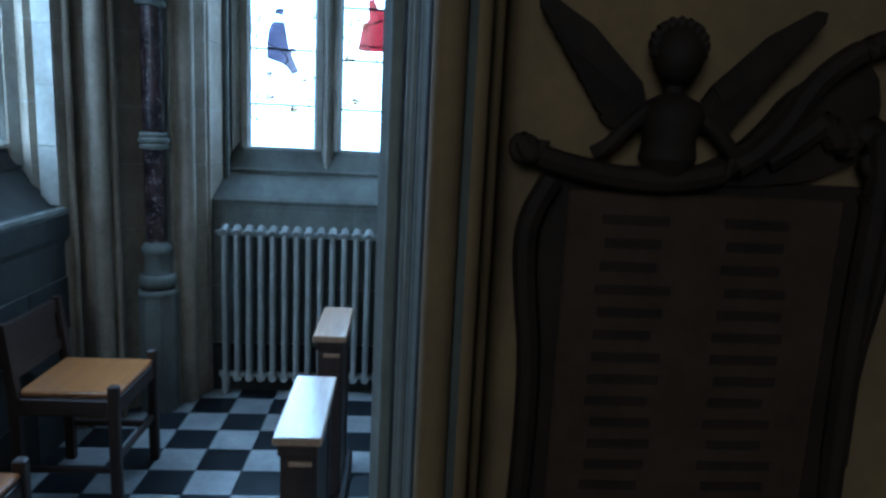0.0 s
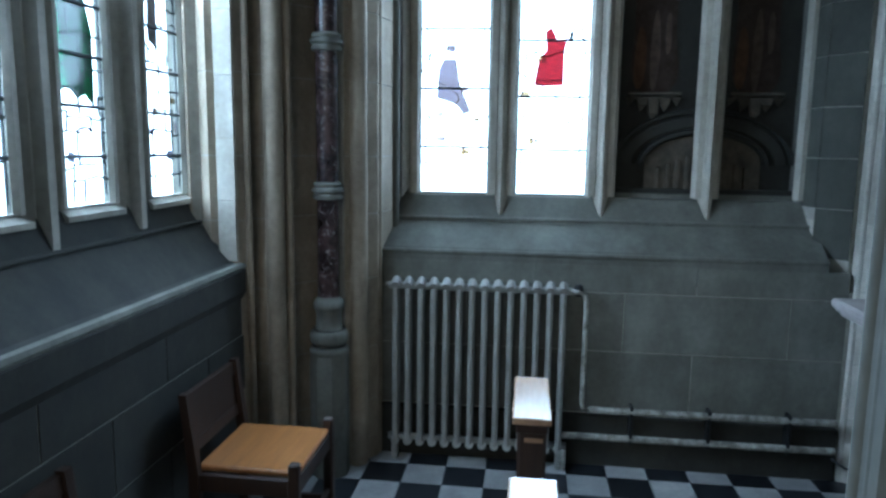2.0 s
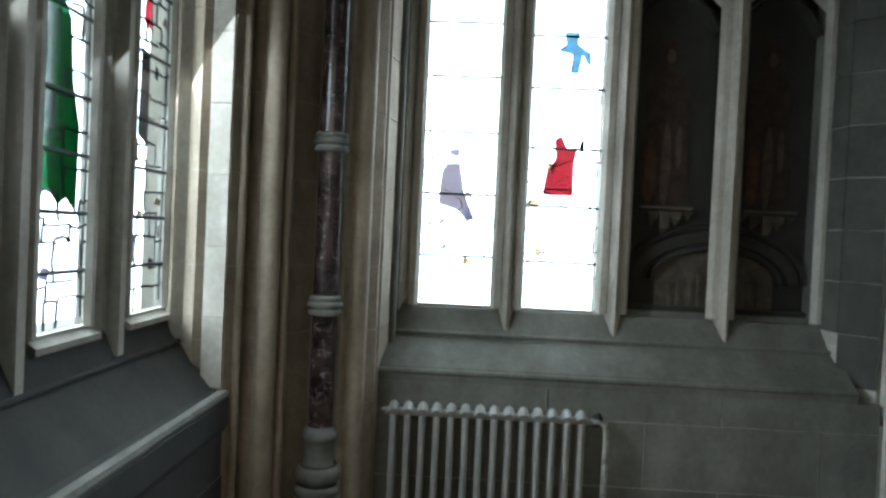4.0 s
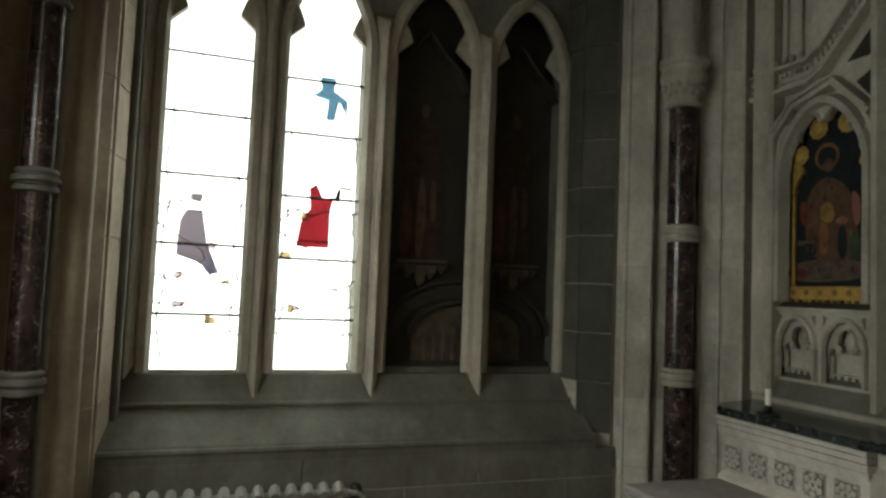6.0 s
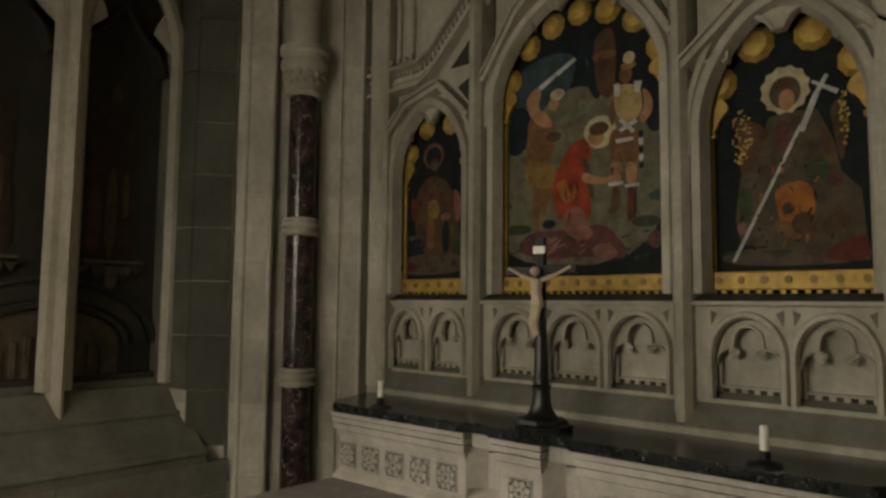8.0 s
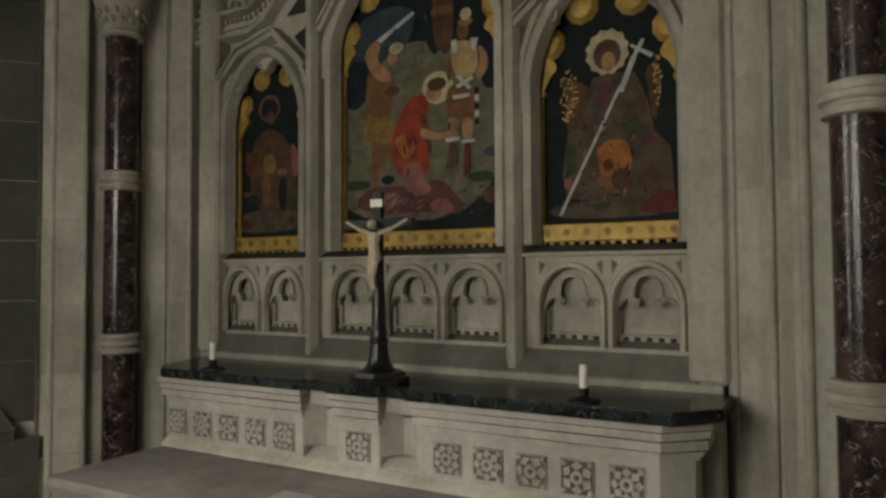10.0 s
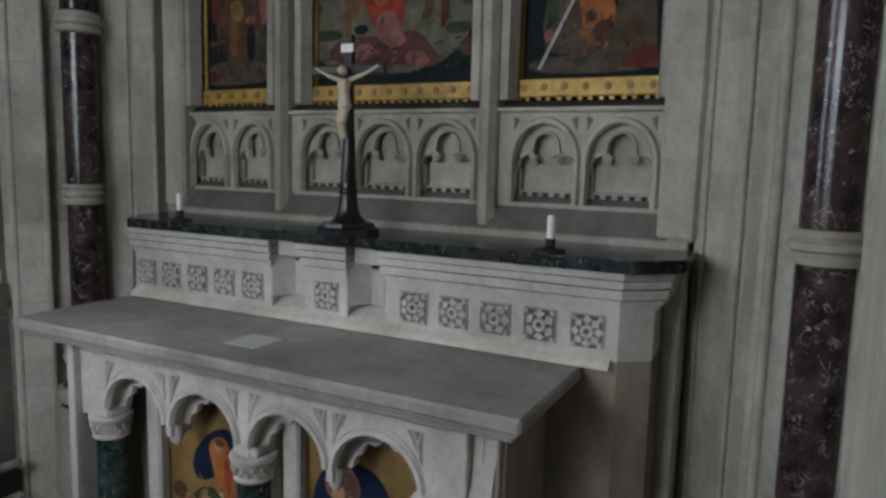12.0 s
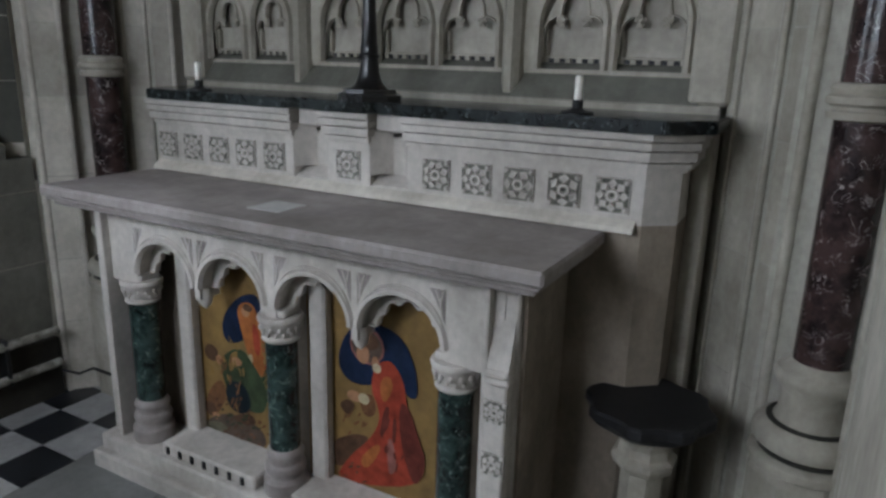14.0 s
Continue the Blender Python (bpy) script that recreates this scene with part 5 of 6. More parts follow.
dab(P2, P_GREEN, oval(2.59, 1.955, 0.07, 0.02))
dab(P2, P_GREEN, oval(2.053, 1.953, 0.0525, 0.02))
dab(P2, P_TAN, [(2.518, 2.135), (2.48, 2.13), (2.473, 2.045), (2.49, 1.933), (2.51, 1.935)])
dab(P2, P_TAN, [(2.475, 2.14), (2.43, 2.135), (2.435, 2.073), (2.46, 1.995), (2.475, 2.005)])
dab(P2, P_OCHRE, [(2.562, 2.15), (2.535, 2.24), (2.482, 2.218), (2.413, 2.2), (2.41, 2.107), (2.48, 2.105)])
dab(P2, P_TAN, [(2.53, 2.397), (2.475, 2.373), (2.41, 2.363), (2.413, 2.225), (2.488, 2.205), (2.547, 2.238), (2.538, 2.328)])
dab(P2, P_FLESH, [(2.55, 2.44), (2.53, 2.485), (2.495, 2.507), (2.47, 2.48), (2.495, 2.425), (2.433, 2.38), (2.42, 2.33), (2.5, 2.355)])
dab(P2, P_FLESH, oval(2.42, 2.425, 0.0225, 0.025))
dab(P2, P_CREAM, oval(2.402, 2.46, 0.0325, 0.0225))
dab(P2, P_BROWN, oval(2.42, 2.3, 0.035, 0.02))
dab(P2, P_STEEL, [(2.49, 2.505), (2.475, 2.49), (2.32, 2.575), (2.33, 2.587)], False)
dab(P2, P_BROWN, [(2.25, 2.625), (2.218, 2.66), (2.172, 2.647), (2.155, 2.59), (2.165, 2.43), (2.19, 2.397), (2.24, 2.44)])
dab(P2, P_TAN, [(2.26, 2.573), (2.218, 2.585), (2.163, 2.58), (2.158, 2.55), (2.24, 2.545)])
dab(P2, P_BROWN, oval(2.195, 2.635, 0.0275, 0.03))
dab(P2, P_PURPLE, [(2.59, 1.873), (2.547, 1.935), (2.46, 1.945), (2.355, 1.94), (2.218, 1.96), (2.165, 1.915), (2.107, 1.84), (2.172, 1.823), (2.288, 1.843), (2.433, 1.833), (2.535, 1.853)])
dab(P2, P_CREAM, oval(2.225, 2.288, 0.065, 0.06))
dab(P2, P_RED, [(2.337, 2.27), (2.275, 2.272), (2.255, 2.212), (2.285, 2.17), (2.29, 2.13), (2.268, 2.065), (2.257, 1.988), (2.3, 1.955), (2.385, 1.97), (2.415, 2.027), (2.433, 2.083), (2.415, 2.145), (2.382, 2.21)])
dab(P2, P_ORANGE, [(2.415, 2.12), (2.36, 2.135), (2.323, 2.103), (2.32, 2.05), (2.38, 2.038)])
dab(P2, P_RED, [(2.37, 2.14), (2.335, 2.155), (2.33, 2.075), (2.348, 2.062)])
dab(P2, P_ROSE, [(2.375, 2.02), (2.3, 2.03), (2.275, 1.955), (2.245, 1.913), (2.31, 1.895), (2.382, 1.94)])
dab(P2, P_ROSE, [(2.27, 1.86), (2.2, 1.895), (2.145, 1.84), (2.218, 1.825)])
dab(P2, P_ROSE, [(2.495, 1.877), (2.435, 1.925), (2.39, 1.91), (2.42, 1.85)])
dab(P2, P_BROWN, [(2.3, 2.212), (2.27, 2.192), (2.26, 2.13), (2.245, 2.067), (2.26, 2.038), (2.283, 2.112)])
dab(P2, P_FLESH, [(2.295, 2.155), (2.218, 2.115), (2.15, 2.13), (2.143, 2.112), (2.218, 2.095), (2.3, 2.11)])
dab(P2, P_FLESH, oval(2.238, 2.272, 0.0325, 0.035))
dab(P2, P_BROWN, oval(2.228, 2.3, 0.04, 0.025))
dab(P2, P_NIGHT, [(2.093, 2.455), (2.05, 2.448), (2.04, 2.385), (2.06, 2.35), (2.087, 2.395)])
dab(P2, P_TAN, [(2.175, 2.413), (2.158, 2.345), (2.17, 2.292), (2.192, 2.328)])
dab(P2, P_FLESH, [(2.065, 2.425), (2.025, 2.385), (2.02, 2.33), (2.06, 2.285), (2.075, 2.308), (2.05, 2.348)])
dab(P2, P_BRASS, [(2.17, 2.422), (2.15, 2.445), (2.093, 2.438), (2.062, 2.41), (2.06, 2.337), (2.095, 2.303), (2.138, 2.308), (2.163, 2.345)])
dab(P2, P_STEEL, [(2.167, 2.448), (2.145, 2.45), (2.143, 2.4), (2.163, 2.405)], False)
dab(P2, P_STEEL, [(2.09, 2.445), (2.06, 2.442), (2.07, 2.4), (2.087, 2.408)], False)
dab(P2, P_TAN, [(2.192, 2.24), (2.172, 2.295), (2.075, 2.285), (2.065, 2.218), (2.078, 2.158), (2.178, 2.17)])
dab(P2, P_STEEL, [(2.163, 2.25), (2.095, 2.25), (2.095, 2.238), (2.16, 2.235)], False)
dab(P2, P_STEEL, [(2.15, 2.315), (2.135, 2.32), (2.087, 2.27), (2.1, 2.263)], False)
dab(P2, P_STEEL, [(2.087, 2.312), (2.078, 2.3), (2.14, 2.272), (2.15, 2.283)], False)
dab(P2, P_NIGHT, [(2.075, 2.268), (2.058, 2.268), (2.058, 2.245), (2.075, 2.245)], False)
dab(P2, P_STEEL, [(2.075, 2.24), (2.058, 2.24), (2.058, 2.218), (2.075, 2.218)], False)
dab(P2, P_NIGHT, [(2.075, 2.21), (2.058, 2.21), (2.058, 2.19), (2.075, 2.19)], False)
dab(P2, P_STEEL, [(2.075, 2.185), (2.058, 2.185), (2.058, 2.163), (2.075, 2.163)], False)
dab(P2, P_NIGHT, [(2.075, 2.155), (2.058, 2.155), (2.058, 2.135), (2.075, 2.135)], False)
dab(P2, P_FLESH, [(2.188, 2.172), (2.135, 2.165), (2.14, 2.095), (2.18, 2.095)])
dab(P2, P_FLESH, [(2.127, 2.165), (2.078, 2.16), (2.085, 2.08), (2.12, 2.08)])
dab(P2, P_STEEL, [(2.192, 2.098), (2.135, 2.1), (2.135, 2.087), (2.188, 2.085)], False)
dab(P2, P_STEEL, [(2.13, 2.085), (2.075, 2.087), (2.075, 2.075), (2.127, 2.075)], False)
dab(P2, P_BROWN, [(2.178, 2.085), (2.143, 2.083), (2.147, 1.99), (2.2, 1.983), (2.18, 2.022)])
dab(P2, P_MAROON, [(2.12, 2.075), (2.09, 2.075), (2.095, 1.973), (2.11, 1.95), (2.12, 1.963)])
dab(P2, P_TAN, oval(2.12, 2.475, 0.025, 0.0325))
dab(P2, P_OCHRE, oval(2.11, 2.505, 0.03, 0.015))
dab(P2, P_CREAM, oval(2.107, 2.533, 0.0225, 0.0225))
dab(P3, P_FADED, [(1.8, 1.843), (1.4, 1.85), (1.397, 1.788), (1.802, 1.788)])
dab(P3, P_GREEN, [(1.798, 1.835), (1.71, 1.838), (1.755, 1.815)], False)
dab(P3, P_GREEN, [(1.69, 1.835), (1.585, 1.838), (1.637, 1.81)], False)
dab(P3, P_MANTLE, [(1.657, 2.24), (1.588, 2.25), (1.52, 2.24), (1.48, 2.14), (1.465, 2.053), (1.417, 1.998), (1.41, 1.897), (1.4, 1.798), (1.502, 1.798), (1.62, 1.84), (1.745, 1.857), (1.76, 1.935), (1.742, 2.062), (1.685, 2.147)])
dab(P3, P_BROWN, [(1.758, 2.26), (1.65, 2.21), (1.673, 2.15), (1.72, 2.07), (1.742, 2.06), (1.745, 2.19)])
dab(P3, P_BROWN, [(1.492, 2.245), (1.45, 2.275), (1.448, 2.198), (1.455, 2.085), (1.47, 2.087), (1.48, 2.175)])
dab(P3, P_PURPLE, [(1.645, 2.215), (1.595, 2.232), (1.588, 2.14), (1.635, 2.13)])
dab(P3, P_FADED, [(1.72, 2.075), (1.65, 2.127), (1.562, 2.135), (1.552, 2.095), (1.635, 2.06)])
dab(P3, P_ORANGE, [(1.65, 2.018), (1.59, 2.04), (1.538, 2.025), (1.532, 1.938), (1.565, 1.875), (1.62, 1.87), (1.635, 1.943)])
dab(P3, P_BROWN, oval(1.607, 1.958, 0.0175, 0.0175))
dab(P3, P_TAN, [(1.655, 1.92), (1.6, 1.925), (1.56, 1.867), (1.62, 1.867)])
dab(P3, P_BROWN, oval(1.565, 1.91, 0.035, 0.035))
dab(P3, P_FADED, [(1.495, 1.968), (1.45, 2.018), (1.44, 1.975), (1.475, 1.93)])
dab(P3, P_BROWN, [(1.535, 1.887), (1.475, 1.953), (1.435, 1.915), (1.485, 1.865)])
dab(P3, P_MAROON, [(1.515, 1.83), (1.42, 1.875), (1.4, 1.848), (1.405, 1.792), (1.51, 1.8)])
dab(P3, P_GREEN, [(1.752, 2.022), (1.713, 2.04), (1.705, 1.945), (1.745, 1.93)])
dab(P3, P_FADED, [(1.718, 1.897), (1.663, 1.92), (1.637, 1.865), (1.69, 1.86)])
dab(P3, P_ROSE, oval(1.74, 1.907, 0.015, 0.0225))
dab(P3, P_GREEN, [(1.565, 2.08), (1.505, 2.11), (1.49, 2.038), (1.548, 2.03)])
dab(P3, P_BROWN, [(1.52, 2.205), (1.488, 2.16), (1.478, 2.08), (1.51, 2.123)])
dab(P3, P_PURPLE, [(1.505, 2.058), (1.458, 2.045), (1.465, 2.002), (1.508, 2.02)])
dab(P3, P_CREAM, [(1.607 + (0.064 + 0.008 * (k % 2)) * math.cos(math.pi * k / 12), 2.317 + (0.068 + 0.008 * (k % 2)) * math.sin(math.pi * k / 12)) for k in range(24)], False)
dab(P3, P_FADED, oval(1.607, 2.308, 0.045, 0.05))
dab(P3, P_BROWN, oval(1.607, 2.335, 0.035, 0.0225))
dab(P3, P_FLESH, oval(1.603, 2.285, 0.0225, 0.0325))
dab(P3, P_STEEL, [(1.772, 1.805), (1.762, 1.802), (1.562, 2.2), (1.57, 2.205)], False)
dab(P3, P_STEEL, [(1.573, 2.188), (1.558, 2.18), (1.515, 2.285), (1.53, 2.292)], False)
dab(P3, P_STEEL, [(1.532, 2.285), (1.52, 2.28), (1.488, 2.337), (1.498, 2.343)], False)
dab(P3, P_STEEL, [(1.535, 2.323), (1.53, 2.33), (1.463, 2.29), (1.47, 2.277)], False)
dab(P1, P_FADED, [(3.225, 1.785), (2.84, 1.798), (2.84, 1.865), (2.995, 1.895), (3.228, 1.867)])
dab(P1, P_MAROON, oval(3.17, 1.828, 0.0475, 0.0225))
dab(P1, P_BROWN, [(3.135, 2.163), (3.05, 2.23), (2.97, 2.205), (2.905, 2.123), (2.885, 1.96), (2.913, 1.867), (3.087, 1.875), (3.143, 1.973)])
dab(P1, P_OCHRE, [(3.07, 2.112), (3.005, 2.12), (2.99, 2.035), (3.06, 2.033)])
dab(P1, P_TAN, [(3.075, 2.035), (3.022, 2.033), (3.027, 1.905), (3.065, 1.9)])
dab(P1, P_TAN, oval(3.033, 2.31, 0.06, 0.0575))
dab(P1, P_NIGHT, oval(3.033, 2.308, 0.0475, 0.0425))
dab(P1, P_BROWN, oval(3.027, 2.272, 0.0275, 0.0275))
dab(P1, P_FADED, oval(3.025, 2.263, 0.02, 0.02))
dab(P1, P_ROSE, [(2.922, 2.167), (2.873, 2.12), (2.88, 2.005), (2.91, 2.025)])
dab(P1, P_GREEN, [(2.928, 1.985), (2.88, 1.992), (2.87, 1.877), (2.92, 1.873)])
dab(P1, P_FADED, [(3.18, 1.965), (3.09, 1.968), (3.09, 1.945), (3.18, 1.943)], False)
dab(P1, P_MAROON, [(3.167, 2.145), (3.12, 2.118), (3.125, 2.02), (3.165, 2.042)])
dab(P1, P_ROSE, oval(2.96, 2.038, 0.0275, 0.015))
dab(P1, P_NIGHT, oval(3.123, 1.923, 0.045, 0.03))
dab(P1, P_NIGHT, oval(2.958, 1.95, 0.0225, 0.07))
# the two painted panels of the altar front
dab(altar, P_BLUE, [(2.643, 0.565), (2.565, 0.665), (2.473, 0.695), (2.455, 0.63), (2.495, 0.5475), (2.615, 0.4825)])
dab(altar, P_ORANGE, [(2.57, 0.635), (2.495, 0.665), (2.465, 0.585), (2.468, 0.5), (2.445, 0.405), (2.49, 0.42), (2.527, 0.4775), (2.55, 0.555)])
dab(altar, P_RED, [(2.502, 0.6), (2.47, 0.565), (2.47, 0.4775), (2.5, 0.49)])
dab(altar, P_CREAM, [(2.57, 0.42), (2.513, 0.49), (2.5, 0.4575), (2.535, 0.415)])
dab(altar, P_FADED, [(2.79, 0.135), (2.672, 0.23), (2.55, 0.2475), (2.458, 0.2075), (2.47, 0.145), (2.623, 0.135)])
dab(altar, P_GROUND, [(2.77, 0.15), (2.692, 0.2), (2.618, 0.1825), (2.685, 0.135)])
dab(altar, P_GREEN, [(2.647, 0.445), (2.555, 0.5), (2.5, 0.445), (2.445, 0.3725), (2.46, 0.2825), (2.535, 0.27), (2.605, 0.295), (2.645, 0.36)])
dab(altar, P_NIGHT, [(2.63, 0.3625), (2.54, 0.37), (2.515, 0.28), (2.58, 0.245), (2.635, 0.2775)])
dab(altar, P_GREEN, [(2.51, 0.375), (2.455, 0.3475), (2.468, 0.285), (2.51, 0.3075)])
dab(altar, P_OCHRE, [(2.605, 0.4625), (2.562, 0.4825), (2.595, 0.3975), (2.615, 0.4)])
dab(altar, P_TAN, [(2.735, 0.255), (2.69, 0.335), (2.64, 0.36), (2.63, 0.3025), (2.672, 0.225), (2.723, 0.2)])
dab(altar, P_BROWN, oval(2.69, 0.445, 0.0325, 0.03))
dab(altar, P_FLESH, oval(2.655, 0.4275, 0.015, 0.0175))
dab(altar, P_FLESH, oval(2.575, 0.44, 0.0225, 0.015))
dab(altar, P_BROWN, oval(2.71, 0.235, 0.0275, 0.0275))
dab(altar, P_FLESH, oval(2.685, 0.215, 0.0175, 0.0125))
dab(altar, P_BROWN, [(2.61, 0.24), (2.52, 0.27), (2.495, 0.23), (2.585, 0.2125)])
dab(altar, P_FLESH, oval(2.525, 0.6225, 0.0175, 0.0175))
dab(altar, P_BROWN, oval(2.515, 0.6375, 0.02, 0.0125))
dab(altar, P_BLUE, [(2.172, 0.54), (2.132, 0.6475), (2.067, 0.69), (2.013, 0.69), (1.945, 0.67), (1.9, 0.6), (1.885, 0.4925), (1.927, 0.49), (1.948, 0.5425), (2.055, 0.49), (2.125, 0.485)])
dab(altar, P_BROWN, [(2.2, 0.265), (2.115, 0.3225), (2.047, 0.33), (2.06, 0.275), (2.192, 0.17)])
dab(altar, P_TAN, [(2.09, 0.4475), (2.035, 0.475), (2.025, 0.4075), (2.07, 0.385)])
dab(altar, P_ROSE, oval(2.06, 0.615, 0.06, 0.0575))
dab(altar, P_FADED, oval(2.06, 0.615, 0.0525, 0.05))
dab(altar, P_RED, [(2.035, 0.56), (1.983, 0.595), (1.94, 0.55), (1.925, 0.48), (1.91, 0.39), (1.86, 0.3), (1.89, 0.2075), (2.185, 0.135), (2.13, 0.2375), (2.05, 0.32), (2.013, 0.3925), (2.025, 0.4475), (2.047, 0.48)])
dab(altar, P_MAROON, [(1.948, 0.4725), (1.917, 0.4625), (1.885, 0.3775), (1.853, 0.3025), (1.89, 0.2075), (1.925, 0.275), (1.948, 0.375)])
dab(altar, P_ORANGE, [(2.01, 0.53), (1.978, 0.5425), (1.968, 0.505), (1.998, 0.4475), (2.015, 0.48)])
dab(altar, P_MAROON, [(2.002, 0.435), (1.98, 0.4525), (1.988, 0.37), (2.018, 0.33)])
dab(altar, P_ORANGE, [(2.09, 0.2425), (2.027, 0.3175), (2.005, 0.305), (2.062, 0.21)])
dab(altar, P_MAROON, [(1.97, 0.4175), (1.955, 0.4125), (1.96, 0.3325), (1.973, 0.3375)])
dab(altar, P_ROSE, [(1.99, 0.34), (1.97, 0.35), (1.955, 0.27), (1.965, 0.2325), (1.985, 0.2275)])
dab(altar, P_BROWN, oval(2.053, 0.63, 0.035, 0.025))
dab(altar, P_FLESH, oval(2.073, 0.5875, 0.0225, 0.03))
dab(altar, P_FLESH, oval(2.03, 0.57, 0.0125, 0.02))
dab(altar, P_CREAM, oval(2.025, 0.555, 0.015, 0.015))
dab(altar, P_FLESH, oval(2.103, 0.4475, 0.0275, 0.0175))
dab(altar, P_CREAM, oval(2.07, 0.4475, 0.02, 0.0175))
dab(altar, P_BROWN, [(2.163, 0.405), (2.13, 0.435), (2.095, 0.42), (2.127, 0.3725)])
# loose brushwork over the painted shapes
D1, D2, D3 = PD - 0.0035, PD - 0.0100, PD - 0.0055
for k, (m, c, z, ru, rz, n, ln, turn) in enumerate((
        (P_BROWN, 3.0, 1.95, 0.14, 0.16, 14, 0.012, 5), (P_DARK, 3.0, 2.02, 0.16, 0.22, 16, 0.012, -8), (P_GREEN, 3.0, 1.84, 0.17, 0.05, 16, 0.012, 70), (P_TAN, 3.0, 2.0, 0.10, 0.18, 7, 0.012, 10))):
    strokes(P1, D1 - 0.0012 * k, 50 + k, m, c, z, ru, rz, n, ln, turn)
for k, (m, c, z, ru, rz, n, ln, turn) in enumerate((
        (P_GREEN, 2.45, 1.86, 0.18, 0.06, 22, 0.016, 75), (P_GREEN, 2.08, 1.87, 0.12, 0.05, 16, 0.014, 80), (P_SKY, 2.30, 2.48, 0.16, 0.12, 10, 0.014, 10), (P_TAN, 2.50, 2.24, 0.04, 0.14, 12, 0.012, 5),
        (P_MAROON, 2.335, 2.08, 0.03, 0.12, 7, 0.02, 6), (P_ROSE, 2.30, 1.86, 0.14, 0.05, 16, 0.016, 60), (P_BROWN, 2.15, 2.17, 0.04, 0.05, 8, 0.010, 2), (P_CREAM, 2.125, 2.40, 0.03, 0.04, 4, 0.008, 15))):
    strokes(P2, D2 - 0.0010 * k, 60 + k, m, c, z, ru, rz, n, ln, turn)
for k, (m, c, z, ru, rz, n, ln, turn) in enumerate((
        (GOLD, 1.735, 2.19, 0.032, 0.09, 60, 0.004, 30), (GOLD, 1.452, 2.21, 0.013, 0.09, 40, 0.004, -30), (P_ORANGE, 1.60, 1.95, 0.12, 0.14, 12, 0.010, 20), (P_GREEN, 1.60, 1.98, 0.12, 0.16, 12, 0.010, -20),
        (P_DARK, 1.60, 1.95, 0.15, 0.16, 14, 0.010, 10), (P_FADED, 1.60, 2.16, 0.06, 0.08, 10, 0.010, 25), (P_FADED, 1.61, 1.90, 0.12, 0.08, 12, 0.012, 30))):
    strokes(P3, D3 - 0.0010 * k, 70 + k, m, c, z, ru, rz, n, ln, turn)
for k, (m, c, z, ru, rz, n, ln, turn) in enumerate((
        (P_GREEN, 2.46, 0.34, 0.06, 0.10, 12, 0.012, 20), (P_TAN, 2.50, 0.22, 0.10, 0.06, 14, 0.010, 60), (P_RED, 2.44, 0.52, 0.02, 0.08, 8, 0.014, 12), (P_MAROON, 1.97, 0.34, 0.04, 0.12, 9, 0.016, 8), (P_BROWN, 2.10, 0.20, 0.06, 0.05, 10, 0.010, 60), (P_TAN, 2.62, 0.34, 0.07, 0.12, 18, 0.014, 15), (P_BROWN, 2.60, 0.24, 0.09, 0.08, 22, 0.014, 50), (P_GREEN, 2.58, 0.22, 0.10, 0.06, 14, 0.012, 70), (P_OCHRE, 2.60, 0.40, 0.08, 0.14, 14, 0.012, -20), (P_TAN, 2.10, 0.36, 0.04, 0.05, 9, 0.010, 30))):
    strokes(altar, 1.4935 - 0.0008 * k, 80 + k, m, c, z, ru, rz, n, ln, turn)

# ---- things on the shelf and altar ----
def candle(x, y, z):
    t = thing("candle", (x, y, z), "short white candle in a black holder on the marble shelf", "candle", group="candles on the shelf")
    part("holder", L([(0.042, z), (0.042, z + 0.006), (0.020, z + 0.010), (0.014, z + 0.016), (0.014, z + 0.034), (0.016, z + 0.036)], x, y, 18), IRON, t, smooth=True)
    w = part("wax", L([(0.0105, z + 0.036), (0.0105, z + 0.092), (0.008, z + 0.096)], x, y, 14), WAX, t, smooth=True)
    part("wick", L([(0.0012, z + 0.096), (0.001, z + 0.102)], x, y, 6), IRON, w)
    return t


c1 = candle(1.745, 1.578, 1.2785)
copy_thing(c1, pose(1.745, 2.943, 1.2785))

cx, cyy, z0 = 1.775, 2.245, 1.2785
crux = thing("crucifix", (cx, cyy, z0), "black wooden standing crucifix with a stepped base", "crucifix")
part("base", L([(0.098, z0), (0.098, z0 + 0.018), (0.084, z0 + 0.022), (0.080, z0 + 0.034)], cx, cyy, 8, math.pi / 8), BLACK, crux)
part("stem", L([(0.060, z0 + 0.034), (0.046, z0 + 0.046), (0.036, z0 + 0.062), (0.030, z0 + 0.085), (0.027, z0 + 0.122), (0.031, z0 + 0.126), (0.031, z0 + 0.134), (0.026, z0 + 0.138), (0.027, z0 + 0.158), (0.024, z0 + 0.162), (0.021, z0 + 0.25), (0.017, z0 + 0.32)], cx, cyy, 12), BLACK, crux, smooth=True)
part("upright", B(cx - 0.009, cx + 0.009, cyy - 0.0155, cyy + 0.0155, z0 + 0.19, z0 + 0.60, bevel=0.003), BLACK, crux)
part("crossbar", B(cx - 0.0115, cx + 0.0105, cyy - 0.132, cyy + 0.132, z0 + 0.482, z0 + 0.512, bevel=0.004), BLACK, crux)
part("title", B(cx - 0.014, cx - 0.009, cyy - 0.022, cyy + 0.022, z0 + 0.548, z0 + 0.572), WAX, crux, "small white title board")
bm = bmesh.new()
fx = cx - 0.024
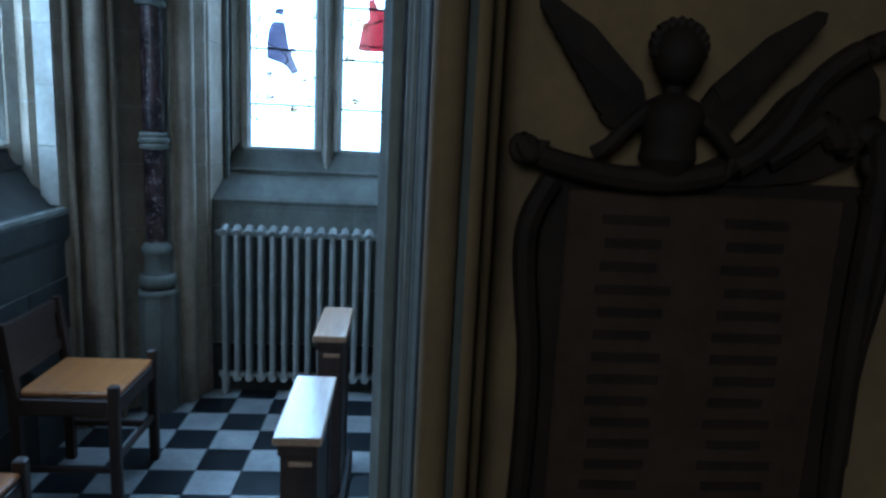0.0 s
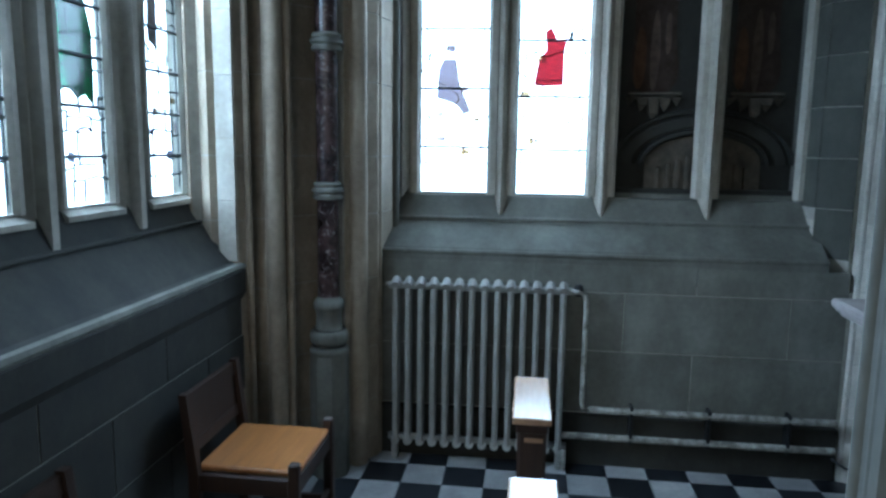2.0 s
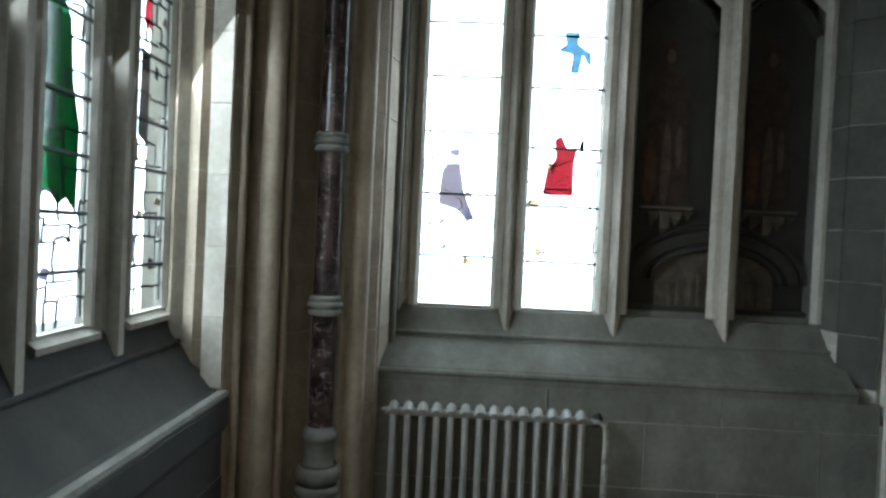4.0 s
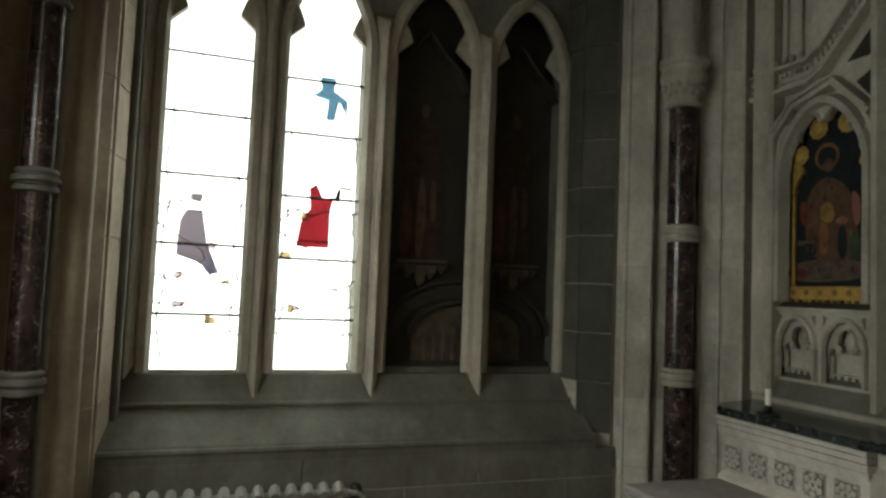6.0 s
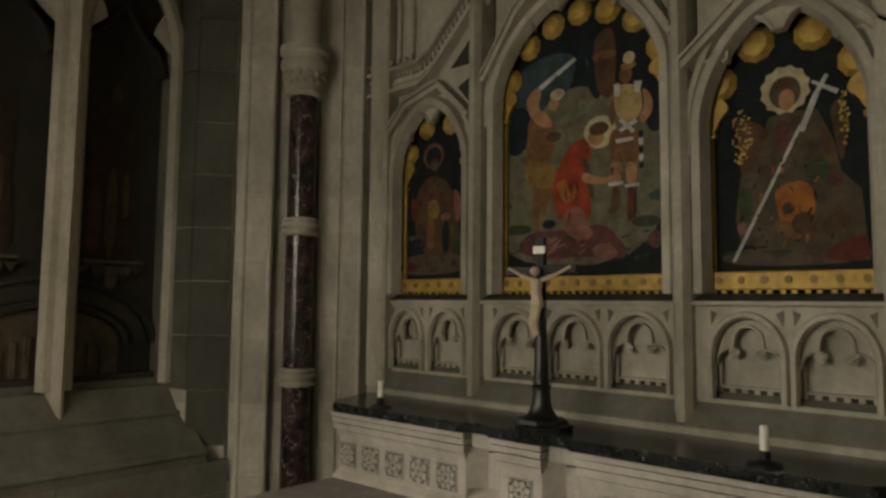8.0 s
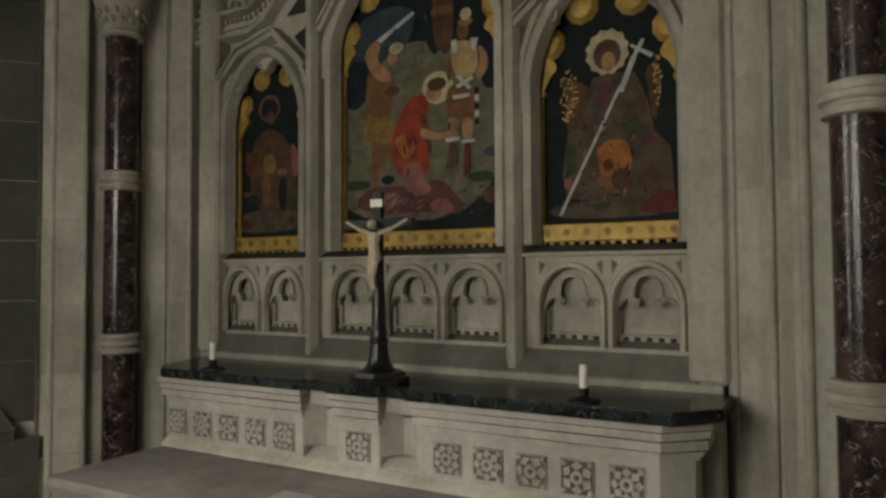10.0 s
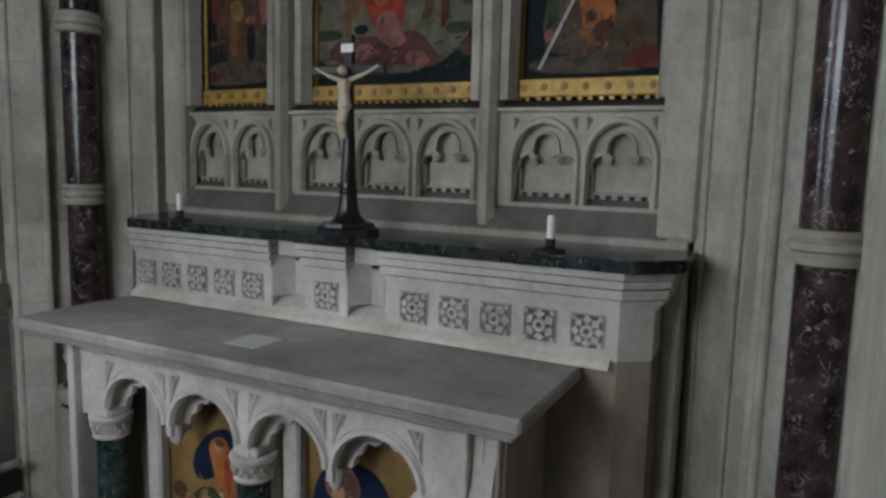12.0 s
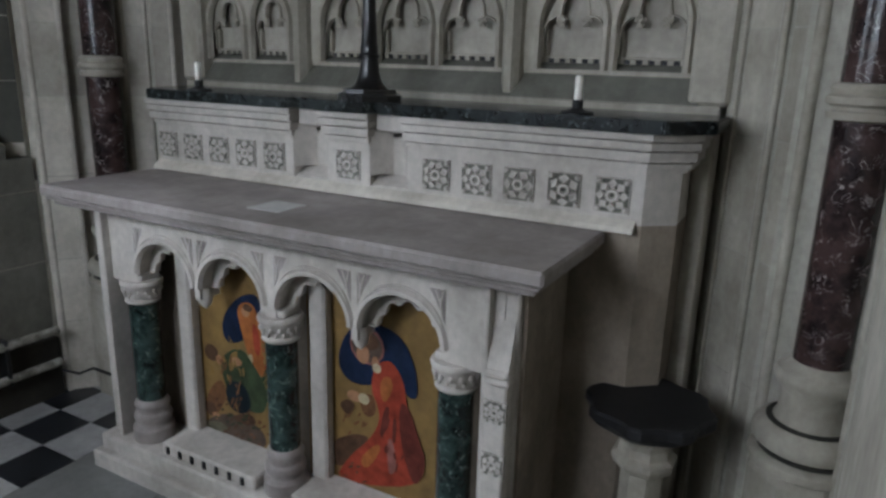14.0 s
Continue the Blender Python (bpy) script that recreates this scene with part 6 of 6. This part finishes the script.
for a, b, r in (((0, 0.0, 0.445), (0, 0.004, 0.40), 0.024), ((0, 0.004, 0.40), (0, 0.0, 0.35), 0.021), ((0, 0.0, 0.35), (-0.004, -0.006, 0.31), 0.022),
                ((-0.004, 0.006, 0.31), (-0.014, 0.010, 0.235), 0.0125), ((-0.004, -0.008, 0.31), (-0.012, -0.002, 0.235), 0.0125),
                ((-0.014, 0.010, 0.235), (0.0, 0.005, 0.165), 0.009), ((-0.012, -0.002, 0.235), (0.0, -0.002, 0.165), 0.009),
                ((0, 0.018, 0.442), (0.006, 0.062, 0.468), 0.0085), ((0.006, 0.062, 0.468), (0.010, 0.115, 0.497), 0.006),
                ((0, -0.018, 0.442), (0.006, -0.062, 0.468), 0.0085), ((0.006, -0.062, 0.468), (0.010, -0.115, 0.497), 0.006)):
    p, q = (Vector((fx + v[0], cyy + v[1], z0 + 0.485 + (v[2] - 0.475) * (0.62 if v[2] < 0.45 else 0.9))) for v in (a, b))
    tube(bm, [p, p.lerp(q, 0.5), q], r * 0.84, 8)
bmesh.ops.create_icosphere(bm, subdivisions=2, radius=0.016, matrix=Matrix.Translation((fx - 0.006, cyy + 0.004, z0 + 0.492)))
bmesh.ops.create_icosphere(bm, subdivisions=2, radius=0.022, matrix=Matrix.Translation((fx, cyy, z0 + 0.390)))
fig = solid("crucifix_figure", bm, IVORY, "small pale ivory carved figure on the black cross", "statuette", smooth=True)
solid("paper_card", B(1.402, 1.522, 2.290, 2.402, 0.9880, 0.9896), CARD, "small white card lying on the altar slab", "card")

# small stone stand with a dark top beside the altar
cr = thing("credence_stand", (1.69, 1.30, 0), "small stone pedestal with a dark marble top beside the altar", "pedestal")
top = L([(0.080, 0.492), (0.108, 0.497), (0.128, 0.508), (0.152, 0.528), (0.160, 0.538), (0.160, 0.558), (0.152, 0.564)], 1.69, 1.305, 32, math.pi / 32)
for v in top.verts:
    a = math.atan2(v.co.y - 1.305, v.co.x - 1.69)
    f = 1 + 0.06 * math.cos(8 * a) * min(1, (v.co.z - 0.49) / 0.04)
    v.co.x, v.co.y = 1.69 + (v.co.x - 1.69) * f, 1.305 + (v.co.y - 1.305) * f
part("dark_top", top, NEARBLACK, cr, "blackened scalloped stone top")
part("collar", L([(0.060, 0.372), (0.078, 0.386), (0.086, 0.402), (0.086, 0.414), (0.070, 0.424), (0.066, 0.448), (0.074, 0.468), (0.094, 0.482), (0.096, 0.492)], 1.69, 1.305, 8, math.pi / 8), STONE, cr, "moulded octagonal collar")
part("stem", L([(0.075, -0.01), (0.075, 0.06), (0.058, 0.08), (0.058, 0.372)], 1.69, 1.305, 8, math.pi / 8), STONE, cr)

# ---- radiator and pipes ----
rad = thing("radiator", (-0.13, 3.6, 0), "tall grey painted cast-iron column radiator under the window", "radiator")
NS = 14
pitch = 0.865 / NS
for k in range(NS):
    x = -0.558 + pitch * (k + 0.5)
    bm = bmesh.new()
    for y in (3.600, 3.655):
        tube(bm, [(x, y, 0.10), (x, y, 0.87)], 0.0145, 8)
    for z in (0.10, 0.885):
        tube(bm, [(x, 3.590, z), (x, 3.628, z + (0.022 if z > 0.5 else -0.012)), (x, 3.666, z)], 0.021, 8)
    tube(bm, [(x, 3.628, 0.12), (x, 3.628, 0.86)], 0.009, 6)
    part("section", bm, RADIATOR, rad, smooth=True)
for z in (0.11, 0.88):
    part("header", tube(bmesh.new(), [(-0.565, 3.628, z), (0.315, 3.628, z)], 0.017, 10), RADIATOR, rad, smooth=True)
for x in (-0.53, 0.28):
    part("foot", B(x - 0.014, x + 0.014, 3.59, 3.668, -0.002, 0.10, bevel=0.006), RADIATOR, rad)
part("valve", L([(0.02, 0.86), (0.024, 0.87), (0.024, 0.90), (0.014, 0.915)], 0.345, 3.628, 12), IRON, rad, smooth=True)
part("bleed_nipple", tube(bmesh.new(), [(-0.58, 3.628, 0.885), (-0.56, 3.628, 0.885)], 0.008, 8), RADIATOR, rad)

pp = thing("heating_pipe", (0.9, 3.63, 0.3), "flaking pale painted heating pipes along the wall foot", "pipe")
part("riser", tube(bmesh.new(), [(0.31, 3.628, 0.88), (0.345, 3.606, 0.882), (0.375, 3.61, 0.87), (0.385, 3.615, 0.83), (0.383, 3.62, 0.34), (0.392, 3.625, 0.312), (0.42, 3.63, 0.302)], 0.013, 10), PIPE, pp, smooth=True)
part("upper_run", tube(bmesh.new(), [(0.42, 3.63, 0.302), (1.55, 3.63, 0.302)], 0.017, 10), PIPE, pp, smooth=True)
part("lower_run", tube(bmesh.new(), [(0.28, 3.63, 0.165), (1.55, 3.63, 0.165)], 0.017, 10), PIPE, pp, smooth=True)
for x in (0.62, 0.98, 1.34):
    part("bracket", B(x - 0.008, x + 0.008, 3.615, 3.6725, 0.14, 0.33, bevel=0.003), IRON, pp)
part("down_leg", tube(bmesh.new(), [(0.30, 3.600, 0.10), (0.30, 3.572, 0.012)], 0.015, 8), PIPE, pp)
solid("power_cable", tube(bmesh.new(), [(1.53, 3.60, 0.14), (1.57, 3.55, 0.12), (1.60, 3.50, 0.145), (1.63, 3.35, 0.12), (1.62, 3.2, 0.16), (1.60, 3.10, 0.15)], 0.0055, 8), IRON, "thin black cable sagging along the wall foot", "cable", smooth=True)


# ---- rail stands ----
def rail_stand(y0, y1):
    t = thing("altar_rail_post", (0.135, (y0 + y1) / 2, 0), "narrow dark oak rail stand with a polished top", "rail post", group="oak rail stands")
    part("top_board", B(0.066, 0.190, y0, y1, 0.688, 0.712, bevel=0.004), RAILTOP, t, "polished top board, paled for window sheen")
    part("frieze", B(0.078, 0.178, y0 + 0.012, y1 - 0.012, 0.655, 0.6878, bevel=0.004), DARKOAK, t)
    part("body", B(0.088, 0.170, y0 + 0.022, y1 - 0.022, 0.07, 0.6548, bevel=0.004), DARKOAK, t)
    for x0, x1 in ((0.0865, 0.0882), (0.1698, 0.1715)):
        for ya, yb in ((y0 + 0.03, y0 + 0.07), (y1 - 0.07, y1 - 0.03)):
            part("stile", B(x0 - 0.004, x1 + 0.004, ya, yb, 0.075, 0.65, bevel=0.002), DARKOAK, t)
    part("end_fillet", B(0.105, 0.165, y0 + 0.016, y0 + 0.0222, 0.625, 0.640, bevel=0.002), RAILTOP, t)
    part("foot", B(0.07, 0.20, y0 + 0.0, y1 - 0.0, -0.002, 0.0698, bevel=0.006), DARKOAK, t)
    return t


rail_stand(1.63, 2.055)
rail_stand(2.447, 2.852)


# ---- chairs ----
def chair(y, label):
    t = thing("chair", (-0.82, y, 0), label, "chair", group="oak chairs along the wall")
    w = 0.20
    part("seat", B(-1.0, -0.645, y - w + 0.012, y + w - 0.012, 0.438, 0.460, bevel=0.006), OAK, t, "golden varnished wooden seat")
    for yy in (y - w, y + w):
        part("front_leg", B(-0.672, -0.634, yy - 0.018, yy + 0.018, -0.002, 0.495, bevel=0.006), DARKOAK, t)
        part("back_leg", prism(bmesh.new(), [(-0.985, yy - 0.016, -0.002), (-1.02, yy - 0.016, -0.002), (-1.02, yy - 0.016, 0.44), (-1.045, yy - 0.016, 0.715), (-1.018, yy - 0.016, 0.715), (-0.985, yy - 0.016, 0.44)], (0, 0.032, 0)), DARKOAK, t)
        part("side_rail", B(-0.985, -0.672, yy - 0.011, yy + 0.011, 0.375, 0.4375, bevel=0.003), DARKOAK, t)
        part("stretcher", B(-0.985, -0.672, yy - 0.009, yy + 0.009, 0.15, 0.175, bevel=0.003), DARKOAK, t)
    part("front_rail", B(-0.664, -0.642, y - w + 0.018, y + w - 0.018, 0.375, 0.4375, bevel=0.003), DARKOAK, t)
    part("front_stretcher", B(-0.660, -0.644, y - w + 0.018, y + w - 0.018, 0.19, 0.215, bevel=0.003), DARKOAK, t)
    for z0, z1 in ((0.655, 0.705), (0.50, 0.54)):
        part("back_rail", prism(bmesh.new(), [(-1.03 - (z0 - 0.5) * 0.09, y - w + 0.016, z0), (-1.008 - (z0 - 0.5) * 0.09, y - w + 0.016, z0), (-1.008 - (z1 - 0.5) * 0.09, y - w + 0.016, z1), (-1.03 - (z1 - 0.5) * 0.09, y - w + 0.016, z1)], (0, 2 * w - 0.032, 0)), DARKOAK, t)
    part("back_panel", prism(bmesh.new(), [(-1.028, y - w + 0.017, 0.538), (-1.016, y - w + 0.017, 0.538), (-1.028, y - w + 0.017, 0.658), (-1.040, y - w + 0.017, 0.658)], (0, 2 * w - 0.034, 0)), DARKOAK, t)
    return t


chair(2.675, "dark oak chair with a golden wooden seat by the wall")
copy_thing(bpy.data.objects["chair"], pose(-0.86, 1.72, 0))

# ---- memorial on the nave face of the dividing wall ----
mem = thing("memorial", (0.70, 0.81, 1.0), "dark carved memorial tablet with a winged bust and rows of names", "memorial")
FY = 0.8105
part("backing", B(0.515, 0.91, 0.798, FY, 0.62, 1.445, bevel=0.004), MEMORIAL, mem)
part("tablet", B(0.548, 0.875, 0.790, 0.7978, 0.66, 1.428, bevel=0.003), TABLET, mem, "brown name tablet")
rr = random.Random(9)
for col in (0.585, 0.733):
    for k in range(24):
        z = 1.398 - k * 0.0275
        w = 0.072 + 0.022 * rr.random()
        part("name_line", B(col + 0.01 * rr.random(), col + w, 0.7885, 0.7899, z - 0.007, z + 0.004), MEMORIAL, mem)
for s, u in ((1, 0.515), (-1, 0.91)):
    part("side_scroll", tube(bmesh.new(), soft_path([(u, 0.795, 0.64), (u - s * 0.008, 0.79, 0.9), (u + s * 0.004, 0.79, 1.2), (u - s * 0.014, 0.788, 1.33), (u - s * 0.016, 0.786, 1.39), (u + s * 0.01, 0.786, 1.44)]), 0.014, 8), MEMORIAL, mem, smooth=True)
part("curved_cornice", tube(bmesh.new(), soft_path([(0.490, 0.782, 1.482), (0.495, 0.780, 1.468), (0.53, 0.778, 1.458), (0.605, 0.777, 1.443), (0.673, 0.777, 1.443), (0.739, 0.777, 1.463), (0.781, 0.777, 1.505), (0.807, 0.777, 1.556), (0.85, 0.778, 1.592), (0.90, 0.78, 1.612), (0.96, 0.78, 1.615)]), 0.014, 8), MEMORIAL, mem, smooth=True)
part("backboard", blob(bmesh.new(), "y", rounded([(0.53, 1.44), (0.60, 1.46), (0.70, 1.455), (0.76, 1.50), (0.80, 1.56), (0.90, 1.60), (0.90, 1.44)]), 0.792, FY), MEMORIAL, mem)
bust = bmesh.new()
bmesh.ops.create_icosphere(bust, subdivisions=3, radius=0.027, matrix=Matrix.Translation((0.651, 0.774, 1.578)) @ Matrix.Diagonal((1, 0.9, 1.12, 1)))
for k in range(16):
    a = 2 * math.pi * k / 16
    bmesh.ops.create_icosphere(bust, subdivisions=1, radius=0.0095, matrix=Matrix.Translation((0.651 + 0.026 * math.cos(a), 0.776, 1.590 + 0.022 * math.sin(a))))
lathe(bust, [(0.020, 1.45), (0.032, 1.468), (0.029, 1.49), (0.036, 1.515), (0.030, 1.530), (0.012, 1.540), (0.012, 1.558)], 0.653, 0.784, 16)
for q in (-1, 1):
    tube(bust, soft_path([(0.653 + q * 0.028, 0.780, 1.520), (0.653 + q * 0.052, 0.776, 1.500), (0.653 + q * 0.070, 0.776, 1.480), (0.653 + q * 0.085, 0.782, 1.470)]), 0.009, 8)
    for k in range(9):
        f = k / 8
        root, tip = Vector((0.025 + 0.020 * f, 1.505 + 0.035 * f)), Vector((0.072 + 0.080 * f, 1.510 + 0.118 * f))
        d = (tip - root).normalized()
        n = Vector((-d.y, d.x)) * (0.013 + 0.004 * f)
        pts = [root - n * 0.6, root.lerp(tip, 0.6) - n, tip - n * 0.5, tip + d * 0.008, tip + n * 0.5, root.lerp(tip, 0.6) + n, root + n * 0.6]
        prism(bust, [(0.655 + q * a.x, 0.802 - 0.002 * k, a.y) for a in pts], (0, -0.010, 0))
part("winged_bust", bust, MEMORIAL, mem, "plain dark winged bust", smooth=True)
for q, u in ((1, 0.492), (-1, 0.905)):
    part("volute", tube(bmesh.new(), [(u + q * (0.004 + 0.0016 * k) * math.cos(k * 0.6), 0.782, 1.476 + (0.004 + 0.0016 * k) * math.sin(k * 0.6)) for k in range(12)], 0.007, 8), MEMORIAL, mem, smooth=True)
part("garland", tube(bmesh.new(), soft_path([(0.77, 0.79, 1.47), (0.81, 0.785, 1.50), (0.835, 0.785, 1.52), (0.86, 0.785, 1.48), (0.895, 0.785, 1.525), (0.91, 0.785, 1.45), (0.905, 0.788, 1.30), (0.91, 0.79, 1.10)]), 0.016, 8), MEMORIAL, mem, smooth=True)

# ---- floor pieces ----
GX, GY, TW = -0.455, 3.552, 0.193
for i in range(-4, 12):
    for j in range(-1, 16):
        x0, y1 = GX + i * TW, GY - j * TW
        y0 = y1 - TW
        if x0 > 0.24 and y1 < 3.18 or x0 + TW < -1.1 or x0 > 1.9 or y0 < 0.60 or y1 > 3.78:
            continue
        block("floor_tile", floor, x0 + 0.0015, x0 + TW - 0.0015, y0 + 0.0015, y1 - 0.0015, -0.016, 0.0, TILE_B if (i + j) % 2 else TILE_W, 0.001)
y = 3.17
k = 0
while y > -2.0:
    x = 0.318 - (0.25 if k % 2 else 0) if y > 0.60 else -3.2
    while x < 2.2:
        a, b = max(x, 0.318) if y > 0.60 else x, min(x + 0.55, 2.2)
        if b - a > 0.05 and y - 0.42 > 0.2 or y <= 0.62 and b - a > 0.05:
            block("paving_slab", floor, a + 0.003, b - 0.003, y - 0.42 + 0.003, y - 0.003, -0.016, -0.001, PAVING, 0.002)
        x += 0.55
    y -= 0.42
    k += 1
